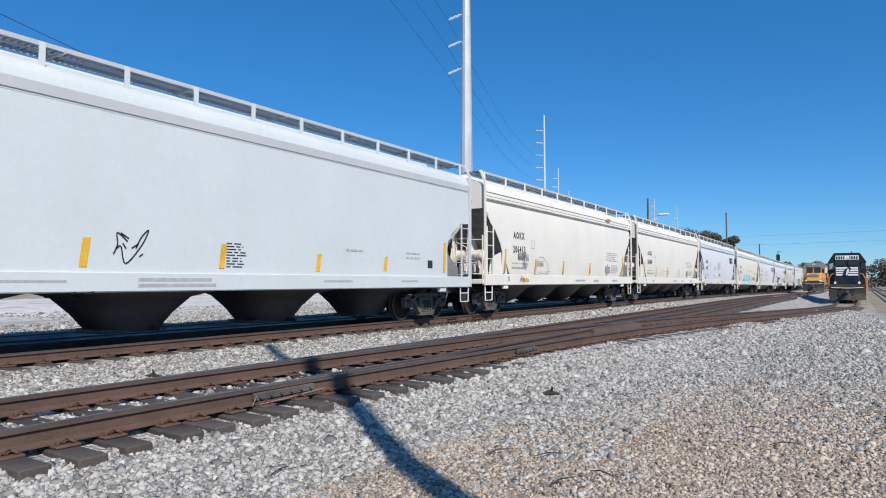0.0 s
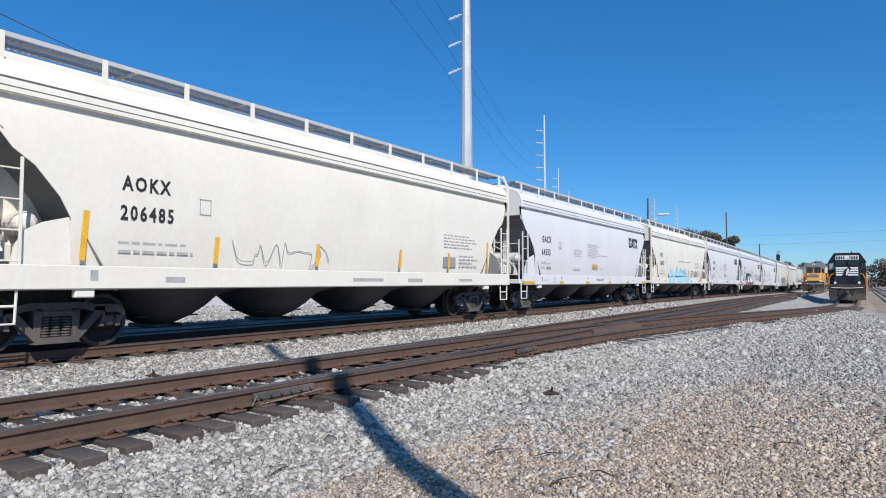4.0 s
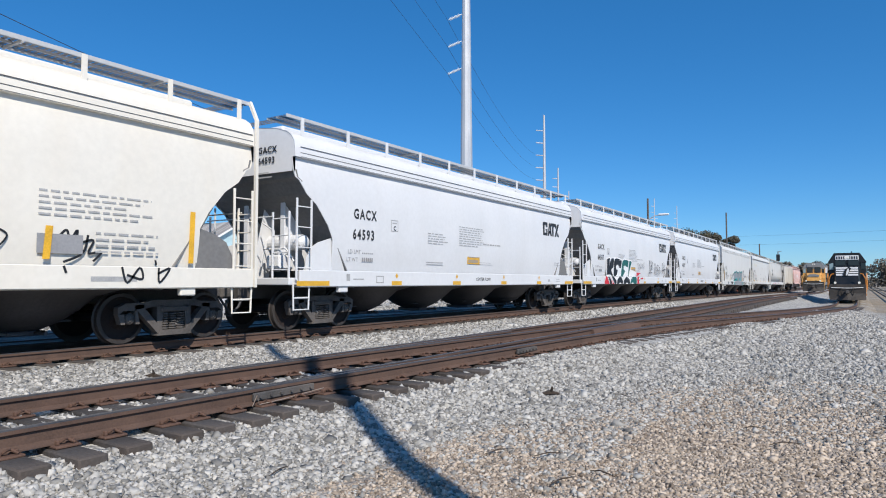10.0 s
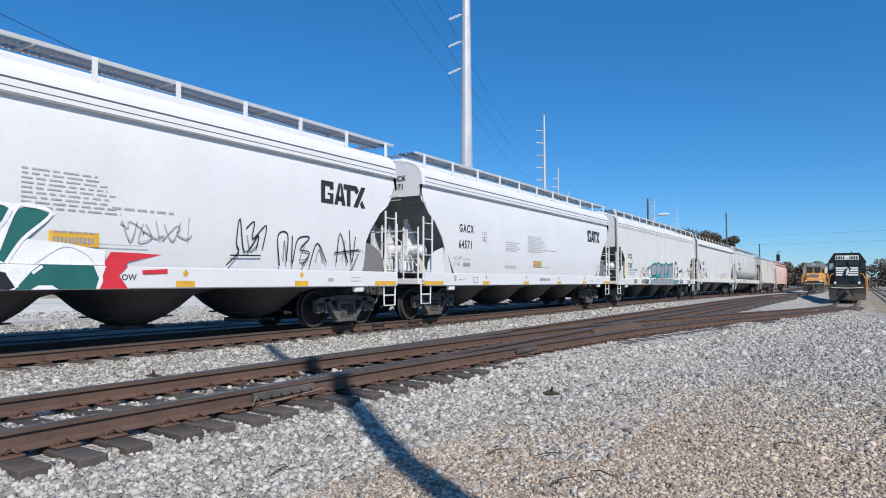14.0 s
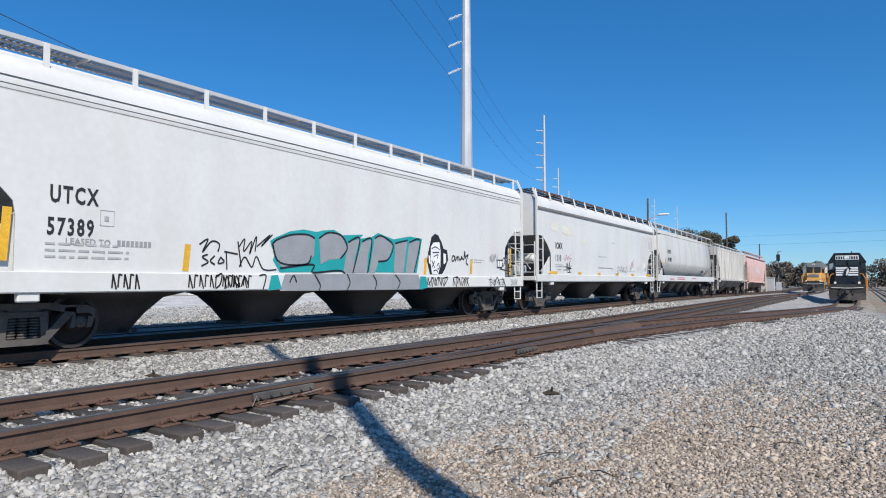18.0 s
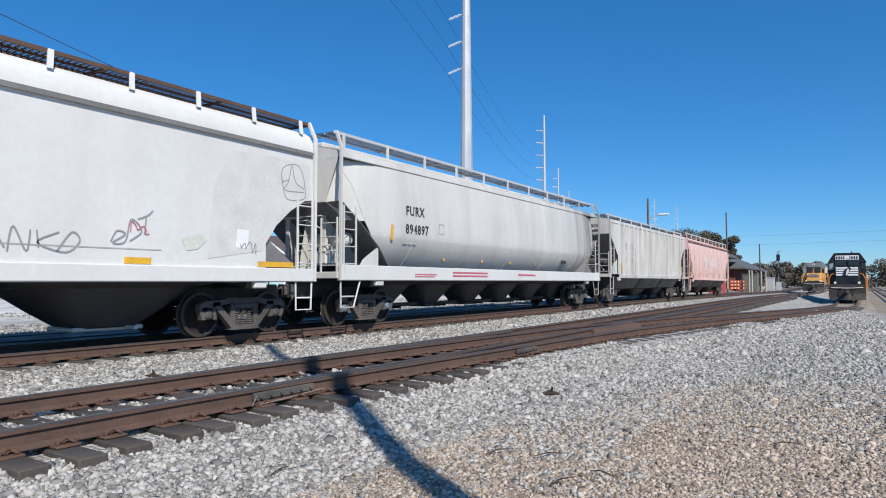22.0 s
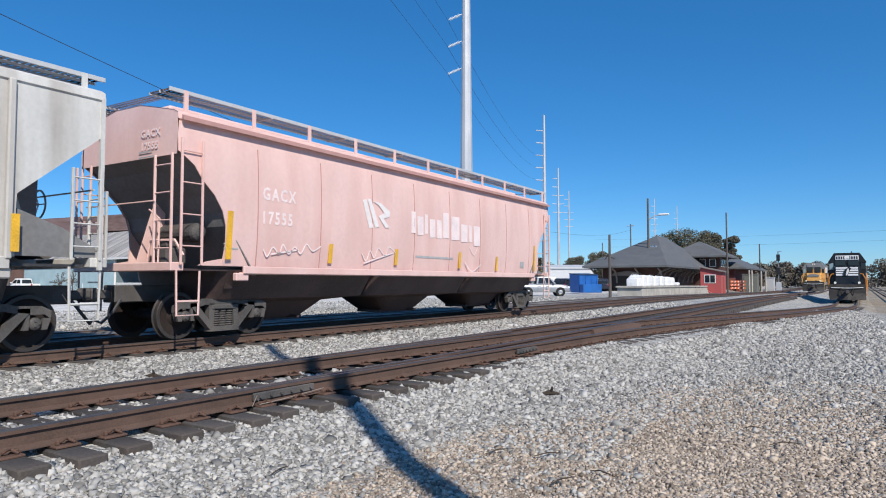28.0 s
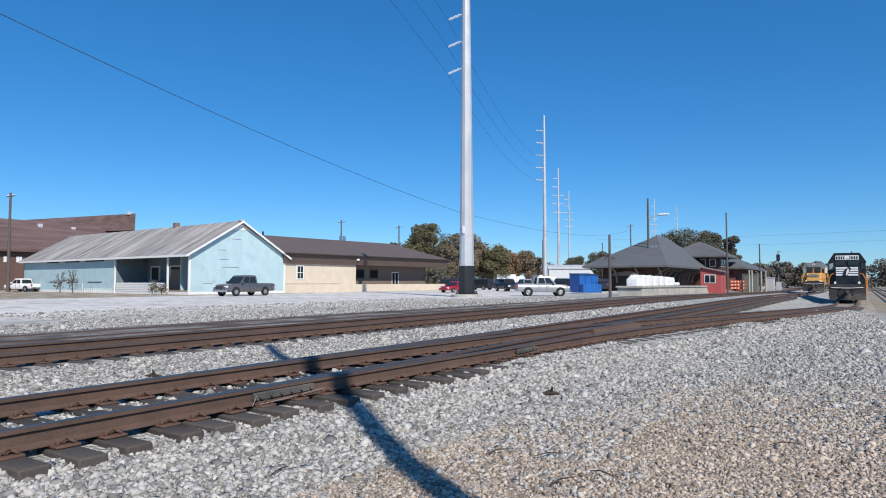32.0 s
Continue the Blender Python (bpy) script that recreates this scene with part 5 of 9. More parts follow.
P1 = (-15.9, 48.1)
LEFT = (-0.846, -0.532, 0)
steel_pole(*P1, LOT, 33, 0.66, 0.26, [(z, LEFT, 1.15, -0.5) for z in (19.45, 21.80, 24.15)] + [(26.5, LEFT, 1.15, -0.5)], "tall galvanised steel transmission pole with a black base", True)
FARP = [((-42.7, 126.5), 36.0, 136), ((-64.9, 188.2), 36.0, 200), ((-82.6, 242.1), 36.5, 255), ((-74.1, 336.1), 43, 330), ((-76.2, 394), 45, 380)]
for (x, y), h, d in FARP:
    steel_pole(x, y, -0.3, h, 0.5 if d < 250 else 0.35, 0.2, [(h * 0.62 + i * h * 0.072, LEFT, 1.5, 0.12) for i in range(5)] + ([(h * 0.62 + i * h * 0.072, (0.846, 0.532, 0), 1.5, 0.12) for i in range(3)] if d > 190 else []),
               "tall pale steel transmission pole with short arms")


def wood_pole(x, y, z0, height, label, r=0.15, arm=0.0, lamp=False, name="utility_pole", arms=1):
    p = group_of(name, pose(x, y, z0), label, "utility pole")
    part("shaft", Geo().tube([(0, 0, -0.3), (0, 0, height)], [r, r * 0.66], 10), M["pole_wood"], p, smooth=True)
    for i in range(arms if arm else 0):
        g = Geo().cbox(-arm, -0.06, height - 0.5 - i * 0.9, arm, 0.06, height - 0.38 - i * 0.9, 0.01)
        part("crossarm", g, M["pole_wood"], p)
        g = Geo()
        for xx in (-arm * 0.9, -arm * 0.45, arm * 0.45, arm * 0.9):
            g.lathe([(0, 0.03), (0.05, 0.06), (0.14, 0.05), (0.18, 0.0)], (xx, 0, height - 0.38 - i * 0.9), 2, 8)
        part("insulators", g, M["porcelain"], p)
    if lamp:
        part("lamp_arm", Geo().tube([(0, 0, height - 3.1), (0.9, 0.1, height - 2.55), (2.0, 0.2, height - 2.4)], 0.07, 6), M["steel_pole"], p)
        part("lamp_head", Geo().cbox(1.4, 0.0, height - 2.55, 2.9, 0.45, height - 2.25, 0.1), M["loco_white"], p, "cobra-head lamp")
    return p


wood_pole(-13.6, 96.3, -0.3, 13.4, "dark wooden pole with a street lamp arm", 0.2, lamp=True, name="street_lamp")
wood_pole(-2.5, 92.5, -0.6, 10.7, "slim dark wooden pole beside the depot", 0.13)
wood_pole(-4.5, 143.4, -0.7, 9.2, "dark wooden pole along the tracks", 0.16)
wood_pole(-5.3, 53.2, -0.25, 5.2, "short grey wooden post at the loading platform", 0.14)
wood_pole(-34.6, 159.5, -0.3, 15.3, "far wooden utility pole", 0.2, arm=0.9)
wood_pole(-80.5, 106.7, -0.3, 14.4, "wooden utility pole behind the beige building", 0.2, arm=1.0)
wood_pole(-87.8, 137.5, -0.3, 15.8, "wooden utility pole with transformers", 0.22, arm=1.1)
wood_pole(-80.0, 42.0, -0.2, 12.7, "wooden utility pole beside the brown warehouse", 0.2, arm=1.0)
wood_pole(-46.0, 133.0, -0.3, 10.5, "far wooden utility pole", 0.18)
wood_pole(-44.5, 168.0, -0.3, 11.5, "far wooden utility pole", 0.18)
# the pole whose shadow falls across the rails
wood_pole(16.6, -0.9, -0.5, 16.4, "weathered wooden utility pole standing in gravel", 0.19)


def wire(pts, r, label):
    return thing("overhead_wire", Geo().tube(pts, r, 5), M["cable"], label, "wire")


def sag(a, b, s, n=14):
    a, b = Vector(a), Vector(b)
    return [a.lerp(b, i / n) - Vector((0, 0, s * 4 * (i / n) * (1 - i / n))) for i in range(n + 1)]


wire(sag((-12.6, -6.0, 13.6), (-16.3, 48.0, 6.9), 0.9, 20) + sag((-16.3, 48.0, 6.9), (-34.6, 159.5, 13.6), 1.6)[1:], 0.014, "thin black wire sagging towards the steel pole")
for i, z in enumerate((18.95, 21.3, 23.65)):
    tip = (P1[0] + LEFT[0] * 1.7, P1[1] + LEFT[1] * 1.7, z)
    wire(sag(tip, (-42.7 - 1.7, 126.5 - 1.1, 22.3 + i * 2.6), 1.8), 0.014, "thin transmission wire between the steel poles")
    wire(sag(tip, (6.0, -40.0, z + 8), 0.4), 0.012, "thin transmission wire above the tracks")
for i, (z, y) in enumerate(((14.5, 205), (12.6, 215))):
    wire(sag((-60, y, z), (90, y - 20, z + 1.0), 1.4), 0.016, "thin wire crossing the tracks far off")


# ---- buildings ----
TURN = 5.0


def place(x, y, z=LOT, turn=0.0):
    return pose(x, y, z, 0, 0, turn)


def gable_house():
    """Long pale blue house; local y runs along the gable end from its near corner, local -x runs back along the long side."""
    hs = group_of("blue_house", place(-43.7, 41.7, LOT, -TURN), "long pale blue wooden house with a weathered tin roof and porch", "house")
    W, L, E, A = 11.9, 39.0, 4.15, 7.6
    t = 0.15
    g = Geo().prism([(0, 0.25), (W, 0.25), (W, E), (W / 2, A - 0.12), (0, E)], 0, -t, 0)
    part("gable_wall", g, M["wall_blue"], hs)
    part("gable_peak_panel", Geo().prism([(W / 2 - 1.3, A - 0.86), (W / 2 + 1.3, A - 0.86), (W / 2, A - 0.15)], 0, 0, 0.02), M["trim_white"], hs, "white painted peak")
    part("front_wall", Geo().box(-L, 0, 0.2, -14.5, t, E), M["wall_blue"], hs)
    part("porch_back_wall", Geo().box(-14.5, 3.6, 0.2, -t, 3.75, E), M["porch_shade_blue"], hs)
    part("porch_side_wall", Geo().box(-14.5, t, 0.2, -14.35, 3.6, E), M["porch_shade_blue"], hs)
    part("porch_end_wall", Geo().box(-3.2, t + 0.9, 0.2, -3.05, 3.6, E), M["wall_blue"], hs)
    part("back_wall", Geo().box(-L, W - t, 0.2, -t, W, E), M["wall_blue"], hs)
    part("far_wall", Geo().prism([(0, 0.2), (W, 0.2), (W, E), (W / 2, A - 0.12), (0, E)], 0, -L, -L + t), M["wall_blue"], hs)
    part("foundation_skirt", Geo().box(-L, -0.03, -0.2, 0.03, W, 0.28), M["trim_white"], hs, "white painted foundation skirt")
    part("porch_floor", Geo().box(-14.5, 0.0, 0.25, -0.3, 3.6, 0.42), M["board_old"], hs)
    ov = 0.5
    for s, name in ((0, "roof_front"), (1, "roof_back")):
        y0, y1 = (-ov, W / 2) if not s else (W + ov, W / 2)
        z0 = E - ov * (A - E) / (W / 2)
        n = 46
        rf = part("roof_slope", Geo().hexa([(-L - 0.4, y0, z0), (0.45, y0, z0), (0.45, y1, A), (-L - 0.4, y1, A), (-L - 0.4, y0, z0 + 0.08), (0.45, y0, z0 + 0.08), (0.45, y1, A + 0.08), (-L - 0.4, y1, A + 0.08)]), M["roof_tin"], hs)
        if not s:
            for i in range(n):
                x0 = -L - 0.4 + (L + 0.85) * i / n
                x1 = x0 + (L + 0.85) / n - 0.04
                h = 0.09 + 0.03 * ((i * 7) % 5) / 5
                part("roof_sheet", Geo().hexa([(x0, y0 - 0.03, z0 + 0.06), (x1, y0 - 0.03, z0 + 0.06), (x1, y1, A + 0.06), (x0, y1, A + 0.06), (x0, y0 - 0.03, z0 + h), (x1, y0 - 0.03, z0 + h), (x1, y1, A + h), (x0, y1, A + h)]), M["roof_tin"], rf)
    g = Geo()
    for s in (0, 1):
        y0 = -ov if not s else W + ov
        z0 = E - ov * (A - E) / (W / 2)
        g.hexa([(0.42, y0, z0 - 0.14), (0.5, y0, z0 - 0.14), (0.5, W / 2, A - 0.12), (0.42, W / 2, A - 0.12), (0.42, y0, z0 + 0.07), (0.5, y0, z0 + 0.07), (0.5, W / 2, A + 0.09), (0.42, W / 2, A + 0.09)])
    part("rake_board", g, M["trim_white"], hs, "white rake boards")
    part("eave_board", Geo().box(-L - 0.3, -ov - 0.04, E - 0.42, 0.4, -ov, E - 0.20), M["trim_white"], hs)
    for x in (-3.7, -14.45):
        part("porch_post", Geo().cbox(x - 0.09, -0.12, 0, x + 0.09, 0.06, E - 0.1, 0.015), M["trim_white"], hs)
    for i in range(5):
        part("porch_rail_board", Geo().cbox(-14.4, -0.06, 0.25 + i * 0.19, -4.2, -0.02, 0.41 + i * 0.19, 0.008), M["trim_white"], hs)
    for x0, w in ((-13.2, 1.6), (-9.2, 1.9)):
        d = part("porch_door", Geo().box(x0, 3.54, 0.45, x0 + w, 3.6, 2.9), M["interior_dark"], hs, "open dark doorway")
        part("door_frame", Geo().box(x0 - 0.16, 3.48, 0.42, x0, 3.6, 3.0).box(x0 + w, 3.48, 0.42, x0 + w + 0.16, 3.6, 3.0).box(x0 - 0.16, 3.48, 2.9, x0 + w + 0.16, 3.6, 3.06), M["trim_white"], d)
    part("old_stove", Geo().cbox(-11.9, 2.5, 0.42, -11.0, 3.2, 1.5, 0.04), M["concrete"], hs, "dull grey appliance on the porch")
    part("plywood_sheet", Geo().hexa([(-7.2, 2.1, 0.42), (-4.4, 2.1, 0.42), (-4.4, 2.2, 0.42), (-7.2, 2.2, 0.42), (-7.2, 2.4, 2.6), (-4.8, 2.4, 2.6), (-4.8, 2.5, 2.6), (-7.2, 2.5, 2.6)]), M["board_old"], hs, "leaning bare plywood")
    part("chimney", Geo().cbox(-12.6, W / 2 - 0.3, A - 0.4, -12.0, W / 2 + 0.3, A + 0.55, 0.03), M["wall_tan_dark"], hs, "small brick chimney")
    for i in range(9):
        part("lap_line", Geo().box(-0.01, 0.25, 0.75 + i * 0.42, 0.006, W - 0.25, 0.765 + i * 0.42) if i < 7 else Geo().box(-0.01, 2.6, 0.75 + i * 0.42, 0.006, W - 2.6, 0.765 + i * 0.42), M["wall_blue"], hs)
    for y0, y1, z in ((3.4, 4.6, 3.55), (3.2, 4.2, 4.5), (4.9, 6.0, 5.7), (3.8, 5.8, 2.75)):
        part("board_gap", Geo().box(0, y0, z, 0.008, y1, z + 0.035), M["interior_dark"], hs)
    for i in range(16):
        part("skirt_picket", Geo().cbox(-21.5 + i * 0.45, -0.35, 0.0, -21.4 + i * 0.45, -0.3, 0.55 + 0.5 * (i == 0), 0.01), M["trim_white"], hs)
    part("roof_cap", Geo().cbox(-0.2, W / 2 - 0.25, A, 0.4, W / 2 + 0.25, A + 0.2, 0.05), M["roof_tin"], hs)
    for x0, y0, w in ((0.005, 1.5, 1.2),):
        part("patched_opening", Geo().box(0, 1.6, 1.3, 0.03, 2.9, 2.9), M["wall_blue"], hs)
        part("sill_strip", Geo().box(0, 1.6, 1.18, 0.09, 2.7, 1.26), M["trim_white"], hs)
    for x0, x1 in ((-17.5, -20.8), (-23.5, -26), (-29, -31)):
        part("sill_strip", Geo().box(x1, -0.06, 1.2, x0, 0, 1.28), M["interior_dark"], hs)
        part("eave_patch", Geo().box(x1 - 0.8, -0.04, E - 0.55, x0 + 0.4, 0, E - 0.25), M["interior_dark"], hs)
    part("corner_board", Geo().box(-0.08, -0.02, 0.2, 0.02, 0.2, E), M["trim_white"], hs)
    part("corner_board", Geo().box(-0.08, W - 0.2, 0.2, 0.02, W + 0.02, E), M["trim_white"], hs)
    return hs


gable_house()


def beige_building():
    """Local y runs along the front to the right, local -x runs back."""
    b = group_of("beige_building", place(-42.75, 53.6, LOT, -TURN), "low beige stucco building with a brown metal roof and recessed entrance", "building")
    L, D, E = 30.0, 15.0, 3.35
    part("front_wall", Geo().box(-0.25, 0, 0, 0, 11.3, E), M["wall_beige"], b)
    # recess wall coloured dark brown to stand for the shade inside it
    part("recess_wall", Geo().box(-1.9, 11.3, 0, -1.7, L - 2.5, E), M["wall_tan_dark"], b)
    part("recess_side", Geo().box(-1.9, 11.1, 0, -0.25, 11.3, E), M["wall_beige"], b)
    part("parapet_wall", Geo().cbox(-0.25, 11.3, 0, 0, L, 0.95, 0.02), M["wall_beige"], b, "low beige parapet wall")
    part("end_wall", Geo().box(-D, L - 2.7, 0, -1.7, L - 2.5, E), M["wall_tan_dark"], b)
    part("side_wall", Geo().box(-D, 0, 0, -0.25, 0.25, E), M["wall_beige"], b)
    part("back_wall", Geo().box(-D - 0.25, 0, 0, -D, L - 2.5, E), M["wall_beige"], b)
    part("floor_slab", Geo().box(-1.7, 11.3, -0.1, -0.25, L, 0.05), M["concrete"], b)
    part("eave_fascia", Geo().hexa([(-D, -0.3, E), (0.25, -0.3, E), (0.25, L + 0.2, E), (-D, L + 0.2, E), (-D, -0.5, E + 1.15), (0.5, -0.5, E + 1.15), (0.5, L + 0.4, E + 1.15), (-D, L + 0.4, E + 1.15)]), M["fascia_brown"], b, "deep dark brown fascia")
    rf = Geo().add([(0.7, -0.6, E + 1.12), (0.7, L + 0.6, E + 1.12), (-D / 2, L - 3.5, 7.0), (-D / 2, -0.6, 7.0), (-D - 0.5, -0.6, E + 1.12), (-D - 0.5, L + 0.6, E + 1.12)], [(0, 1, 2, 3), (3, 2, 5, 4), (0, 3, 4), (1, 5, 2), (0, 4, 5, 1)])
    part("roof", rf, M["roof_brown"], b)
    part("gutter", Geo().tube([(0.74, -0.5, E + 1.12), (0.74, L + 0.5, E + 1.12)], 0.08, 6), M["interior_dark"], b)
    w = part("window", Geo().box(0, 1.7, 1.55, 0.04, 2.75, 3.15), M["trim_white"], b, "white-framed sash window")
    for z0, z1 in ((1.66, 2.3), (2.38, 3.05)):
        part("pane", Geo().box(0.035, 1.82, z0, 0.05, 2.2, z1).box(0.035, 2.26, z0, 0.05, 2.64, z1), M["window_dark"], w)
    for y0 in (13.0, 15.6):
        w = part("window", Geo().box(-1.7, y0, 1.7, -1.66, y0 + 1.6, 2.9), M["fascia_brown"], b)
        part("pane", Geo().box(-1.665, y0 + 0.1, 1.8, -1.65, y0 + 1.5, 2.8), M["window_dark"], w)
    d = part("glass_door", Geo().box(-1.7, 20.0, 0.05, -1.66, 21.4, 2.6), M["trim_white"], b, "glazed entrance door")
    for y0 in (20.1, 20.75):
        part("pane", Geo().box(-1.665, y0, 0.2, -1.65, y0 + 0.5, 2.5), M["window_dark"], d)
    part("wall_lamp", Geo().cbox(0.25, 11.0, 3.9, 0.6, 11.4, 4.15, 0.05), M["trim_white"], b)
    part("plinth_line", Geo().box(0, 0, 1.05, 0.06, 8.5, 1.2), M["wall_beige"], b)
    part("rooftop_vent", Geo().cbox(-9, 17, 6.4, -8.4, 17.8, 7.7, 0.05), M["chrome"], b)
    part("rooftop_vent", Geo().cbox(-9, 3.7, 6.4, -8.8, 3.9, 7.6, 0.05), M["interior_dark"], b)
    return b


beige_building()


def warehouse():
    b = group_of("brown_warehouse", pose(0, 0, 0), "dark brown brick warehouse with a rusty red roof", "building")
    part("front_wall", Geo().box(-95.6, 0, -0.2, -95.2, 68, 6.2), M["wall_brown"], b)
    part("end_wall", Geo().prism([(-95.3, -0.2), (-95.3, 6.0), (-106, 11.2), (-117, 6.0), (-117, -0.2)], 1, 67.6, 68), M["wall_brown"], b)
    part("roof_slope", Geo().hexa([(-94.4, 0, 5.6), (-94.4, 68.6, 5.6), (-106, 68.6, 11.1), (-106, 0, 11.1), (-94.4, 0, 5.9), (-94.4, 68.6, 5.9), (-106, 68.6, 11.4), (-106, 0, 11.4)]), M["roof_rust"], b)
    part("roof_back", Geo().hexa([(-118, 0, 5.6), (-118, 68.6, 5.6), (-106, 68.6, 11.1), (-106, 0, 11.1), (-118, 0, 5.9), (-118, 68.6, 5.9), (-106, 68.6, 11.4), (-106, 0, 11.4)]), M["roof_rust"], b)
    for y, z in ((51, 9.9), (57.5, 10.4), (63, 10.2)):
        part("roof_vent", Geo().cbox(-104.0, y - 0.35, z - 0.6, -103.4, y + 0.35, z + 0.35, 0.08), M["shed_metal"], b)
    for i in range(12):
        w = part("window", Geo().box(-95.2, 39.5 + i * 1.75, 4.0, -95.15, 40.3 + i * 1.75, 4.9), M["trim_white"], b, "small white window")
        part("sash_bar", Geo().box(-95.16, 39.88 + i * 1.75, 4.0, -95.13, 39.92 + i * 1.75, 4.9), M["concrete"], w)
    return b


def rear_warehouse():
    b = group_of("long_warehouse", pose(0, 0, 0), "long warehouse with a dark rusty red gable roof", "building")
    g = Geo().add([(-190, 68, 11.5), (-119.2, 84.6, 12.2), (-120, 85.2, 15.8), (-191.5, 75, 15.8), (-134, 93, 11.5), (-203, 83, 11.5)], [(0, 1, 2, 3), (3, 2, 4, 5), (1, 4, 2), (0, 3, 5), (0, 5, 4, 1)])
    part("roof", g, M["roof_rust"], b)
    part("wall", Geo().hexa([(-189.5, 69, -0.2), (-119.6, 84.8, -0.2), (-133.5, 92.6, -0.2), (-202, 82, -0.2), (-189.5, 69, 11.5), (-119.6, 84.8, 11.5), (-133.5, 92.6, 11.5), (-202, 82, 11.5)]), M["wall_brown"], b)
    part("ridge_vent", Geo().cbox(-122.5, 84.4, 15.5, -121.3, 85.2, 16.2, 0.1), M["shed_metal"], b)
    return b


rear_warehouse()
warehouse()


def hip_roof(parent, x0, y0, x1, y1, z, ridge, apex_y0, apex_y1, material, name="roof", thick=0.25):
    xm = (x0 + x1) / 2
    g = Geo().add([(x0, y0, z), (x1, y0, z), (x1, y1, z), (x0, y1, z), (xm, apex_y0, ridge), (xm, apex_y1, ridge), (x0, y0, z - thick), (x1, y0, z - thick), (x1, y1, z - thick), (x0, y1, z - thick)],
                  [(0, 1, 4), (1, 2, 5, 4), (2, 3, 5), (3, 0, 4, 5), (6, 9, 8, 7), (0, 6, 7, 1), (1, 7, 8, 2), (2, 8, 9, 3), (3, 9, 6, 0)])
    return part(name, g, material, parent)


def depot():
    d = group_of("railway_depot", pose(0, 0, 0), "old red brick railway depot with wide grey hip roofs", "station")
    part("brick_block", Geo().box(-18.0, 89.2, -0.3, -11.0, 117, 3.2), M["brick_shaded"], d)
    part("soffit", Geo().box(-19.8, 86.8, 2.92, -8.9, 119.8, 2.98), M["interior_dark"], d)
    hip_roof(d, -20.0, 86.6, -8.7, 120, 3.22, 8.2, 104, 110, M["slate"])
    for i in range(4):
        x = -19.0 + i * 3.0
        part("eave_bracket", Geo().tube([(x, 89.15, 0.9), (x, 89.0, 1.7), (x, 88.5, 2.4), (x, 87.2, 2.88)], 0.13, 4), M["bracket"], d)
    for i in range(9):
        y = 89.5 + i * 3.2
        part("eave_bracket", Geo().tube([(-10.95, y, 0.9), (-10.8, y, 1.7), (-10.3, y, 2.4), (-9.0, y, 2.88)], 0.13, 4), M["bracket"], d)
    part("arched_door", Geo().box(-16.6, 89.1, -0.2, -12.6, 89.2, 2.4), M["interior_dark"], d)
    part("door_arch_board", Geo().prism([(-16.8, 1.9), (-12.4, 1.9), (-12.8, 2.3), (-14.6, 2.55), (-16.4, 2.3)], 1, 89.0, 89.1), M["bracket"], d)
    # two-storey part
    # overhang shade is put into the tower's wall colour too
    part("tower_block", Geo().box(-14.2, 114, 0, -7.0, 123, 5.3), M["brick_shaded"], d)
    hip_roof(d, -15.6, 112.0, -5.6, 124.6, 5.25, 7.8, 116.5, 120.5, M["slate"], "tower_roof")
    for i in range(4):
        w = part("tower_window", Geo().box(-13.2 + i * 1.55, 113.9, 3.5, -12.2 + i * 1.55, 114.0, 4.8), M["trim_white"], d)
        part("pane", Geo().box(-13.1 + i * 1.55, 113.86, 3.6, -12.3 + i * 1.55, 113.9, 4.7), M["window_dark"], w)
    for i in range(4):
        w = part("tower_window", Geo().box(-7.0, 115 + i * 2.0, 3.5, -6.9, 116 + i * 2.0, 4.8), M["trim_white"], d)
        part("pane", Geo().box(-6.9, 115.1 + i * 2.0, 3.6, -6.86, 115.9 + i * 2.0, 4.7), M["window_dark"], w)
    hip_roof(d, -14.5, 123.0, -4.3, 152, 3.5, 6.0, 128, 147, M["slate"], "wing_roof")
    part("wing_block", Geo().box(-12.6, 124, -0.5, -6.2, 150, 3.3), M["brick_worn"], d)
    for i in range(3):
        part("roof_vent", Geo().cbox(-13.5 + i * 0.35, 96.5, 5.2, -13.2 + i * 0.35, 96.8, 6.3, 0.03), M["chrome"], d)
    part("antenna", Geo().tube([(-18.2, 90, 3.8), (-17.2, 90, 5.2)], 0.06, 5).tube([(-18.6, 90, 4.9), (-16.6, 90, 4.3)], 0.06, 5), M["interior_dark"], d)
    return d


depot()
b = group_of("signal_booth", pose(-4.1, 97.5, -0.62), "small red trackside booth with a sloping roof", "booth")
part("cabin_wall", Geo().hexa([(-2.7, 0, 0), (0, 0, 0), (0, 3.6, 0), (-2.7, 3.6, 0), (-2.7, 0, 3.7), (0, 0, 3.1), (0, 3.6, 3.1), (-2.7, 3.6, 3.7)]), M["booth_red"], b)
part("roof", Geo().hexa([(-3.0, -0.3, 3.75), (0.4, -0.3, 3.0), (0.4, 3.9, 3.0), (-3.0, 3.9, 3.75), (-3.0, -0.3, 3.88), (0.4, -0.3, 3.13), (0.4, 3.9, 3.13), (-3.0, 3.9, 3.88)]), M["bracket"], b)
w = part("window", Geo().box(-2.2, -0.05, 1.5, -0.7, 0, 2.7), M["trim_white"], b)
for i in range(2):
    part("pane", Geo().box(-2.1 + i * 0.7, -0.07, 1.6, -1.5 + i * 0.7, -0.05, 2.6), M["window_dark"], w)
part("door", Geo().box(0, 1.2, 0.1, 0.04, 2.3, 2.4), M["brick_red"], b)
part("ramp", Geo().prism([(-2.9, 0.0), (-0.8, 0.0), (-2.9, 1.2)], 1, -1.2, -0.2), M["booth_red"], b)
b = group_of("loading_platform", pose(0, 0, 0), "stained concrete loading platform beside the track", "platform", kind="structure")
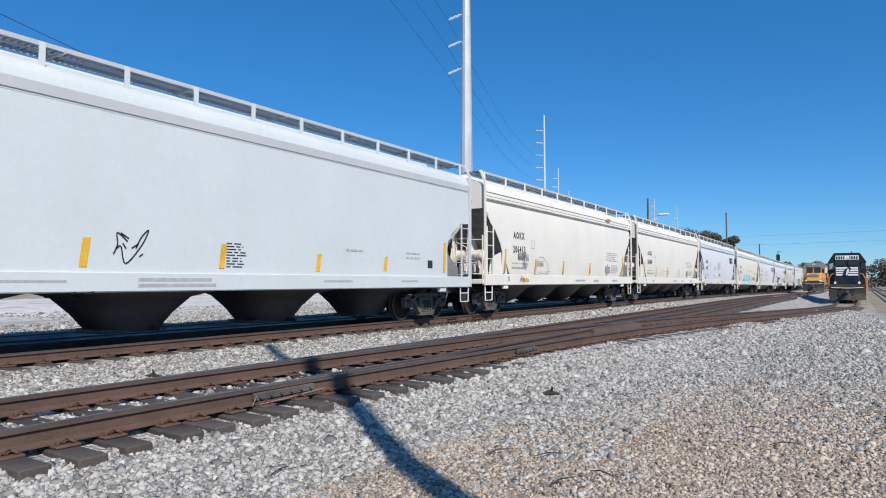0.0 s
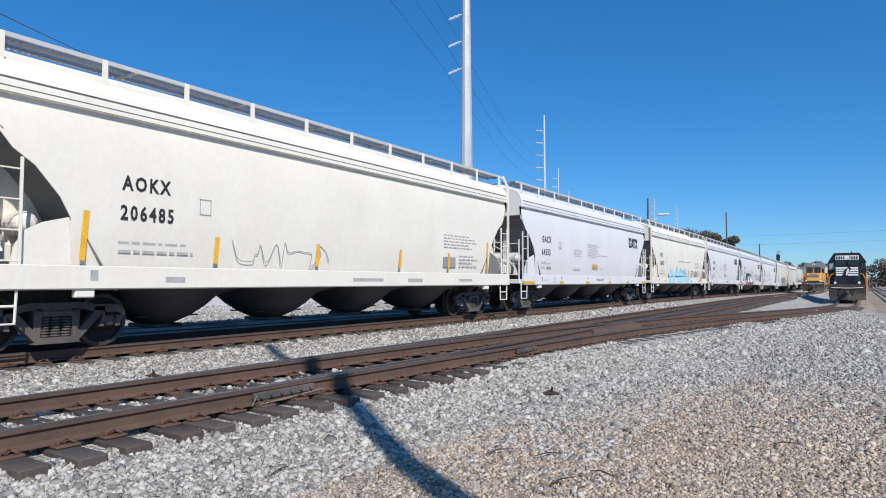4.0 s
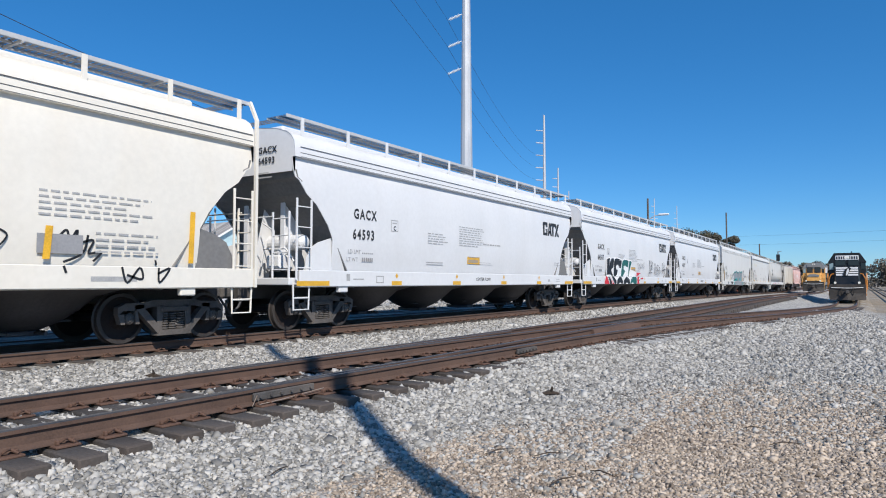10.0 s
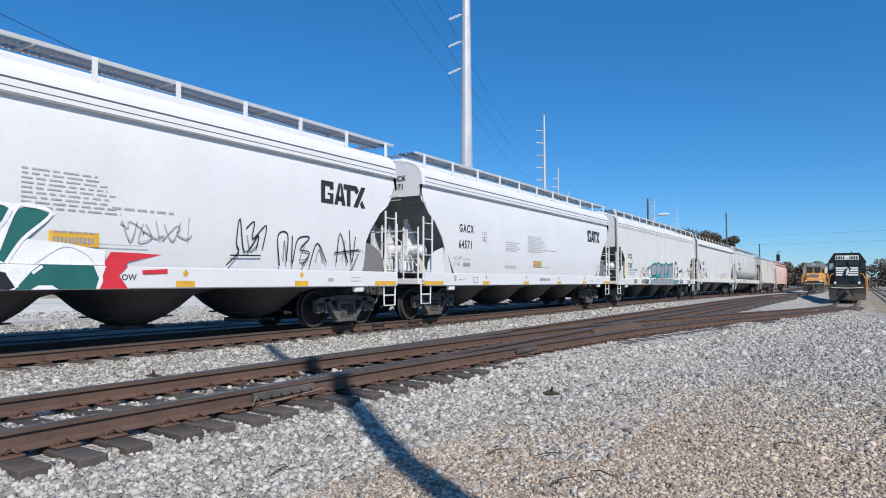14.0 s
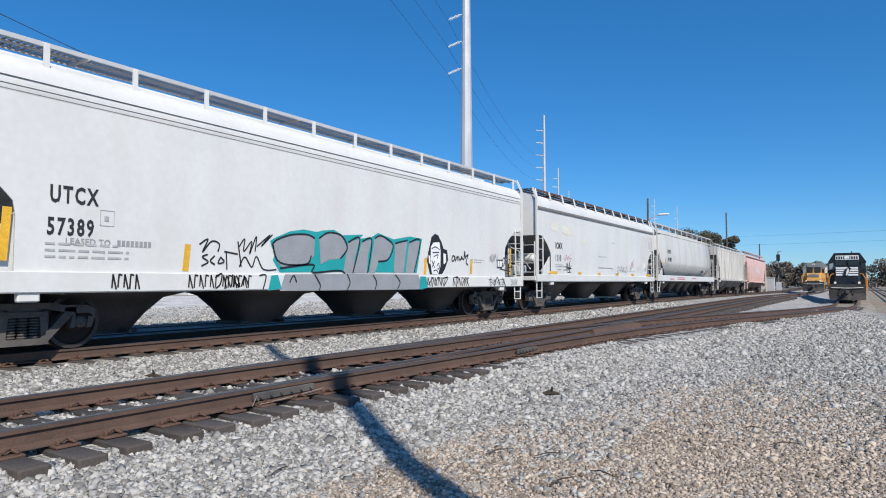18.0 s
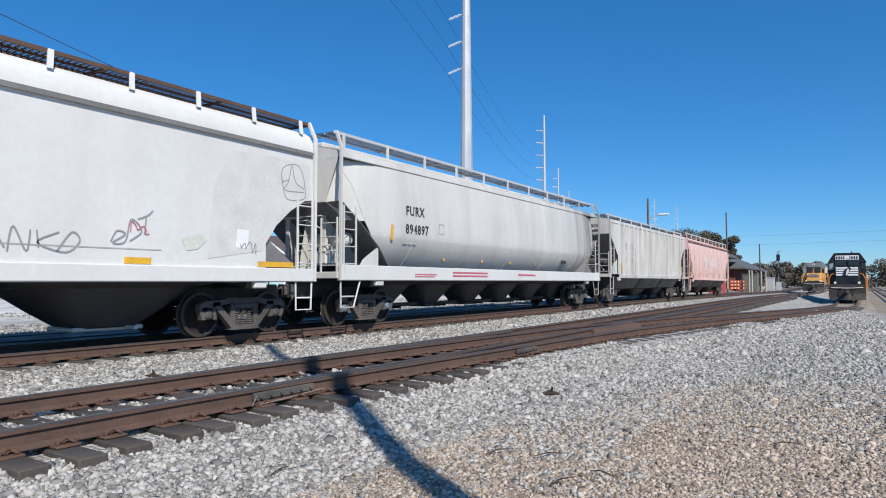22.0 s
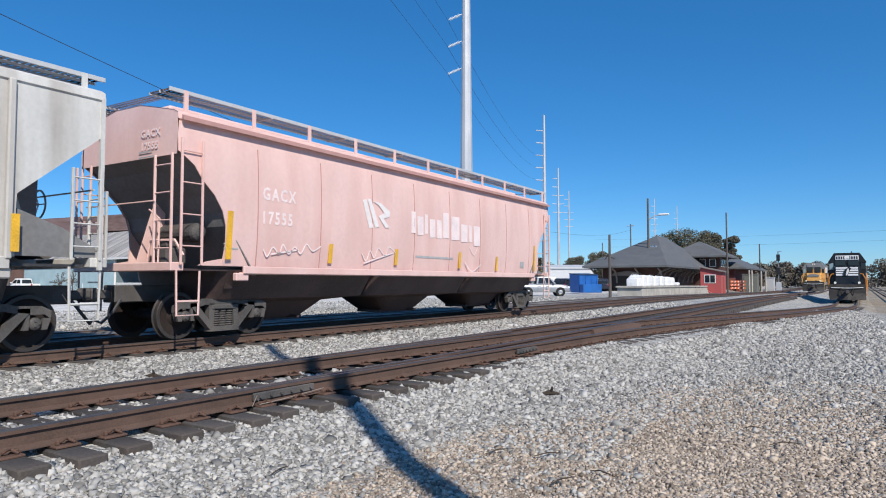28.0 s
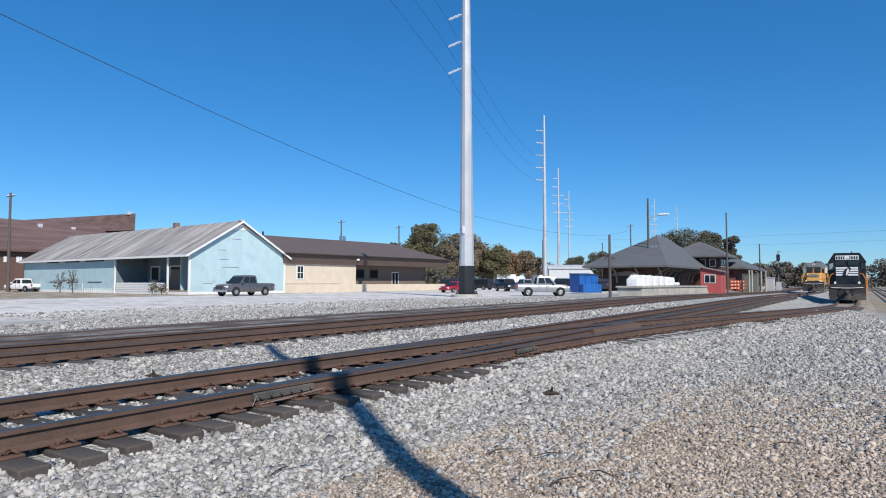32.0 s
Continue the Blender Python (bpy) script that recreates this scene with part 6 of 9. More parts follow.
for i in range(5):
    part("wall_patch", Geo().box(-5.0, 63 + i * 5.6, -0.25, -4.99, 66 + i * 5.6 + (i % 2), 0.3), M["concrete"], b)
part("platform_wall", Geo().hexa([(-7.3, 61.5, -0.6), (-5.0, 61.5, -0.6), (-5.0, 92, -0.8), (-7.3, 92, -0.8), (-7.3, 61.5, 0.55), (-5.0, 61.5, 0.55), (-5.0, 92, 0.42), (-7.3, 92, 0.42)]), M["concrete"], b)
part("platform_edge", Geo().hexa([(-7.4, 61.3, 0.55), (-4.9, 61.3, 0.55), (-4.9, 92.2, 0.42), (-7.4, 92.2, 0.42), (-7.4, 61.3, 0.70), (-4.9, 61.3, 0.70), (-4.9, 92.2, 0.57), (-7.4, 92.2, 0.57)]), M["concrete"], b)
for i in range(3):
    part("step", Geo().box(-6.2, 92.2 + i * 0.35, -0.8, -5.0, 92.55 + i * 0.35, 0.3 - i * 0.3), M["concrete"], b)
rnd = random.Random(3)
for px_, py_, w_, h_ in ((-6.1, 62.8, 1.1, 0.75), (-6.1, 64.2, 1.4, 1.05), (-6.2, 66.0, 1.5, 1.05), (-6.1, 68.2, 1.4, 0.98), (-6.2, 71.0, 1.5, 1.0), (-6.1, 73.2, 1.5, 0.95), (-6.2, 75.6, 1.4, 0.9), (-6.1, 78.2, 1.3, 0.35)):
    q = group_of("bulk_bag", pose(px_, py_, 0.66, 0, 0, rnd.uniform(-6, 6)), "white woven bulk bag on the loading platform", "bag", "bulk bags on the platform")
    g = Geo()
    prof = [(0, 0.46), (0.06, 0.5), (h_ * 0.5, 0.52), (h_ * 0.9, 0.5), (h_, 0.42), (h_ + 0.02, 0.2)]
    g.loft([[(r * w_ * c, r * w_ * s, z) for c, s in ((-1, -0.85), (-0.85, -1), (0.85, -1), (1, -0.85), (1, 0.85), (0.85, 1), (-0.85, 1), (-1, 0.85))] for z, r in prof], closed=True, caps=True)
    part("sack", g, M["tarp_white"], q)
    part("lifting_loop", Geo().tube([(-0.4 * w_, -0.4 * w_, h_), (-0.3 * w_, -0.35 * w_, h_ + 0.15), (-0.1, -0.3 * w_, h_)], 0.025, 4), M["tarp_white"], q)
b = group_of("dumpster", pose(-12.4, 66.4, LOT, 0, 0, 52), "blue steel dumpster standing in the gravel lot", "dumpster")
part("bin", Geo().hexa([(-1.1, -0.9, 0.15), (1.1, -0.9, 0.15), (1.1, 0.9, 0.15), (-1.1, 0.9, 0.15), (-1.1, -1.0, 1.95), (1.1, -1.0, 1.95), (1.1, 1.0, 2.1), (-1.1, 1.0, 2.1)]), M["dumpster_blue"], b)
for i in range(4):
    part("rib", Geo().cbox(-1.05 + i * 0.66, -1.03, 0.15, -0.97 + i * 0.66, -0.9, 1.9, 0.02), M["dumpster_blue"], b)
part("lid", Geo().hexa([(-1.15, -1.05, 1.95), (1.15, -1.05, 1.95), (1.15, 1.05, 2.1), (-1.15, 1.05, 2.1), (-1.15, -1.05, 2.02), (1.15, -1.05, 2.02), (1.15, 1.05, 2.17), (-1.15, 1.05, 2.17)]), M["car_dark"], b)
part("lower_box", Geo().cbox(-1.1, -1.7, 0.15, 1.1, -1.0, 1.0, 0.04), M["dumpster_blue"], b)
b = group_of("metal_shed", pose(-55.4, 158.4, LOT, 0, 0, 34), "low pale metal shed far behind the lot", "shed")
part("wall", Geo().box(0, 0, 0, 11.6, 9, 4.6), M["shed_metal"], b)
part("roof", Geo().prism([(-0.4, 4.6), (9.4, 4.6), (9.4, 4.9), (4.5, 5.7), (-0.4, 4.9)], 0, -0.4, 12), M["shed_metal"], b)
part("door", Geo().box(7.5, -0.05, 0, 10.5, 0, 3.4), M["interior_dark"], b)


# ---- trackside things ----
def cabinet(x, y, z, w, d, h, material, label, name="relay_cabinet"):
    c = group_of(name, pose(x, y, z), label, "cabinet")
    part("body", Geo().cbox(-w / 2, -d / 2, 0, w / 2, d / 2, h, 0.04), material, c)
    part("lid", Geo().cbox(-w / 2 - 0.08, -d / 2 - 0.08, h, w / 2 + 0.08, d / 2 + 0.08, h + 0.12, 0.03), material, c)
    part("door", Geo().cbox(-w * 0.4, -d / 2 - 0.04, h * 0.1, w * 0.4, -d / 2, h * 0.9, 0.01), material, c)
    return c


M["grey_green"] = mat("grey_green_paint", (0.17, 0.18, 0.16), 0.6, 0, 0.1)
cabinet(-3.9, 125, -0.75, 2.4, 2.0, 3.0, M["grey_green"], "grey-green trackside equipment cabinet")
cabinet(-3.0, 146, -0.8, 1.6, 1.2, 2.6, M["shed_metal"], "pale metal trackside cabinet")
for i, (x, y) in enumerate(((-3.6, 121), (-3.3, 122), (-2.9, 131), (-2.5, 134))):
    thing("marker_post", Geo().tube([(x, y, -0.8), (x, y, 3.0)], 0.14, 8), M["concrete"], "pale grey trackside post", "post")
for i in range(3):
    q = group_of("traffic_barrier", pose(-5.9 + i * 0.6, 122 + i * 1.4, -0.75, 0, 0, 8 - i * 9), "orange and white plank traffic barrier", "barrier", "traffic barriers")
    for s in (-1, 1):
        part("upright", Geo().cbox(s * 0.55 - 0.05, -0.05, 0, s * 0.55 + 0.05, 0.05, 2.1, 0.01), M["orange_net"], q)
        part("foot", Geo().cbox(s * 0.55 - 0.06, -0.5, 0, s * 0.55 + 0.06, 0.5, 0.1, 0.01), M["orange_net"], q)
    for z in (0.6, 1.15, 1.7):
        pl = part("plank", Geo().cbox(-0.8, -0.09, z, 0.8, -0.05, z + 0.3, 0.01), M["orange_net"], q)
        for k in range(3):
            part("white_stripe", Geo().prism([(-0.65 + k * 0.5, z + 0.02), (-0.5 + k * 0.5, z + 0.02), (-0.38 + k * 0.5, z + 0.28), (-0.53 + k * 0.5, z + 0.28)], 1, -0.095, -0.09), M["chalkwhite"], pl)
for (x, y, h) in ((0.0 - 2.6, 158, 8.4), (9.0, 190, 8.0)):
    q = group_of("signal_mast", pose(x, y, -0.8), "dark railway signal mast with round hooded heads", "signal")
    part("mast", Geo().tube([(0, 0, 0), (0, 0, h)], 0.11, 8), M["loco_grey"], q)
    for z in (h - 1.4, h - 4.2):
        part("signal_head", Geo().cbox(-0.35, -0.3, z - 0.7, 0.35, 0.0, z + 0.7, 0.05), M["black_base"], q)
    part("signal_arm", Geo().tube([(0, 0, h - 0.2), (0.7, 0, h)], 0.05, 5), M["loco_grey"], q)
    part("relay_box", Geo().cbox(-0.5, -0.5, 0, 0.5, 0.3, 1.8, 0.05), M["shed_metal"], q)
q = group_of("yellow_sign", pose(-44.0, 130, LOT), "yellow diamond road sign on a post", "sign")
part("post", Geo().tube([(0, 0, 0), (0, 0, 3.0)], 0.05, 6), M["steel_pole"], q)
part("plate", Geo().prism([(0, 1.7), (0.75, 2.45), (0, 3.2), (-0.75, 2.45)], 1, -0.08, -0.04), M["yellow"], q)


# ---- vehicles ----
def wheel(parent, x, y, r, w=0.22):
    t = part("wheel", Geo().lathe([(-w / 2, r * 0.55), (-w / 2, r * 0.92), (-w / 2 + 0.04, r), (w / 2 - 0.04, r), (w / 2, r * 0.92), (w / 2, r * 0.55)], (x, y, r), 1, 18), M["tyre"], parent)
    g = Geo()
    for s in (-1, 1):
        g.lathe([(s * w * 0.42, r * 0.58), (s * w * 0.36, r * 0.5), (s * w * 0.46, r * 0.2), (s * w * 0.46, 0.0)], (x, y, r), 1, 14)
    part("rim", g, M["rim"], t)


def ring(x, half, z0, z1, tuck=0.06, r=0.12):
    """One closed cross-section of a car body."""
    zm = z0 + (z1 - z0) * 0.55
    side = [(half - 0.08, z0), (half - 0.01, z0 + r), (half, zm), (half - tuck * 0.6, z1 - r), (half - tuck - r * 0.7, z1)]
    return [(x, -y, z) for y, z in side] + [(x, y, z) for y, z in side[::-1]]


def vehicle(name, m, label, paint, kind="pickup", length=5.5, height=1.85, width=1.9, doors=2):
    """Local x points forward; body and cabin are lofted shells with glass, lamps, wheels."""
    v = group_of(name, m, label, "truck" if kind == "pickup" else "car", "vehicles in the lot")
    l, h, w = length / 2, height, width / 2
    belt, floor = h * 0.60, h * 0.19
    hood = h * 0.575
    if kind == "pickup":
        rear, roof0, roof1, base = -0.27 * l, -0.22 * l, 0.20 * l, 0.47 * l
        tail = belt
    elif kind == "suv":
        rear, roof0, roof1, base = -0.97 * l, -0.86 * l, 0.22 * l, 0.50 * l
        tail = belt
    else:
        rear, roof0, roof1, base = -0.74 * l, -0.42 * l, 0.12 * l, 0.48 * l
        tail = belt * 0.97
    st = [(-l, w - 0.10, floor + 0.14, tail - 0.05), (-l + 0.07, w - 0.02, floor + 0.08, tail), (rear, w, floor, belt), (roof1, w, floor, belt), (base, w, floor, belt - 0.01), (l * 0.75, w, floor, hood - 0.02), (l * 0.90, w - 0.03, floor + 0.03, hood - 0.08), (l * 0.975, w - 0.10, floor + 0.08, hood - 0.18), (l, w - 0.20, floor + 0.14, hood - 0.28)]
    part("body", Geo().loft([ring(x, a, b, c) for x, a, b, c in st], closed=True, caps=True), paint, v, smooth=True)
    top = w * 0.80
    cab = Geo().loft([[(rear, -w * 0.93, belt - 0.03), (rear, w * 0.93, belt - 0.03), (base, w * 0.93, belt - 0.03), (base, -w * 0.93, belt - 0.03)],
                      [(rear + (roof0 - rear) * 0.85, -top - 0.05, h - 0.13), (rear + (roof0 - rear) * 0.85, top + 0.05, h - 0.13), (roof1 + 0.14, top + 0.03, h - 0.13), (roof1 + 0.14, -top - 0.03, h - 0.13)],
                      [(roof0 + 0.05, -top, h - 0.03), (roof0 + 0.05, top, h - 0.03), (roof1, top, h - 0.03), (roof1, -top, h - 0.03)],
                      [(roof0 + 0.25, -top + 0.2, h), (roof0 + 0.25, top - 0.2, h), (roof1 - 0.2, top - 0.2, h), (roof1 - 0.2, -top + 0.2, h)]], closed=True, caps=True)
    part("cabin", cab, paint, v)

    def lean(x, z):
        return w * 0.93 + (top + 0.05 - w * 0.93) * (z - belt + 0.03) / (h - 0.10 - belt) + 0.006
    for s in (-1, 1):
        zb, zt = belt + 0.04, h - 0.17
        x0, x1 = rear + (0.12 if kind != "car" else 0.35), base - 0.16
        t0, t1 = roof0 + 0.08, roof1 + 0.10
        for i in range(doors):
            u0, u1 = i / doors, (i + 1) / doors
            q = [(x0 + (x1 - x0) * u0 + 0.04, zb), (x0 + (x1 - x0) * u1 - 0.04, zb), (t0 + (t1 - t0) * u1 - 0.04, zt), (t0 + (t1 - t0) * u0 + 0.04, zt)]
            part("side_window", Geo().add([(x, s * lean(x, z), z) for x, z in q], [(0, 1, 2, 3)]), M["window_dark"], v, flip=False)
            xs = x0 + (x1 - x0) * u0
            part("door_seam", Geo().box(xs, s * w - 0.004, floor + 0.12, xs + 0.02, s * w + 0.004, belt - 0.08), M["interior_dark"], v)
            part("door_handle", Geo().cbox(xs + 0.08, s * w - 0.01, belt - 0.2, xs + 0.26, s * w + 0.03, belt - 0.15, 0.008), paint, v)
        part("head_lamp", Geo().cbox(l * 0.91, s * (w - 0.24) - 0.17, hood - 0.34, l * 0.99, s * (w - 0.24) + 0.17, hood - 0.16, 0.04), M["lamp_glass"], v)
        part("tail_lamp", Geo().cbox(-l - 0.015, s * w * 0.88 - 0.1, belt * 0.68, -l + 0.08, s * w * 0.88 + 0.1, belt * 0.95, 0.02), M["car_red"], v)
        part("mirror", Geo().cbox(base - 0.28, s * (w + 0.1) - 0.09, belt + 0.03, base - 0.12, s * (w + 0.1) + 0.09, belt + 0.2, 0.03), paint, v)
        for x in (l * 0.63, -l * 0.58):
            part("wheel_arch", Geo().lathe([(-0.02, 0), (-0.02, h * 0.235), (0.015, h * 0.235), (0.015, 0)], (x, s * (w - 0.012), h * 0.215), 1, 20), M["tyre"], v)
            wheel(v, x, s * (w - 0.07), h * 0.205)
    part("windscreen", Geo().add([(base - 0.02, -w * 0.84, belt + 0.05), (base - 0.02, w * 0.84, belt + 0.05), (roof1 + 0.17, top - 0.04, h - 0.14), (roof1 + 0.17, -top + 0.04, h - 0.14)], [(0, 1, 2, 3)]), M["window_dark"], v)
    part("rear_window", Geo().add([(rear - 0.012, -w * 0.8, belt + 0.06), (rear - 0.012, w * 0.8, belt + 0.06), (roof0 - 0.03, top - 0.08, h - 0.18), (roof0 - 0.03, -top + 0.08, h - 0.18)], [(0, 1, 2, 3)]), M["window_dark"], v)
    part("bumper", Geo().cbox(l - 0.14, -w + 0.06, floor + 0.02, l + 0.06, w - 0.06, floor + 0.24, 0.06), M["chrome"] if kind == "pickup" else paint, v)
    part("grille", Geo().cbox(l - 0.06, -w * 0.5, hood - 0.44, l + 0.015, w * 0.5, hood - 0.2, 0.03), M["interior_dark"], v)
    if kind == "pickup":
        part("cargo_bed", Geo().box(-l + 0.16, -w + 0.2, belt - 0.03, rear - 0.05, w - 0.2, belt + 0.012), M["interior_dark"], v)
        part("rear_bumper", Geo().cbox(-l - 0.12, -w + 0.05, floor + 0.12, -l + 0.05, w - 0.05, floor + 0.3, 0.05), M["chrome"], v)
    return v


DRIVERS = {}
DRIVERS["truck"] = vehicle("pickup_truck", pose(-35.9, 41.9, LOT, 0, 0, -90), "dark grey extended-cab pickup truck driving past the beige building", M["gunmetal"], "pickup", 5.6, 1.88, 1.95)
vehicle("pickup_truck", pose(-12.3, 55.5, LOT, 0, 0, 32), "silver crew-cab pickup truck parked in the gravel lot", M["silver"], "pickup", 4.75, 1.78, 1.8)
DRIVERS["red"] = vehicle("red_car", pose(-28.8, 67.9, LOT, 0, 0, -105), "red hatchback driving through the gravel lot", M["car_red"], "car", 4.3, 1.35, 1.75)
DRIVERS["suv"] = vehicle("dark_car", pose(-27.7, 79.2, LOT, 0, 0, -39), "dark blue sport utility vehicle rolling through the gravel lot", M["car_dark"], "suv", 4.5, 1.65, 1.8)
for i, (x, y, k, c, lab) in enumerate(((-40.0, 86.0, "suv", "car_dark", "dark sport utility vehicle parked in the lot"),
                                       (-19.6, 80.0, "suv", "car_dark", "dark van parked behind the silver truck"), (-31.0, 92.0, "pickup", "silver", "pale pickup parked far in the lot"),
                                       (-19.5, 90.0, "car", "car_white", "white car parked behind the dumpster"), (-17.0, 86.0, "suv", "car_dark", "dark car parked behind the dumpster"),
                                       (-39.0, 92.0, "suv", "car_dark", "dark car parked beside the beige building"), (-22.0, 100.0, "car", "car_white", "white car parked far in the lot"),
                                       (-28.0, 104.0, "pickup", "car_dark", "dark pickup parked far in the lot"), (-79.5, 43.6, "pickup", "car_white", "white pickup parked beside the warehouse"),
                                       (-35.0, 110.0, "car", "silver", "pale car parked far in the lot"))):
    vehicle("parked_car", pose(x, y, LOT, 0, 0, 20 + (i * 67) % 180), lab, M[c], k, 4.6, 1.7, 1.8)
for x, y, ln in ((-46.6, 118.0, 5.6), (-45.5, 132.0, 5.2)):
    q = group_of("box_truck", pose(x, y, LOT, 0, 0, 40), "white box truck parked far in the lot", "truck")
    part("cargo_box", Geo().cbox(-ln / 2, -1.1, 0.8, ln / 2 - 1.8, 1.1, 2.7, 0.05), M["car_white"], q)
    part("cab", Geo().cbox(ln / 2 - 1.8, -1.1, 0.5, ln / 2, 1.1, 2.3, 0.2), M["car_white"], q)
    part("windscreen", Geo().box(ln / 2, -0.9, 1.4, ln / 2 + 0.02, 0.9, 2.1), M["window_dark"], q)
    for xx in (-ln * 0.3, ln * 0.35):
        for s in (-1, 1):
            wheel(q, xx, s * 1.0, 0.45)


# ---- locomotives ----
def loco(name, m, label, paint, trim, roof, style):
    """Front at y = 0, facing -y; the long hood runs along +y."""
    v = group_of(name, m, label, "locomotive")
    part("frame", Geo().cbox(-1.52, 0.5, 1.05, 1.52, 19.5, 1.55, 0.04), paint if style == "black" else M["loco_grey"], v)
    g = Geo().hexa([(-1.5, 0.35, 0.15), (1.5, 0.35, 0.15), (1.5, 0.9, 0.15), (-1.5, 0.9, 0.15), (-1.5, 0.25, 1.6), (1.5, 0.25, 1.6), (1.5, 0.9, 1.6), (-1.5, 0.9, 1.6)])
    part("pilot_plate", g, M["loco_dust"], v)
    part("snow_plough", Geo().add([(-1.45, 0.3, 0.12), (0, -0.15, 0.12), (1.45, 0.3, 0.12), (-1.45, 0.32, 0.75), (0, 0.18, 0.75), (1.45, 0.32, 0.75), (0, 0.6, 0.12), (0, 0.6, 0.75)], [(0, 1, 4, 3), (1, 2, 5, 4), (0, 6, 1), (1, 6, 2), (3, 4, 7), (4, 5, 7)]), M["loco_dust"], v)
    part("coupler", Geo().cbox(-0.15, -0.45, 0.72, 0.15, 0.3, 1.02, 0.05), M["truck_steel"], v)
    part("cut_lever", Geo().tube([(-1.3, 0.22, 1.30), (-0.3, 0.16, 1.25), (0.3, 0.16, 1.25), (1.3, 0.22, 1.30)], 0.03, 5), M["loco_white"], v)
    nz = 3.32 if style == "black" else 2.95
    wz = nz + 0.12
    g = Geo().hexa([(-0.95, 1.0, 1.55), (0.95, 1.0, 1.55), (1.15, 2.8, 1.55), (-1.15, 2.8, 1.55), (-0.9, 1.2, nz), (0.9, 1.2, nz), (1.15, 2.8, nz + 0.08), (-1.15, 2.8, nz + 0.08)])
    part("short_hood", g, paint, v)
    roof_z = 4.62
    g = Geo().prism([(-1.55, 1.55), (1.55, 1.55), (1.55, 3.75), (1.05, roof_z), (-1.05, roof_z), (-1.55, 3.75)], 1, 2.75, 5.2)
    cab = part("cab", g, paint, v)
    g = Geo().prism([(-1.60, 3.72), (1.60, 3.72), (1.60, 3.82), (1.08, roof_z + 0.06), (-1.08, roof_z + 0.06), (-1.60, 3.82)], 1, 2.68, 5.25)
    part("cab_roof", g, roof, v)
    for s in (-1, 1):
        part("windscreen", Geo().prism([(s * 0.12, wz), (s * 1.0, wz), (s * 0.98, 3.94), (s * 0.12, 3.94)], 1, 2.64, 2.67), M["window_dark"], cab)
        part("side_cab_window", Geo().prism([(s * 1.16, 3.05), (s * 1.5, 3.05), (s * 1.5, 3.62), (s * 1.16, 3.72)], 1, 2.70, 2.74), M["glass_pale"] if s < 0 else M["window_dark"], cab)
        part("hand_rail", Geo().tube([(s * 1.50, 0.45, 0.5), (s * 1.50, 0.45, 2.1), (s * 1.30, 0.45, 2.55), (s * 1.05, 0.5, 2.62)], 0.045, 5), trim, v)
        part("side_rail", Geo().tube([(s * 1.60, 0.6, 1.1), (s * 1.60, 0.6, 2.2), (s * 1.60, 0.9, 2.6), (s * 1.60, 2.6, 2.6)], 0.05, 5), trim, v)
        part("brake_hose", Geo().tube([(s * 0.5, 0.24, 1.35), (s * 0.52, 0.05, 0.9), (s * 0.45, 0.1, 0.55)], 0.04, 5), M["tyre"], v)
        for z in (0.42, 0.78, 1.14):
            part("step_tread", Geo().cbox(s * 1.35 - 0.2, 0.34, z, s * 1.35 + 0.2, 0.42, z + 0.05, 0.01), M["loco_white"] if style == "black" else M["loco_grey"], v)
        part("step_well", Geo().cbox(s * 1.35 - 0.18, 0.4, 0.35, s * 1.35 + 0.18, 0.75, 1.5, 0.03), M["loco_dust"], v)
        part("ditch_light", Geo().lathe([(0, 0.0), (0, 0.11), (0.12, 0.12)], (s * 0.98, 0.2, 1.75), 1, 12), M["headlight"], v)
        part("fuel_tank", Geo().cbox(s * 0.75 - 0.6, 7.5, 0.35, s * 0.75 + 0.6, 12, 1.05, 0.1), M["loco_black"], v)
        for y in (2.6, 4.4, 6.2, 14.0, 15.8, 17.6):
            part("wheel", Geo().lathe([(-0.07, 0.1), (-0.07, 0.5), (0.0, 0.51), (0.07, 0.5), (0.07, 0.1)], (s * 0.78, y, 0.5), 0, 18), M["wheel_face"], v)
        for y in (4.4, 15.8):
            part("side_frame", Geo().cbox(s * 1.1 - 0.08, y - 2.4, 0.45, s * 1.1 + 0.08, y + 2.4, 0.85, 0.06), M["loco_black"], v)
    part("number_board", Geo().cbox(-0.98, 2.60, 3.98, 0.98, 2.74, 4.42, 0.03), M["loco_white"] if style == "black" else M["loco_grey"], v, "lit number board")
    bars_ = Geo()
    if style == "black":
        for k in range(4):
            bars_.box(0.18 + k * 0.2, 2.585, 4.06, 0.30 + k * 0.2, 2.60, 4.34)
            bars_.box(-0.9 + k * 0.2, 2.585, 4.06, -0.78 + k * 0.2, 2.60, 4.34)
        part("number_bars", bars_, M["ink"], v)
        for z in (2.44, 2.66, 2.88, 3.10):
            part("nose_stripe", Geo().hexa([(-0.92, 1.0 + (z - 1.55) * 0.11 - 0.03, z), (0.92, 1.0 + (z - 1.55) * 0.11 - 0.03, z), (0.92, 1.3, z), (-0.92, 1.3, z), (-0.91, 1.0 + (z - 1.41) * 0.11 - 0.03, z + 0.14), (0.91, 1.0 + (z - 1.41) * 0.11 - 0.03, z + 0.14), (0.91, 1.3, z + 0.14), (-0.91, 1.3, z + 0.14)]), M["loco_white"], v)
        part("nose_emblem", Geo().prism([(-0.32, 2.42), (0.06, 2.42), (0.14, 2.75), (0.36, 3.12), (0.14, 3.28), (-0.12, 3.05), (-0.26, 2.75)], 1, 1.0, 1.06), M["loco_black"], v)
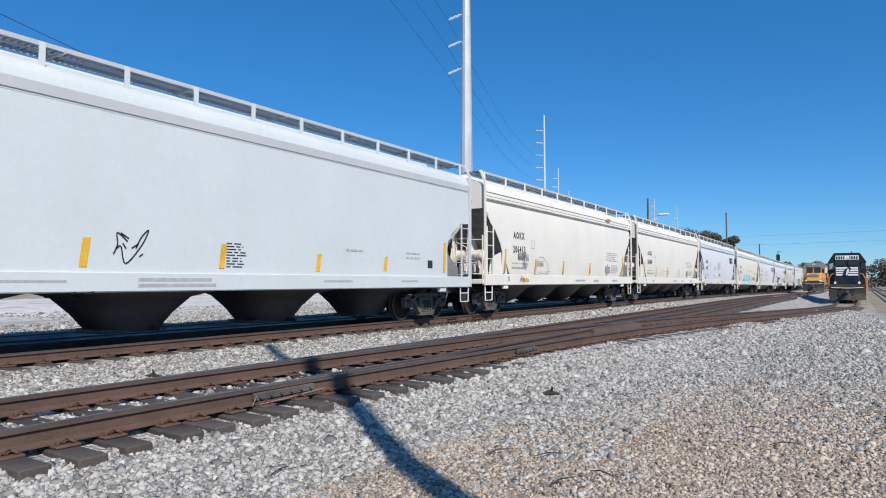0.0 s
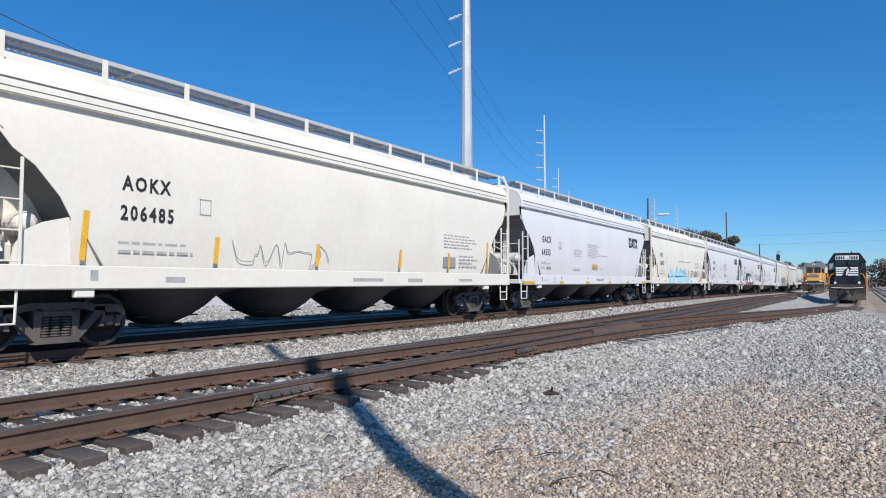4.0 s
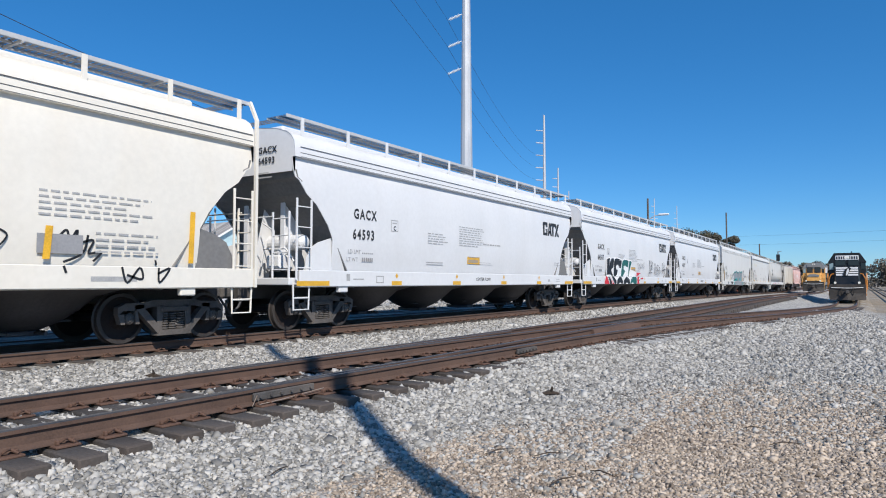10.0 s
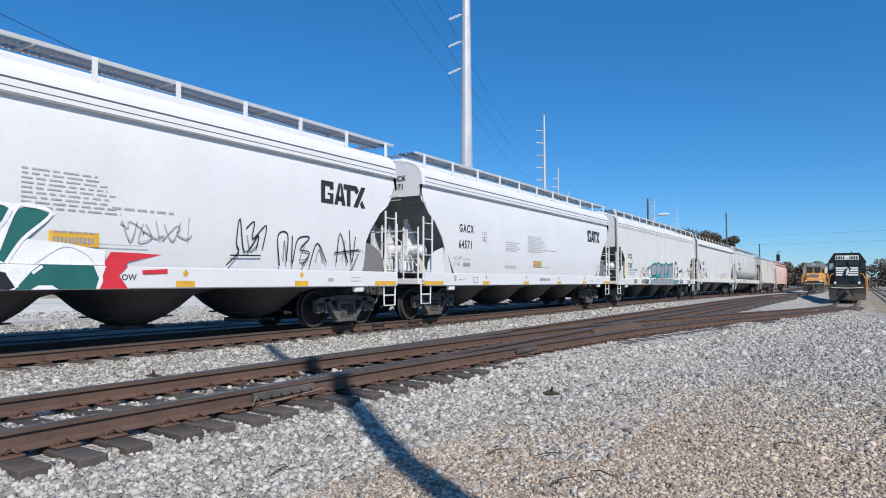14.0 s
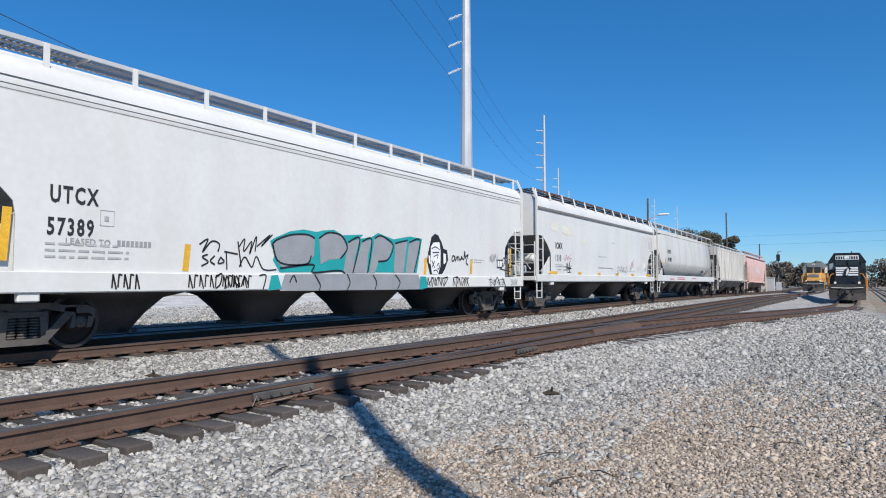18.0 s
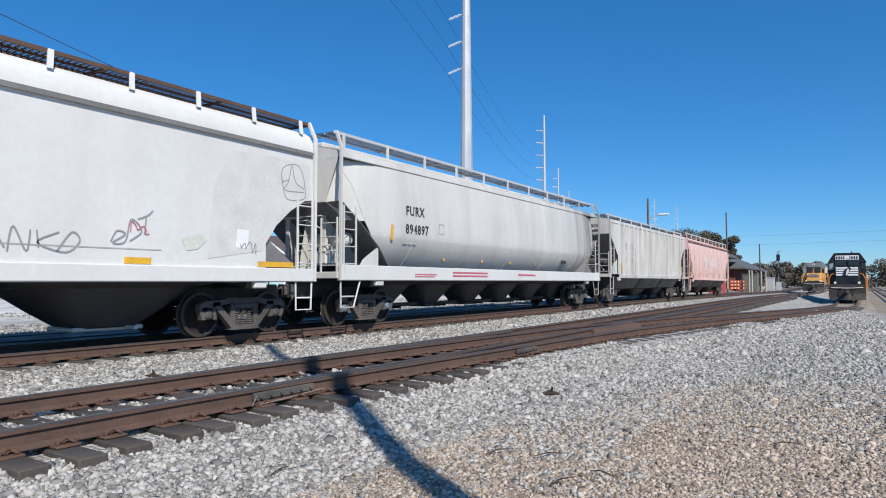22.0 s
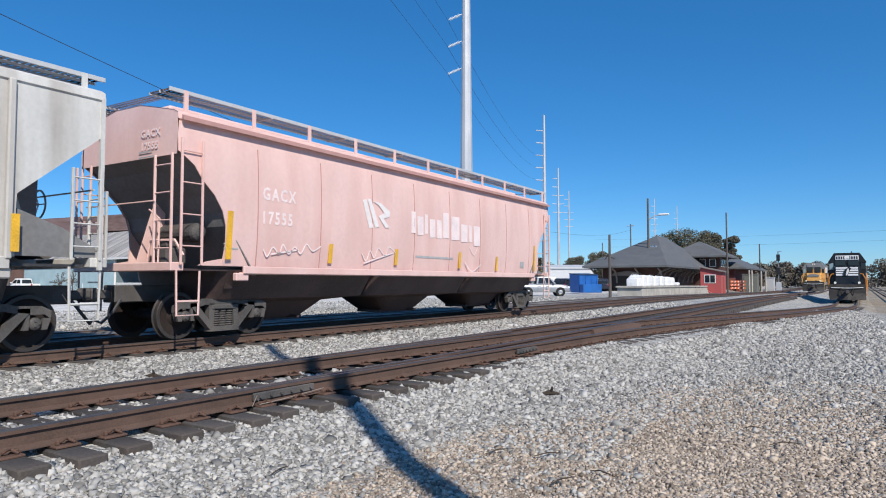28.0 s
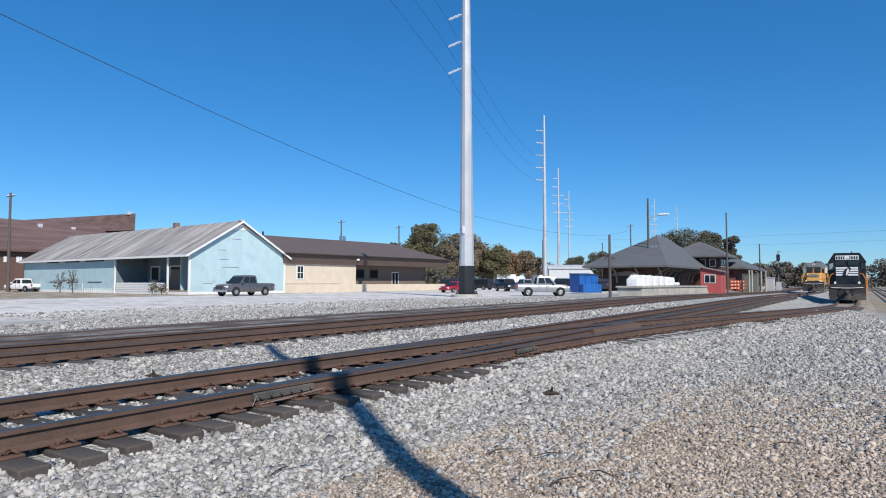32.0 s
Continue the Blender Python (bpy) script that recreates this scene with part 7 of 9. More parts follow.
        part("emblem_highlight", Geo().prism([(-0.1, 2.46), (0.02, 2.46), (0.18, 2.92), (0.12, 3.18), (-0.02, 2.9)], 1, 0.98, 1.0), M["loco_white"], v)
    else:
        part("nose_emblem", Geo().prism([(-0.8, 2.42), (0.8, 2.42), (0.8, 2.68), (0.4, 2.82), (-0.4, 2.82), (-0.8, 2.68)], 1, 1.02, 1.08), M["loco_grey"], v)
        part("nose_lower", Geo().cbox(-1.0, 0.95, 1.5, 1.0, 1.1, 1.75, 0.02), M["loco_black"], v)
        part("mirror_panel", Geo().cbox(1.6, 2.9, 3.0, 1.9, 2.98, 3.9, 0.03), M["loco_white"], v)
    part("head_light", Geo().lathe([(0, 0.0), (0, 0.10), (0.1, 0.11)], (-0.13, 2.56, 4.2 if style == "black" else 4.45), 1, 12).lathe([(0, 0.0), (0, 0.10), (0.1, 0.11)], (0.13, 2.56, 4.2 if style == "black" else 4.45), 1, 12), M["headlight"], v)
    g = Geo().prism([(-0.95, 1.55), (0.95, 1.55), (0.95, 3.9), (0.6, 4.35), (-0.6, 4.35), (-0.95, 3.9)], 1, 5.2, 18.6)
    part("long_hood", g, paint, v)
    part("radiator", Geo().cbox(-1.45, 15.0, 3.5, 1.45, 18.2, 4.5, 0.1), roof, v)
    part("horn", Geo().tube([(0.4, 3.6, roof_z), (0.4, 3.2, roof_z + 0.2)], 0.06, 6), M["chrome"], v)
    for i in range(5):
        part("exhaust_housing", Geo().cbox(-0.45, 7 + i * 1.8, 4.3, 0.45, 7.9 + i * 1.8, 4.55, 0.05), roof, v)
    return v


M["glass_pale"] = glass("sky_lit_glass", (0.25, 0.35, 0.38), 0.1)
loco("black_locomotive", pose(11.0, 73.5, -0.75), "black diesel locomotive with white nose stripes standing on the yard track", M["loco_black"], M["loco_orange"], M["loco_black"], "black")
loco("yellow_locomotive", pose(5.75, 120.5, -0.53), "yellow diesel locomotive with a grey roof on the rails", M["loco_yellow"], M["loco_yellow"], M["loco_grey"], "yellow")


# ---- trees ----
def leaves(rng, centres, radii, count, size):
    """Small leaf clumps: crossed bent quads scattered in blobs."""
    vs, fs = [], []
    k = len(centres)
    for _ in range(count):
        i = rng.randrange(k)
        c, r = centres[i], radii[i]
        d = Vector((rng.gauss(0, 1), rng.gauss(0, 1), rng.gauss(0, 1))).normalized() * r * (rng.random() ** 0.45)
        p = Vector(c) + Vector((d.x, d.y, d.z * 0.8))
        s = size * rng.uniform(0.6, 1.4)
        a = Vector((rng.gauss(0, 1), rng.gauss(0, 1), rng.gauss(0, 0.7))).normalized()
        b = a.cross(Vector((rng.gauss(0, 1), rng.gauss(0, 1), rng.gauss(0, 1)))).normalized()
        o = len(vs)
        n = a.cross(b) * s * 0.3
        vs += [p - a * s, p - b * s * 0.6 + n, p + a * s, p + b * s * 0.6 - n]
        fs += [(o, o + 1, o + 2), (o, o + 2, o + 3)]
    return vs, fs


def tree(x, y, z, height, spread, material, label, seed, trunk=0.3, dense=2200, size=0.32, low=0.3):
    rng = random.Random(seed)
    t = group_of("tree", pose(x, y, z), label, "tree")
    g = Geo()
    lean = rng.uniform(-0.4, 0.4)
    g.tube([(0, 0, -0.3), (lean * 0.3, 0, height * 0.3), (lean, 0.2, height * 0.7)], [trunk, trunk * 0.75, trunk * 0.3], 8)
    cs, rs = [], []
    for i in range(26):
        a, u = rng.uniform(0, 6.28), rng.random()
        zz = height * (low + (1 - low) * rng.uniform(0.1, 0.92))
        k = spread * (0.35 + 0.65 * math.sin(math.pi * min(1, max(0.05, (zz / height - low) / (1 - low) * 0.85 + 0.12)))) * (0.45 + 0.55 * u)
        c = (math.cos(a) * k * 0.75, math.sin(a) * k * 0.75, zz)
        cs.append(c)
        rs.append(spread * rng.uniform(0.16, 0.44))
        g.tube([(lean * 0.3, 0, height * rng.uniform(0.25, 0.5)), (c[0] * 0.5, c[1] * 0.5, (zz + height * 0.4) / 2), c], [trunk * 0.4, trunk * 0.22, 0.03], 5)
    part("trunk", g, M["bark"], t)
    vs, fs = leaves(rng, cs, rs, dense, size)
    q = Geo()
    q.add(vs, fs)
    part("crown", q, M[material], t, flip=False)
    return t


TREES = ((-54.5, 117.0, 9.4, 5.0, "leaf_tan", "brown tree behind the parking lot"), (-58.0, 106.0, 12.6, 5.2, "leaf_olive", "olive-green tree behind the beige building"), (-53.0, 110.0, 10.4, 4.6, "leaf_tan", "tan autumn tree behind the beige building"), (-48.5, 115.0, 8.0, 4.0, "leaf_olive", "olive tree beside the parking lot"),
         (-51.5, 124.0, 8.6, 4.4, "leaf_orange", "orange-brown autumn tree beside the lot"), (-47.5, 128.0, 7.6, 3.8, "leaf_tan", "tan autumn tree beside the lot"), (-55.5, 130.0, 9.0, 4.4, "leaf_orange", "orange autumn tree behind the lot"),
         (-25.5, 186.0, 15.4, 6.5, "leaf_dark", "tall dark green tree behind the depot"), (-20.8, 190.0, 14.6, 3.6, "leaf_pine", "tall pine behind the depot"), (-17.4, 194.0, 14.0, 3.0, "leaf_pine", "tall pine behind the depot"),
         (-31.5, 188.0, 15.2, 6.4, "leaf_dark", "dark tree behind the depot"), (-24.5, 192.0, 15.0, 5.5, "leaf_pine", "dark tree behind the depot"), (-48.0, 176.0, 9.2, 4.4, "leaf_dark", "dark green tree behind the metal shed"), (-56.0, 178.0, 8.2, 4.0, "leaf_dark", "dark green tree behind the metal shed"),
         (-95.0, 62.0, 3.2, 1.2, "leaf_grey", "thin shrub beside the blue house"), (-62.3, 40.6, 3.0, 1.0, "leaf_dark", "thin dark sapling against the blue house"), (-66.5, 41.4, 2.6, 0.9, "leaf_dark", "thin dark sapling against the blue house"),
         (-46.8, 41.0, 1.1, 0.8, "leaf_grey", "dry brown bush at the porch"), (-48.6, 41.1, 1.3, 0.7, "leaf_olive", "small green bush at the porch"))
for i, (x, y, h, r, m, lab) in enumerate(TREES):
    tree(x, y, LOT, h, r, m, lab, 40 + i, 0.06 if h < 4 else 0.28, 200 if h < 4 else 15000, 0.07 if h < 4 else 0.16, 0.08 if h < 4 else 0.25)


def woods(name, spans, material, label, seed, size):
    """A far belt of trees as one joined mass of leaf clumps."""
    rng = random.Random(seed)
    q = Geo()
    for x0, y0, x1, y1, n, h0, h1 in spans:
        cs, rs = [], []
        for i in range(n):
            u = (i + rng.random()) / n
            h = rng.uniform(h0, h1)
            x, y = x0 + (x1 - x0) * u, y0 + (y1 - y0) * u + rng.uniform(-6, 6)
            for k in range(4):
                cs.append((x + rng.uniform(-2, 2), y, h * (0.18 + 0.22 * k)))
                rs.append(h * rng.uniform(0.22, 0.34))
        vs, fs = leaves(rng, cs, rs, n * 1500, size * 0.72)
        q.add(vs, fs)
    return tagged(part(name, q, M[material], None, flip=False), label, "woods", kind="stuff")


woods("far_woods", ((-150, 190, -35, 240, 40, 5.5, 8), (-30, 225, 8, 260, 26, 5, 7.5)), "leaf_dark", "dark belt of far woods behind the town", 5, 0.42)
woods("distant_woods", ((-420, 160, -240, 250, 60, 18, 23), (-240, 250, -150, 270, 40, 16, 20)), "leaf_dark", "dark distant woods behind the roofs", 9, 1.0)
woods("autumn_woods", ((-120, 170, -40, 200, 26, 5, 7), (-16, 200, 4.2, 215, 22, 4.5, 6.8), (15.8, 205, 44, 215, 22, 4.5, 6.5), (21, 260, 60, 270, 20, 6, 8)), "leaf_grey", "brown and grey autumn woods along the tracks", 6, 0.36)


# ---- litter on the ground ----
M["twig"] = mat("dark_twig", (0.06, 0.045, 0.035), 0.9, 0, 0.3)
for i, (x, y, ln, a, k) in enumerate(((8.40, 8.45, 0.24, 20, 1), (9.2, 9.05, 0.35, -30, 0), (9.15, 5.5, 0.3, 60, 0), (8.02, 3.85, 0.26, 100, 0), (11.0, 7.75, 0.2, 10, 0), (3.2, 6.0, 0.3, 15, 1), (11.35, 7.2, 0.3, 30, 0), (9.6, 5.6, 0.3, 45, 0), (10.2, 5.25, 0.25, -20, 0), (10.0, 4.9, 0.3, 70, 0), (8.9, 6.6, 0.22, -50, 0), (11.6, 9.9, 0.25, 35, 0))):
    z = ground_z(x, y) + 0.03
    c, s = math.cos(radians(a)) * ln / 2, math.sin(radians(a)) * ln / 2
    g = Geo().tube([(x - c, y - s, z), (x - c * 0.2, y - s * 0.1 + 0.02, z + 0.02), (x + c, y + s, z + 0.01)], [0.004, 0.007, 0.003] if not k else [0.012, 0.035, 0.014], 5)
    if k:
        g.tube([(x - 0.03, y + 0.05, z), (x + 0.02, y, z + 0.06), (x + 0.04, y - 0.03, z + 0.11)], [0.03, 0.02, 0.008], 5)
    thing("fallen_twig", g, M["twig"], "dark fallen twig lying on the gravel", "twig", "twigs on the gravel")


# ---- lettering and painted marks on the cars ----
for key, base in (("teal", (0.02, 0.33, 0.34)), ("spray_grey", (0.30, 0.31, 0.33)), ("spray_black", (0.018, 0.02, 0.024)), ("spray_green", (0.02, 0.13, 0.12)), ("spray_red", (0.62, 0.035, 0.05)), ("spray_white", (0.82, 0.82, 0.82)),
                  ("sky_blue", (0.36, 0.66, 0.80)), ("blue_wash", (0.42, 0.68, 0.80)), ("pink_ink", (0.55, 0.12, 0.18)), ("pale_yellow", (0.72, 0.69, 0.60)), ("rust_smear", (0.42, 0.22, 0.14)), ("grey_ink", (0.30, 0.30, 0.31)), ("chalk_pink", (0.86, 0.72, 0.70)), ("soot", (0.30, 0.28, 0.26)), ("primer", (0.635, 0.625, 0.60)), ("pale_lime", (0.62, 0.65, 0.575)), ("spray_navy", (0.01, 0.05, 0.11))):
    M[key] = mat("paint_" + key, base, 0.55, 0, 0.10, 3, 25, 0)
FACE = 1.605


def decal(car, pts, material, layer=0, label="", name="paint_patch"):
    return blob(pts, FACE + 0.004 * layer, CARS[car], M[material], label, name)


def pen(car, strokes, material, r=0.02, layer=1, label="", name="graffiti_line"):
    return scribble(strokes, FACE + 0.004 * layer, r * 0.75, CARS[car], M[material], label, name)


def rows_of(car, y0, y1, z0, z1, n, material="ink_thin", seed=1):
    """A block of unreadable small print as bars of uneven length."""
    r = random.Random(seed * 31 + n)
    h = (z1 - z0) / n
    out = []
    for i in range(n):
        y, stop = y0, y0 + (y1 - y0) * r.uniform(0.7, 1.0)
        while y < stop:
            k = r.uniform(0.08, 0.26)
            out.append((y, z1 - h * (i + 0.68), min(y + k, stop), z1 - h * (i + 0.34)))
            y += k + 0.05
    bars(out, FACE + 0.002, CARS[car], M[material], "rows of small print", "small_print")


def strip(car, y, z0, z1, w=0.10, lean=0.0, material="yellow", layer=1):
    decal(car, [(y, z0), (y + w, z0), (y + w + lean, z1), (y + lean, z1)], material, layer, "yellow reflective strip", "reflector")


def squiggle(y0, y1, z0, z1, n, seed):
    """A wandering hand-drawn line inside a box."""
    r = random.Random(seed)
    out, y = [], y0
    for i in range(n):
        out.append((y0 + (y1 - y0) * min(1, max(0, (i + r.uniform(-0.9, 0.9)) / (n - 1))), z0 + (z1 - z0) * r.random()))
    return out


def marks(car, mark, number, y, z, size=0.34, material="ink", spacing=1.3, narrow=0.80):
    """Stencilled reporting mark and number, in narrow letters."""
    for words, dy, dz, what in ((mark, 0.0, 0.0, "reporting mark"), (number, -0.03, -0.50, "car number")):
        ob = letter(words, FACE, y + dy, z + dz, size, M[material], CARS[car], ("black " if material == "ink" else "faded ") + what, 0.011, spacing)
        ob.matrix_basis = ob.matrix_basis @ Matrix.Diagonal((1, narrow, 1, 1))


def over_sill(car, pts, material, layer=0, label="", sill=1.375):
    """Paint that runs from the side down over the side sill: two patches that meet at the sill's top."""
    def clip(keep):
        out = []
        for (y0, z0), (y1, z1) in zip(pts, pts[1:] + pts[:1]):
            if keep(z0):
                out.append((y0, z0))
            if keep(z0) != keep(z1):
                out.append((y0 + (y1 - y0) * (sill - z0) / (z1 - z0), sill))
        return out
    high, low = clip(lambda z: z >= sill), clip(lambda z: z < sill)
    if len(high) > 2:
        decal(car, high, material, layer, label)
    if len(low) > 2:
        decal(car, [(y, max(z, 1.0)) for y, z in low], material, layer, label).location.x = 0.05


def drift(strokes, dy, dz=0.0):
    return [[(y + dy, z + dz) for y, z in st] for st in strokes]


def end_marks(car, mark, number, z=4.02, material="ink"):
    for words, zz in ((mark, z), (number, z - 0.24)):
        ob = part("lettering", text_mesh(words, 0.2, M[material], 0, 1.1, 0.006), None, CARS[car], "end reporting mark")
        ob.matrix_basis = pose(0.45, -0.012 - SPECS[car].get("lead", 0.0), zz, 0, 0, -90)
    bars([(0.4, 3.2, 0.9, 3.23), (0.4, 3.3, 0.8, 3.33)], 0, CARS[car], M["ink_thin"]).matrix_basis = pose(0, -0.012 - SPECS[car].get("lead", 0.0), 0.25, 0, 0, -90)


def logo_blocks(car, y, z, h, k):
    """The lessor's mark drawn as four plain black blocks."""
    g, t = Geo(), h * 0.24

    def quad(*p):
        g.add([(0, y + a * k, z + b * h) for a, b in p], [(0, 1, 2, 3)])
    quad((0, 0), (0.09, 0), (0.09, 1), (0, 1)), quad((0.089, 0), (0.28, 0), (0.28, 0.2), (0.089, 0.2)), quad((0.089, 0.8), (0.28, 0.8), (0.28, 1), (0.089, 1)), quad((0.2, 0.199), (0.28, 0.199), (0.28, 0.48), (0.2, 0.48)), quad((0.15, 0.40), (0.2, 0.40), (0.2, 0.48), (0.15, 0.48)), quad((0.2, 0.66), (0.28, 0.66), (0.28, 0.801), (0.2, 0.801))
    quad((0.30, 0), (0.385, 0), (0.45, 0.999), (0.40, 1)), quad((0.475, 0), (0.57, 0), (0.48, 1), (0.449, 1)), quad((0.37, 0.18), (0.50, 0.18), (0.48, 0.40), (0.39, 0.40))
    quad((0.60, 0), (0.69, 0), (0.69, 0.77), (0.60, 0.77)), quad((0.52, 0.79), (0.78, 0.79), (0.78, 1), (0.52, 1))
    quad((0.76, 0), (0.87, 0), (1.07, 1), (0.96, 1)), quad((0.84, 0.62), (0.90, 0.80), (0.84, 1), (0.74, 1)), quad((0.96, 0), (1.07, 0), (0.99, 0.36), (0.93, 0.20))
    ob = part("logo_block", g, M["ink"], CARS[car], "black block logo", flip=False)
    ob.location.x = FACE


# white cars of one lessor
for car, number in ((3, "64553"), (5, "64593"), (6, "64507"), (7, "64571")):
    slide = {3: 0.0, 5: 0.12, 6: 0.28, 7: 0.2}[car]
    marks(car, "GACX", number, 1.74 + slide, 2.66)
    end_marks(car, "GACX", number)
    letter("LD LMT", FACE, 1.67, 1.80, 0.14, M["grey_ink"], CARS[car])
    letter("LT WT", FACE, 1.64, 1.61, 0.14, M["grey_ink"], CARS[car])
    bars([(2.22 + 0.075 * i, z, 2.27 + 0.075 * i, z + 0.1) for z in (1.80, 1.61) for i in range(6)], FACE, CARS[car], M["grey_ink"])
    logo_blocks(car, 13.2 + slide * 0.7, 2.93, 0.52, 1.5)
    rows_of(car, 5.14, 6.26, 2.18, 2.53, 5, seed=car)
    rows_of(car, 6.8 + slide * 0.7, 8.4 + slide * 0.7, 2.2, 2.84, 9, seed=car + 9)
    rows_of(car, 8.4, 9.85, 2.28, 2.39, 1, seed=car)
    bars([(5.1, 1.66, 6.0, 1.68), (5.1, 1.60, 6.0, 1.62), (8.2, 1.72, 9.0, 1.735), (8.2, 1.66, 9.1, 1.675)], FACE, CARS[car], M["ink_thin"])
    bars([(3.39, 2.44, 3.405, 2.74), (3.675, 2.44, 3.69, 2.74), (3.39, 2.44, 3.69, 2.455), (3.39, 2.725, 3.69, 2.74), (3.44, 2.65, 3.64, 2.67)], FACE, CARS[car], M["ink_thin"], "small outlined placard")
    letter("C", FACE, 3.49, 2.47, 0.16, M["ink"], CARS[car], "black letter in a square", 0.006)
    decal(car, [(7.42, 1.67), (8.21, 1.67), (8.21, 1.95), (7.42, 1.95)], "yellow", 0, "yellow warning panel", "reflector")
    bars([(7.48 + 0.06 * i, 1.71, 7.52 + 0.06 * i, 1.81) for i in range(11)] + [(7.5 + 0.11 * i, 1.87, 7.58 + 0.11 * i, 1.90) for i in range(6)], FACE + 0.004, CARS[car], M["grey_ink"])
    for a, b in ((-0.1, 0.95), (3.35, 3.8), (6.43, 6.89), (9.6, 10.0), (12.55, 12.95), (15.35, 16.25)):
        ob = decal(car, [(a, 1.02), (b, 1.02), (b, 1.13), (a, 1.13)], "yellow", 0, "yellow reflective strip", "reflector")
        ob.location.x = 0.048
        if 1 < a < 14:
            c = (a + b) / 2
            ob = decal(car, [(c - 0.065, 1.265), (c, 1.185), (c + 0.065, 1.265), (c, 1.345)], "yellow", 0, "yellow diamond mark", "reflector")
            ob.location.x = 0.048
    letter("CENTER FLOW", FACE + 0.048, 7.85, 1.14, 0.145, M["ink"], CARS[car], "dark italic lettering on the sill", 0.003, 1.0)
    ob = bars([(1.55, 1.13, 1.68, 1.30), (2.7, 1.08, 3.0, 1.10), (2.7, 1.24, 3.0, 1.26), (2.7, 1.08, 2.73, 1.26), (2.97, 1.08, 3.0, 1.26), (1.8, 1.16, 2.2, 1.19), (13.6, 1.12, 13.8, 1.2), (14.4, 1.2, 14.8, 1.22), (14.4, 1.12, 14.8, 1.14)], FACE + 0.048, CARS[car], M["ink_thin"])
    rows_of(car, 14.4, 15.0, 1.75, 1.9, 2, seed=car)
# cream cars
for car, mark, number in ((1, "AOKX", "206413"), (2, "AOKX", "206485"), (4, "IVLX", "206727")):
    marks(car, mark, number, 2.09, 2.66)
    end_marks(car, mark, number, 3.95)
    rows_of(car, 2.05, 3.6, 1.55, 1.85, 2, "ink_thin", car)
    bars([(3.62, 2.36, 3.64, 2.66), (3.86, 2.36, 3.88, 2.66), (3.62, 2.36, 3.88, 2.38), (3.62, 2.64, 3.88, 2.66)], FACE, CARS[car], M["ink_thin"])
    strip(car, 1.38, 1.45, 2.25, 0.10, 0.06)
    for y in (4.9, 7.92, 10.08, 12.28) if car == 4 else (3.95, 6.75, 9.95, 12.42):
        strip(car, y, 1.46, 1.97, 0.11, 0.04)
    strip(car, 14.83, 1.45, 2.4, 0.11, 0.03)
    rows_of(car, 12.2, 14.2, 2.1, 2.55, 5, "ink_thin", car + 3)
    rows_of(car, 13.1, 14.3, 1.55, 1.95, 4, "ink_thin", car + 4)
    decal(car, [(12.2, 1.55), (12.9, 1.55), (12.9, 1.85), (12.2, 1.85)], "grey_ink", 0, "faded grey placard", "placard")
    ob = bars([(1.55, 1.13, 1.68, 1.30), (2.9, 1.1, 3.3, 1.2), (8.0, 1.12, 9.2, 1.2), (10.3, 1.1, 11.0, 1.2), (13.0, 1.12, 13.8, 1.2)], FACE + 0.048, CARS[car], M["ink_thin"])
pen(1, [squiggle(2.46, 2.85, 1.88, 2.18, 26, 3), squiggle(2.75, 3.36, 1.86, 2.25, 34, 4), squiggle(2.9, 3.2, 1.5, 1.95, 12, 6)], "ink_thin", 0.022, 1, "smeared grey sprayed scrawl")
for ob in (pen(1, [squiggle(2.46, 2.9, 1.08, 1.35, 20, 7)], "ink_thin", 0.02, 1), decal(1, [(2.71, 1.1), (3.15, 1.1), (3.15, 1.25), (2.71, 1.25)], "yellow", 1, "yellow notice plate", "reflector")):
    ob.location.x = 0.05
pen(1, [[(4.1, 1.8), (4.3, 2.02), (4.7, 2.05), (5.0, 1.9), (5.05, 1.6), (4.9, 1.45), (4.2, 1.46), (4.08, 1.65), (4.1, 1.8)], [(5.1, 1.9), (5.3, 1.7), (5.15, 1.5), (5.4, 1.55)], squiggle(4.1, 5.3, 1.44, 1.52, 16, 11)], "ink_thin", 0.012, 1, "faint sprayed outline")
bars([(4.15, 1.72, 4.75, 1.74), (4.15, 1.88, 4.75, 1.90), (4.15, 1.72, 4.17, 1.90), (4.73, 1.72, 4.75, 1.90)] + [(4.22 + 0.09 * i, 1.77, 4.28 + 0.09 * i, 1.85) for i in range(6)], FACE + 0.004, CARS[1], M["grey_ink"], "boxed number")
decal(1, [(12.1, 4.05), (12.5, 4.2), (13.0, 4.17), (12.8, 4.02)], "rust_smear", 1, "rust smear below the roof", "rust_stain").location.x = 0.02
pen(2, [squiggle(4.4, 7.2, 1.42, 1.95, 22, 8), squiggle(4.5, 6.0, 1.1, 1.35, 12, 9)], "grey_ink", 0.012)

# blue wash and black tags on the third cream car
decal(4, [(4.14, 1.44), (4.22, 1.66), (4.7, 1.73), (4.76, 1.98), (4.95, 2.05), (5.31, 1.87), (5.42, 1.73), (5.69, 1.6), (5.8, 1.5)], "sky_blue", 0, "pale blue sprayed patch")
decal(4, [(5.97, 1.48), (6.25, 1.72), (6.3, 2.13), (6.67, 2.16), (6.78, 1.9), (7.55, 1.77), (7.58, 2.09), (7.83, 2.07), (8.21, 1.8), (8.69, 1.64), (9.36, 1.66), (10.1, 1.58)], "sky_blue", 0, "pale blue sprayed patch")
decal(4, [(8.77, 1.82), (8.84, 2.07), (9.27, 2.12), (9.45, 1.73), (8.77, 1.7)], "blue_wash", 1, "")
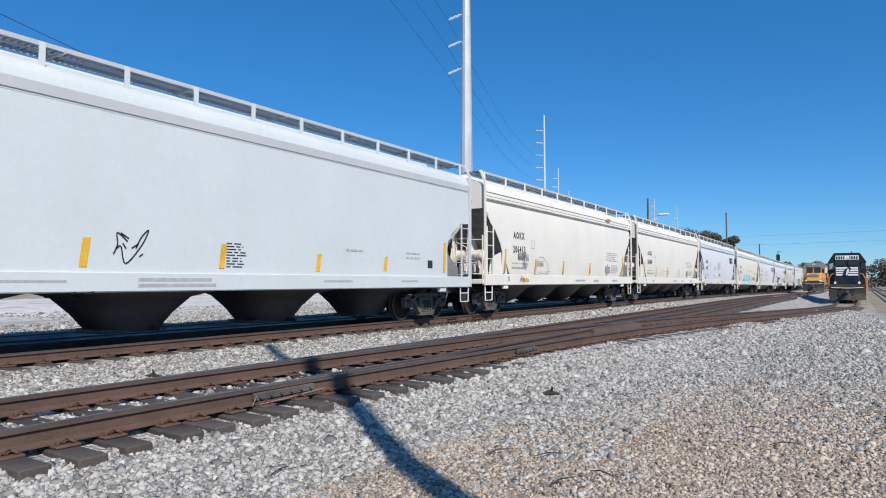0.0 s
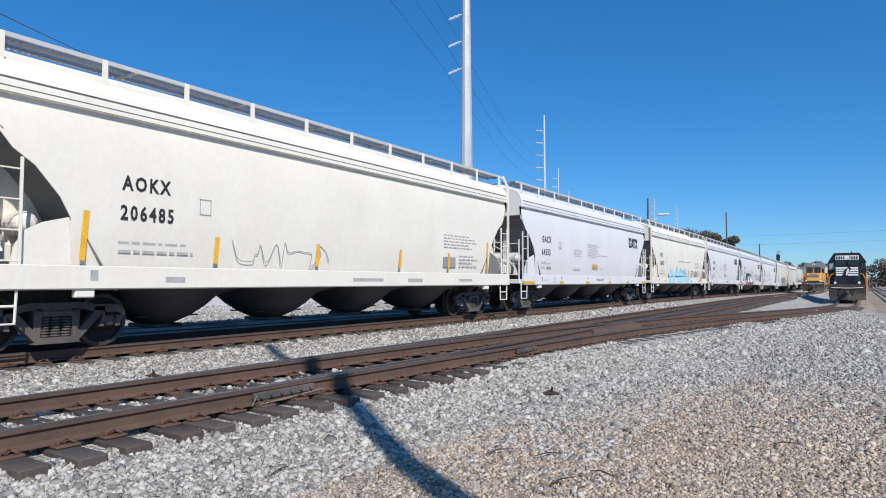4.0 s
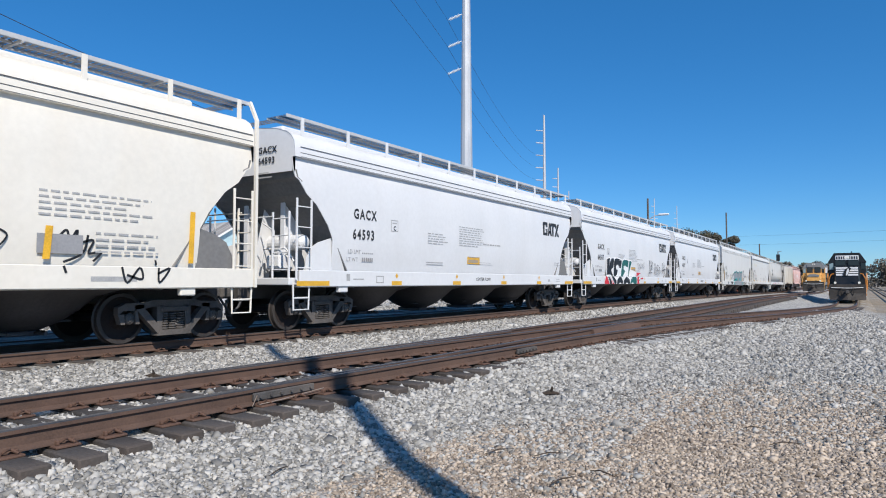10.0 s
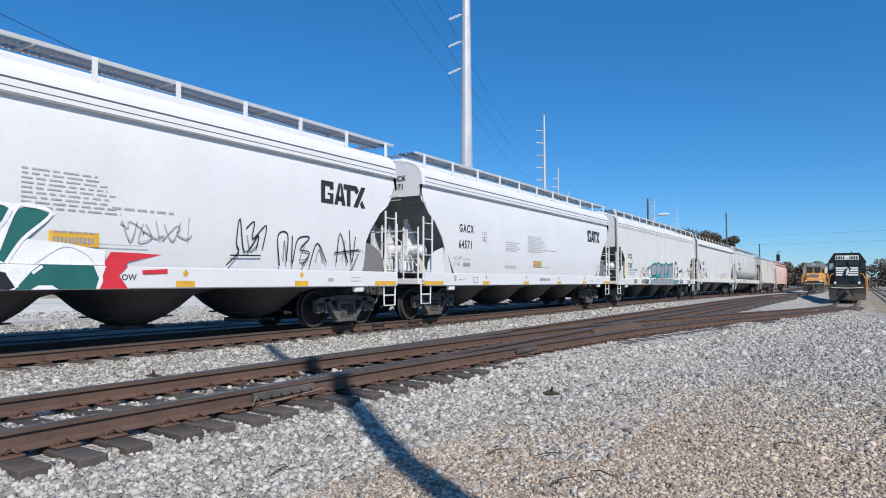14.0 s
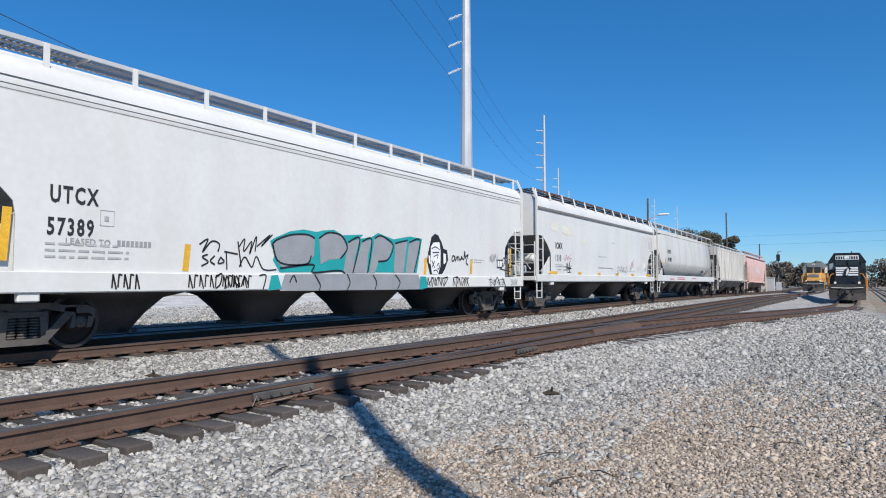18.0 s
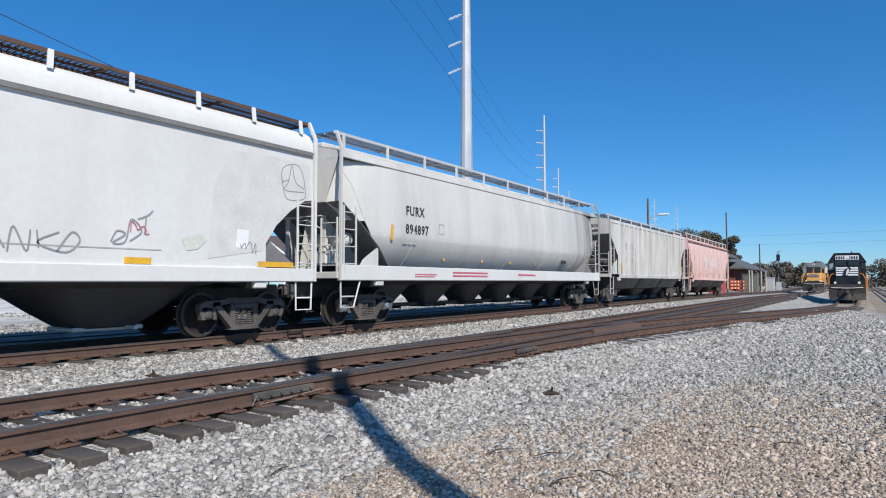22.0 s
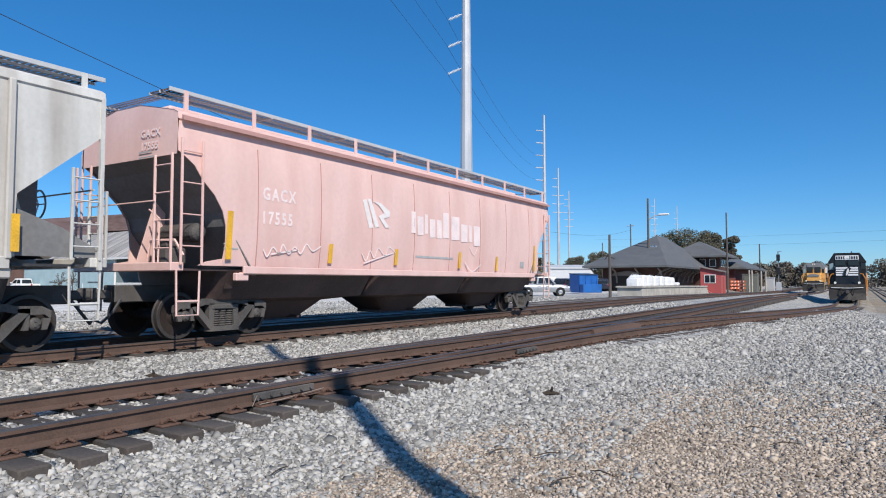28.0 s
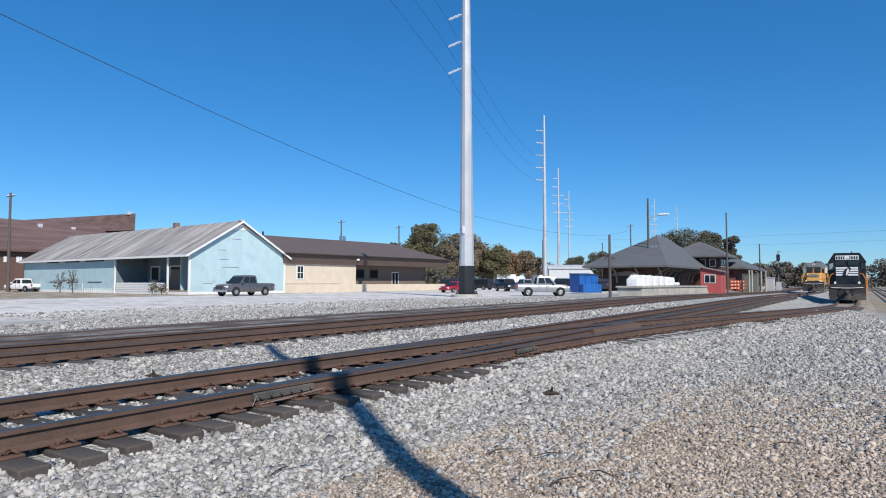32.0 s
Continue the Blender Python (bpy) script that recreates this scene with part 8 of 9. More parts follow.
for ob in (
    decal(4, [(3.76, 1.03), (3.98, 1.28), (4.23, 1.43), (5.75, 1.44), (5.87, 1.02)], "blue_wash", 0, "pale blue paint over the sill"),
    decal(4, [(6.33, 1.04), (6.44, 1.43), (9.73, 1.48), (10.2, 1.1)], "blue_wash", 0, "pale blue paint over the sill")):
    ob.location.x = 0.05
pen(4, [[(11.01, 1.89), (10.78, 1.85), (10.81, 1.69), (11.01, 1.72), (11.01, 1.56), (10.75, 1.58)], [(11.28, 1.88), (11.1, 1.85), (11.14, 1.6), (11.33, 1.6)], [(11.13, 1.73), (11.3, 1.75)], [(11.56, 1.89), (11.35, 1.86), (11.38, 1.6), (11.58, 1.61)], [(11.38, 1.74), (11.55, 1.76)], [(11.64, 1.9), (11.64, 1.61), (11.79, 1.79), (11.64, 1.9)], [(10.81, 1.66), (10.62, 1.63), (10.56, 1.47), (10.75, 1.42)], [(11.43, 1.61), (11.53, 1.44)]], "spray_black", 0.018, 1, "thin black graffiti tag")
pen(4, [[(12.53, 1.82), (12.64, 1.92), (12.7, 1.77), (12.81, 1.93), (12.77, 1.65)], [(12.98, 1.86), (12.9, 1.57), (12.6, 1.42)], [(12.81, 1.71), (13.07, 1.78), (12.99, 1.57), (13.21, 1.6), (13.07, 1.44)], [(14.18, 1.49), (14.2, 1.40)]], "spray_black", 0.026, 1, "black graffiti tag")
pen(4, [[(12.57, 1.36), (12.61, 1.25)], [(13.52, 1.36), (13.62, 1.1), (13.84, 1.35), (13.89, 1.16), (13.61, 1.23)], [(14.2, 1.36), (14.22, 1.1), (14.42, 1.35), (14.18, 1.25)], [(10.05, 1.33), (10.15, 1.36), (10.24, 1.29)], [(10.15, 1.36), (10.17, 1.26)]], "spray_black", 0.026, 1, "black graffiti tag on the sill").location.x = 0.05
decal(4, [(8.21, 1.95), (8.38, 1.92), (8.42, 1.69), (8.31, 1.82)], "spray_black", 2, "")
decal(4, [(8.51, 1.83), (8.57, 1.82), (8.57, 1.67), (8.49, 1.70)], "spray_black", 2, "")
rows_of(4, 7.0, 11.0, 2.42, 2.6, 1, "ink_thin", 4)
# bold graffiti on the third white car
K_SHAPES = (
    ("spray_black", [(3.21, 1.45), (3.26, 2.14), (3.30, 2.24), (3.77, 2.27), (3.59, 1.90), (3.93, 2.27), (4.39, 2.26), (4.27, 1.84), (3.94, 1.68), (4.16, 1.47), (4.14, 1.37), (3.78, 1.46)]),
    ("spray_black", [(4.23, 1.44), (4.47, 2.24), (4.97, 2.30), (5.67, 2.20), (5.47, 1.80), (5.20, 1.81), (4.94, 1.94), (4.67, 1.85), (4.73, 1.73), (4.98, 1.71), (4.84, 1.48), (4.54, 1.35)]),
    ("spray_green", [(5.42, 1.39), (5.75, 2.17), (6.26, 2.28), (6.85, 2.20), (6.70, 1.87), (6.37, 1.90), (5.99, 1.91), (5.95, 1.77), (6.27, 1.67), (5.96, 1.48), (5.66, 1.34)]),
    ("spray_green", [(6.68, 1.45), (6.92, 2.16), (7.10, 2.24), (7.43, 2.15), (7.04, 1.74), (6.82, 1.38)]),
    ("spray_red", [(2.74, 1.0), (2.88, 1.27), (3.02, 1.41), (3.20, 1.33), (3.40, 1.1), (3.48, 1.0)]),
    ("spray_black", [(3.24, 1.35), (3.55, 1.34), (3.87, 1.1), (3.87, 1.0), (3.51, 1.0)]),
    ("spray_black", [(3.82, 1.39), (4.20, 1.37), (4.59, 1.16), (4.54, 1.0), (4.29, 1.0)]),
    ("spray_black", [(4.63, 1.0), (4.72, 1.23), (5.08, 1.40), (5.46, 1.32), (5.70, 1.1), (5.60, 1.0)]),
    ("spray_black", [(5.76, 1.0), (5.86, 1.21), (6.27, 1.39), (6.82, 1.24), (6.93, 1.03), (6.85, 1.0)]),
    ("spray_green", [(6.93, 1.0), (7.16, 1.28), (7.63, 1.66), (8.0, 1.55), (8.18, 1.17), (8.13, 1.0)]))
decal(6, [(3.15, 1.38), (3.20, 2.28), (4.45, 2.33), (5.0, 2.36), (5.72, 2.26), (6.25, 2.34), (6.9, 2.25), (7.12, 2.30), (7.5, 2.15), (7.1, 1.75), (7.6, 1.72), (8.3, 1.62), (8.3, 1.38)], "spray_white", 0, "white outline of large graffiti letters")
decal(6, [(2.7, 1.0), (2.8, 1.36), (8.3, 1.36), (8.7, 1.0)], "spray_white", 0).location.x = 0.05
for paint, shape in K_SHAPES:
    over_sill(6, shape, paint, 1)
for shape in ([(4.91, 1.42), (5.02, 1.68), (5.32, 1.65), (5.30, 1.42)], [(6.06, 1.39), (6.27, 1.65), (6.53, 1.58), (6.51, 1.40)], [(6.93, 1.41), (7.04, 1.60), (7.32, 1.72), (7.51, 1.61), (7.23, 1.41)], [(3.6, 1.36), (3.95, 1.16), (4.25, 1.0), (3.9, 1.0)], [(8.16, 1.0), (8.30, 1.39), (8.44, 1.62), (9.38, 1.59), (8.75, 1.45), (8.52, 1.22), (8.68, 1.0)], [(8.93, 1.31), (9.42, 1.34), (9.42, 1.26), (8.94, 1.24)], [(4.0, 1.60), (4.15, 1.70), (4.2, 1.52)]):
    over_sill(6, shape, "spray_red", 2)
for c_ in (5.2, 6.35, 7.35):
    decal(6, [(c_ - 0.2, 1.0), (c_ - 0.1, 1.06), (c_ + 0.1, 1.06), (c_ + 0.2, 1.0)], "spray_white", 2).location.x = 0.05
for a_, b_ in ((4.45, 1.75), (6.0, 1.72)):
    decal(6, [(a_ + 0.2, b_), (a_ + 0.35, b_ + 0.1), (a_ + 0.6, b_ + 0.06), (a_ + 0.55, b_ - 0.12), (a_ + 0.3, b_ - 0.1)], "spray_navy", 2)
pen(6, [[(3.21, 1.45), (3.26, 2.14), (3.30, 2.24), (3.77, 2.27), (3.59, 1.90)], [(3.59, 1.90), (3.93, 2.27), (4.39, 2.26), (4.27, 1.84), (3.94, 1.68), (4.16, 1.47)], [(4.23, 1.44), (4.47, 2.24), (4.97, 2.30), (5.67, 2.20), (5.47, 1.80)], [(4.98, 1.71), (4.67, 1.85), (4.94, 1.94), (5.2, 1.83)], [(5.42, 1.39), (5.75, 2.17), (6.26, 2.28), (6.85, 2.20), (6.70, 1.87)], [(6.27, 1.67), (5.95, 1.79), (6.1, 1.92), (6.4, 1.90)], [(6.68, 1.45), (6.92, 2.16), (7.10, 2.24), (7.43, 2.15), (7.04, 1.74), (6.82, 1.38)], [(7.2, 1.40), (7.63, 1.68), (8.0, 1.57), (8.15, 1.39)]], "spray_white", 0.035, 3, "white painted letter edges")
pen(6, [[(3.2, 1.35), (3.4, 1.2), (3.5, 1.0)], [(3.55, 1.35), (3.9, 1.1), (3.92, 1.0)], [(4.2, 1.36), (4.6, 1.16), (4.6, 1.0)], [(4.63, 1.0), (4.72, 1.23), (5.0, 1.36)], [(5.46, 1.32), (5.72, 1.1), (5.66, 1.0)], [(5.86, 1.21), (6.1, 1.35)], [(6.82, 1.24), (6.96, 1.03)], [(7.16, 1.24), (7.3, 1.35)], [(8.15, 1.36), (8.22, 1.15), (8.16, 1.0)]], "spray_white", 0.03, 3).location.x = 0.05
pen(6, [[(10.73, 1.43), (11.03, 1.7), (10.98, 1.9), (11.06, 2.37), (11.19, 1.7), (11.54, 2.06), (11.48, 1.78)], [(11.22, 2.18), (11.43, 2.33), (11.39, 1.98), (11.75, 2.28), (11.65, 1.79)], [(10.83, 1.63), (11.61, 1.65)], [(12.13, 1.45), (12.08, 2.09), (12.36, 2.13), (12.32, 1.53)], [(12.5, 2.11), (12.5, 1.5), (12.66, 2.04), (13.03, 2.1), (12.74, 1.83), (13.03, 1.76), (12.79, 1.46)], [(13.03, 1.47), (13.28, 1.99), (13.59, 1.55)], [(13.93, 1.56), (14.06, 2.26), (14.34, 1.57), (14.2, 1.88)], [(14.39, 2.36), (14.48, 1.57), (14.62, 2.21)], [(13.85, 1.79), (14.77, 1.9)]], "spray_black", 0.02, 1, "thin black graffiti tags")
pen(6, drift([[(11.2, 2.05), (11.3, 1.75), (11.5, 1.9)], [(12.2, 1.6), (12.22, 2.0), (12.3, 1.6)], [(12.85, 1.95), (12.7, 1.6), (12.95, 1.65)], [(13.2, 1.6), (13.3, 1.85), (13.45, 1.6)], [(14.1, 1.65), (14.2, 2.1)]], 0.05), "grey_ink", 0.02, 1)
pen(6, [[(8.58, 2.14), (8.74, 1.8), (8.86, 2.14)], [(8.97, 2.11), (8.89, 1.81), (9.13, 1.88), (9.02, 2.11)], [(9.21, 2.18), (9.3, 1.83)], [(9.37, 2.13), (9.55, 1.84), (9.71, 2.19)], [(9.89, 2.29), (9.86, 1.85)], squiggle(8.55, 9.95, 1.85, 2.2, 14, 21)], "ink_thin", 0.016, 1, "faded grey tag")
pen(7, [[(-0.95, 1.85), (-0.67, 1.67)], [(-0.67, 1.86), (-0.39, 1.62)]], "grey_ink", 0.02, 1, "")
# grey and teal graffiti, tags and rounded blot on the chalky white car
marks(8, "UTCX", "57389", 1.75, 2.34, 0.37, "ink", 1.25, 0.66)
bars([(2.55, 2.02, 2.56, 2.28), (2.78, 2.02, 2.79, 2.28), (2.55, 2.02, 2.79, 2.03), (2.55, 2.27, 2.79, 2.28), (2.62, 2.1, 2.7, 2.18)], FACE, CARS[8], M["ink_thin"], "small outlined placard")
letter("LEASED TO", FACE, 2.0, 1.70, 0.14, M["grey_ink"], CARS[8], "stencilled lettering", 0.003)
bars([(2.85 + 0.08 * i, 1.70, 2.91 + 0.08 * i, 1.80) for i in range(8)], FACE, CARS[8], M["grey_ink"])
for y, z0, z1 in ((1.05, 1.42, 2.2), (4.10, 1.31, 1.80), (11.95, 1.32, 1.79), (14.56, 1.36, 1.80), (17.32, 1.35, 2.28)):
    strip(8, y, z0, z1, 0.13, 0.05)
pen(8, [[(4.46, 1.81), (4.65, 1.92), (4.53, 1.67), (4.73, 1.88), (4.91, 1.84), (4.88, 1.69)], [(4.65, 1.63), (4.53, 1.58), (4.66, 1.49), (4.51, 1.41)], [(4.81, 1.61), (4.71, 1.51), (4.82, 1.44)], [(4.95, 1.59), (4.89, 1.47), (5.03, 1.5), (4.95, 1.59)], [(5.03, 1.7), (5.36, 1.66)], [(5.08, 1.7), (5.1, 1.35)], [(5.36, 1.91), (5.45, 1.41)], [(5.39, 1.81), (5.53, 1.97), (5.51, 1.72), (5.71, 1.93), (5.66, 1.67), (5.83, 2.04), (5.8, 1.73)], [(5.84, 1.83), (6.21, 2.09), (5.96, 1.84), (6.27, 2.1)], [(5.4, 1.41), (5.54, 1.61), (5.72, 1.41), (5.84, 1.63), (6.03, 1.37), (6.39, 1.37)]], "spray_black", 0.02, 1, "thin black graffiti tags")
decal(8, [(12.27, 2.16), (12.35, 2.39), (12.53, 2.50), (12.71, 2.47), (12.91, 2.26), (13.01, 2.08), (13.21, 2.05), (13.27, 1.77), (13.08, 1.48), (12.93, 1.34), (12.28, 1.32), (12.19, 1.54), (12.13, 1.71), (12.18, 1.93)], "spray_black", 1, "black sprayed blot with side lobes")
decal(8, [(12.32, 2.12), (12.45, 2.24), (12.77, 2.27), (12.84, 2.02), (12.83, 1.56), (12.70, 1.33), (12.38, 1.33), (12.30, 1.63)], "spray_white", 2)
decal(8, [(12.19, 1.87), (12.28, 1.85), (12.29, 1.63), (12.22, 1.63)], "spray_white", 2)
decal(8, [(12.99, 1.96), (13.13, 1.93), (13.14, 1.69), (13.0, 1.62)], "spray_white", 2)
pen(8, [[(12.37, 1.72), (12.51, 1.51)], [(12.51, 1.71), (12.38, 1.53)], [(12.63, 1.56), (12.72, 1.65), (12.76, 1.51), (12.65, 1.48)], [(12.35, 2.05), (12.55, 2.12), (12.78, 2.05)], [(12.46, 1.83), (12.68, 1.9), (12.64, 1.78)], [(12.4, 1.95), (12.75, 1.97)], [(12.45, 1.42), (12.6, 1.45), (12.68, 1.38)]], "spray_black", 0.02, 3)
pen(8, [[(13.47, 1.78), (13.54, 1.9), (13.65, 1.84), (13.55, 1.73), (13.47, 1.78)], [(13.65, 1.9), (13.69, 1.74), (13.79, 1.89), (13.85, 1.75)], [(13.87, 1.9), (13.96, 1.77), (14.07, 1.91), (14.03, 1.79)], [(14.07, 1.86), (14.19, 1.81), (14.25, 2.07), (14.28, 1.82)], [(14.28, 1.87), (14.46, 1.96), (14.33, 1.72), (14.46, 1.64)]], "spray_black", 0.028, 1, "black graffiti tag")
pen(8, [[(16.8, 1.82), (16.93, 1.95), (17.0, 1.83), (16.86, 1.64), (16.81, 1.76)], [(17.05, 1.96), (17.05, 1.81), (17.22, 1.84), (17.21, 1.65)], [(17.27, 1.9), (17.4, 1.85), (17.26, 1.62), (17.49, 1.63)], [(16.65, 1.55), (17.4, 1.47)]], "spray_black", 0.022, 2, "black graffiti tag")
pen(8, [squiggle(15.9, 16.5, 1.75, 2.05, 26, 31)], "ink_thin", 0.014, 1, "faint grey tag")
decal(8, [(16.41, 1.57), (16.81, 1.57), (16.80, 1.87), (16.41, 1.86)], "ink", 1, "black framed placard", "placard")
decal(8, [(16.45, 1.62), (16.59, 1.62), (16.59, 1.82), (16.45, 1.82)], "spray_white", 2)
decal(8, [(16.63, 1.62), (16.77, 1.62), (16.77, 1.82), (16.63, 1.82)], "spray_white", 2)
# tall hand-sprayed strokes along the sill
r_ = random.Random(12)
for y0_, y1_, n_ in ((2.73, 3.25, 5), (4.19, 4.9, 6), (4.95, 5.7, 6), (12.05, 13.15, 6), (13.44, 14.46, 6)):
    for k_ in range(n_):
        y_ = y0_ + (y1_ - y0_) * (k_ + 0.5) / n_
        d_ = (y1_ - y0_) / n_ * 0.36
        pen(8, [[(y_ - d_, 0.99 + r_.uniform(0, 0.05)), (y_ - d_ * 0.6, 1.24)], [(y_ - d_ * 0.6, 1.24), (y_ + d_, 1.22 if k_ % 2 else 0.99)]], "spray_black", 0.02, 1, "black sprayed stroke on the sill").location.x = 0.05
for words_, y_ in (("TEAM HATER!", 15.75), ("2018!", 17.35)):
    ob = letter(words_, FACE + 0.05, y_, 0.99, 0.31, M["spray_black"], CARS[8], "black hand-sprayed words on the sill", -0.004, 1.0)
    ob.matrix_basis = ob.matrix_basis @ Matrix.Diagonal((1, 0.62 if len(words_) > 6 else 0.8, 1, 1))
rows_of(8, 1.7, 3.1, 1.45, 1.75, 3, "ink_thin", 8)
decal(8, [(6.21, 1.97), (6.37, 2.05), (6.77, 2.2), (7.19, 2.27), (7.61, 2.24), (7.82, 2.29), (8.19, 2.33), (8.51, 2.22), (9.27, 2.28), (9.13, 2.17), (9.6, 2.24), (9.87, 2.36), (10.53, 2.23), (11.27, 2.35), (11.88, 2.32), (11.62, 1.36), (8.66, 1.34), (8.46, 1.34), (6.49, 1.31), (6.29, 1.56), (6.35, 1.73), (6.25, 1.84)], "teal", 0, "teal outline of large grey graffiti letters")
decal(8, [(6.27, 1.91), (6.42, 2.01), (6.82, 2.13), (7.3, 2.16), (7.54, 2.09), (7.52, 1.71), (7.26, 1.48), (6.58, 1.4), (6.42, 1.52)], "spray_grey", 1, "")
decal(8, [(7.68, 2.1), (7.94, 2.25), (8.25, 2.26), (8.47, 2.18), (8.65, 1.92), (8.43, 1.66), (8.02, 1.62), (7.74, 1.51)], "spray_grey", 1, "")
decal(8, [(8.69, 2.06), (9.13, 2.17), (8.97, 1.77), (8.87, 1.32), (8.53, 1.32), (8.61, 1.75)], "spray_grey", 1, "")
decal(8, [(9.22, 2.1), (9.6, 2.17), (9.46, 1.79), (9.41, 1.33), (8.89, 1.32), (9.07, 1.77)], "spray_grey", 1, "")
decal(8, [(9.72, 2.21), (10.0, 2.29), (10.5, 2.08), (10.29, 1.7), (9.89, 1.63), (9.74, 1.33), (9.51, 1.33)], "spray_grey", 1, "")
decal(8, [(10.6, 2.13), (11.16, 2.24), (10.98, 1.35), (10.54, 1.35)], "spray_grey", 1, "")
decal(8, [(11.24, 2.18), (11.77, 2.26), (11.47, 1.36), (11.07, 1.35)], "spray_grey", 1, "")
pen(8, [[(6.27, 1.91), (6.42, 2.01), (6.82, 2.13), (7.3, 2.16), (7.54, 2.09)], [(6.27, 1.91), (6.48, 1.52), (7.26, 1.5), (7.43, 1.7)], [(7.68, 2.1), (8.0, 2.25), (8.45, 2.2), (8.66, 1.92), (8.41, 1.66)], [(8.69, 2.06), (9.13, 2.17), (8.87, 1.32)], [(9.22, 2.1), (9.6, 2.17), (9.44, 1.33)], [(9.72, 2.21), (10.0, 2.29), (10.5, 2.08), (10.29, 1.7), (9.86, 1.63)], [(10.6, 2.13), (11.16, 2.24)], [(11.24, 2.18), (11.77, 2.26), (11.47, 1.36)], [(6.49, 1.4), (7.49, 1.5), (7.49, 1.32), (8.46, 1.37), (8.67, 1.1)]], "spray_black", 0.028, 2, "")
for ob in (
    decal(8, [(6.45, 0.92), (6.59, 1.27), (8.6, 1.3), (11.62, 1.31), (11.86, 0.9)], "spray_grey", 0),
    decal(8, [(6.12, 0.93), (6.2, 1.24), (6.39, 1.26), (6.5, 0.97)], "teal", 1),
    decal(8, [(11.67, 0.9), (11.72, 1.26), (12.01, 1.26), (12.1, 0.94)], "teal", 1),
    pen(8, [[(7.49, 1.28), (7.67, 1.05), (7.64, 0.92)], [(8.6, 1.3), (8.71, 1.1), (8.6, 0.91)], [(9.59, 1.29), (9.74, 1.1), (9.67, 0.92)], [(10.54, 1.3), (10.75, 1.1), (10.63, 0.92)], [(6.72, 1.1), (6.84, 1.25), (6.93, 1.1)]], "spray_black", 0.02, 3),
    pen(8, [[(4.79, 1.19), (4.94, 1.27), (4.91, 1.07), (4.8, 0.99)], [(5.02, 0.98), (5.06, 1.23), (5.16, 1.01), (5.2, 1.26)], [(5.23, 1.01), (5.29, 1.23), (5.38, 1.02), (5.25, 1.11)], [(5.42, 1.02), (5.5, 1.21), (5.59, 1.06)], [(5.88, 1.24), (6.06, 1.24), (5.98, 0.95)], [(12.12, 1.03), (12.38, 1.23), (12.32, 0.96)], [(12.47, 0.99), (12.63, 1.24), (12.81, 0.99)], [(12.89, 1.21), (13.18, 1.24), (12.96, 0.99)], [(13.53, 1.24), (13.77, 1.24), (13.65, 0.95)], [(14.01, 0.98), (14.21, 1.25), (14.41, 0.98)], [(15.88, 1.26), (15.88, 0.97)], [(16.12, 0.96), (16.33, 1.26), (16.55, 0.96)], [(16.73, 1.26), (16.96, 0.96)]], "spray_black", 0.022, 1, "black tag strokes along the sill")):
    ob.location.x = 0.05
rows_of(8, 14.6, 15.6, 1.7, 1.85, 2, "ink_thin", 3)
# pale grey car: strips and sketch
strip(0, 5.00, 1.35, 1.82, 0.13, 0.06)
strip(0, 7.69, 1.37, 1.84, 0.13, 0.06)
strip(0, 10.37, 1.35, 1.74, 0.13, 0.06)
strip(0, 12.88, 1.39, 1.76, 0.13, 0.06)
strip(0, 15.76, 1.39, 2.27, 0.13, 0.06)
pen(0, [[(5.57, 1.57), (5.64, 1.74), (5.63, 1.93), (5.82, 1.79)], [(5.62, 1.66), (5.7, 1.7), (5.79, 1.42), (6.07, 1.73), (6.2, 2.0), (6.07, 1.88), (5.97, 1.68)], [(5.73, 1.76), (5.79, 1.67)], [(5.89, 1.68), (6.02, 1.76)], [(6.03, 1.54), (6.1, 1.59)], [(5.69, 1.93), (5.84, 1.84)]], "spray_black", 0.016, 1, "sketched fox head outline")
pen(0, [[(4.92, 0.97), (4.96, 1.15), (4.9, 1.21), (5.02, 1.12), (5.19, 1.15), (5.28, 1.18), (5.25, 0.97), (5.1, 0.93)], [(5.01, 1.08), (5.08, 1.05)], [(4.87, 0.93), (4.96, 0.95)]], "spray_black", 0.018, 11, "sketched animal outline")
rows_of(0, 7.87, 8.37, 1.38, 1.89, 9, "ink", 5)
ob = bars([(6.0, 1.02, 7.6, 1.08), (6.0, 1.12, 7.5, 1.18), (3.5, 1.1, 4.8, 1.14), (10.6, 1.1, 11.6, 1.15), (13.6, 1.1, 14.4, 1.15)], FACE + 0.048, CARS[0], M["ink_thin"])
bars([(14.95, 1.5, 15.2, 1.72)], FACE, CARS[0], M["ink"])
rows_of(0, 11.4, 12.2, 1.8, 1.95, 1, "ink_thin", 2)
rows_of(0, 13.9, 14.6, 1.7, 1.95, 2, "ink_thin", 3)
# white car with the rusty walkway
marks(9, "ICMX", "1110", 1.81, 2.46, 0.36, "ink", 1.15, 0.78)
bars([(2.0, 1.72, 2.5, 1.76), (2.6, 1.72, 3.0, 1.76), (2.0, 1.58, 2.4, 1.62), (2.6, 1.58, 3.0, 1.62)], FACE, CARS[9], M["grey_ink"])
pen(9, [[(9.81, 1.78), (10.11, 1.88), (9.83, 1.54), (10.12, 1.58), (10.17, 1.7)], [(10.12, 1.55), (10.28, 1.86), (10.46, 1.61)], [(10.5, 1.56), (10.57, 1.93), (10.76, 1.57), (10.81, 1.89)], [(10.9, 1.89), (10.93, 1.63)], [(11.23, 1.88), (10.91, 1.71), (11.33, 1.57), (11.55, 1.76), (11.42, 1.89), (11.2, 1.58)]], "grey_ink", 0.018, 1, "thin grey graffiti tag")
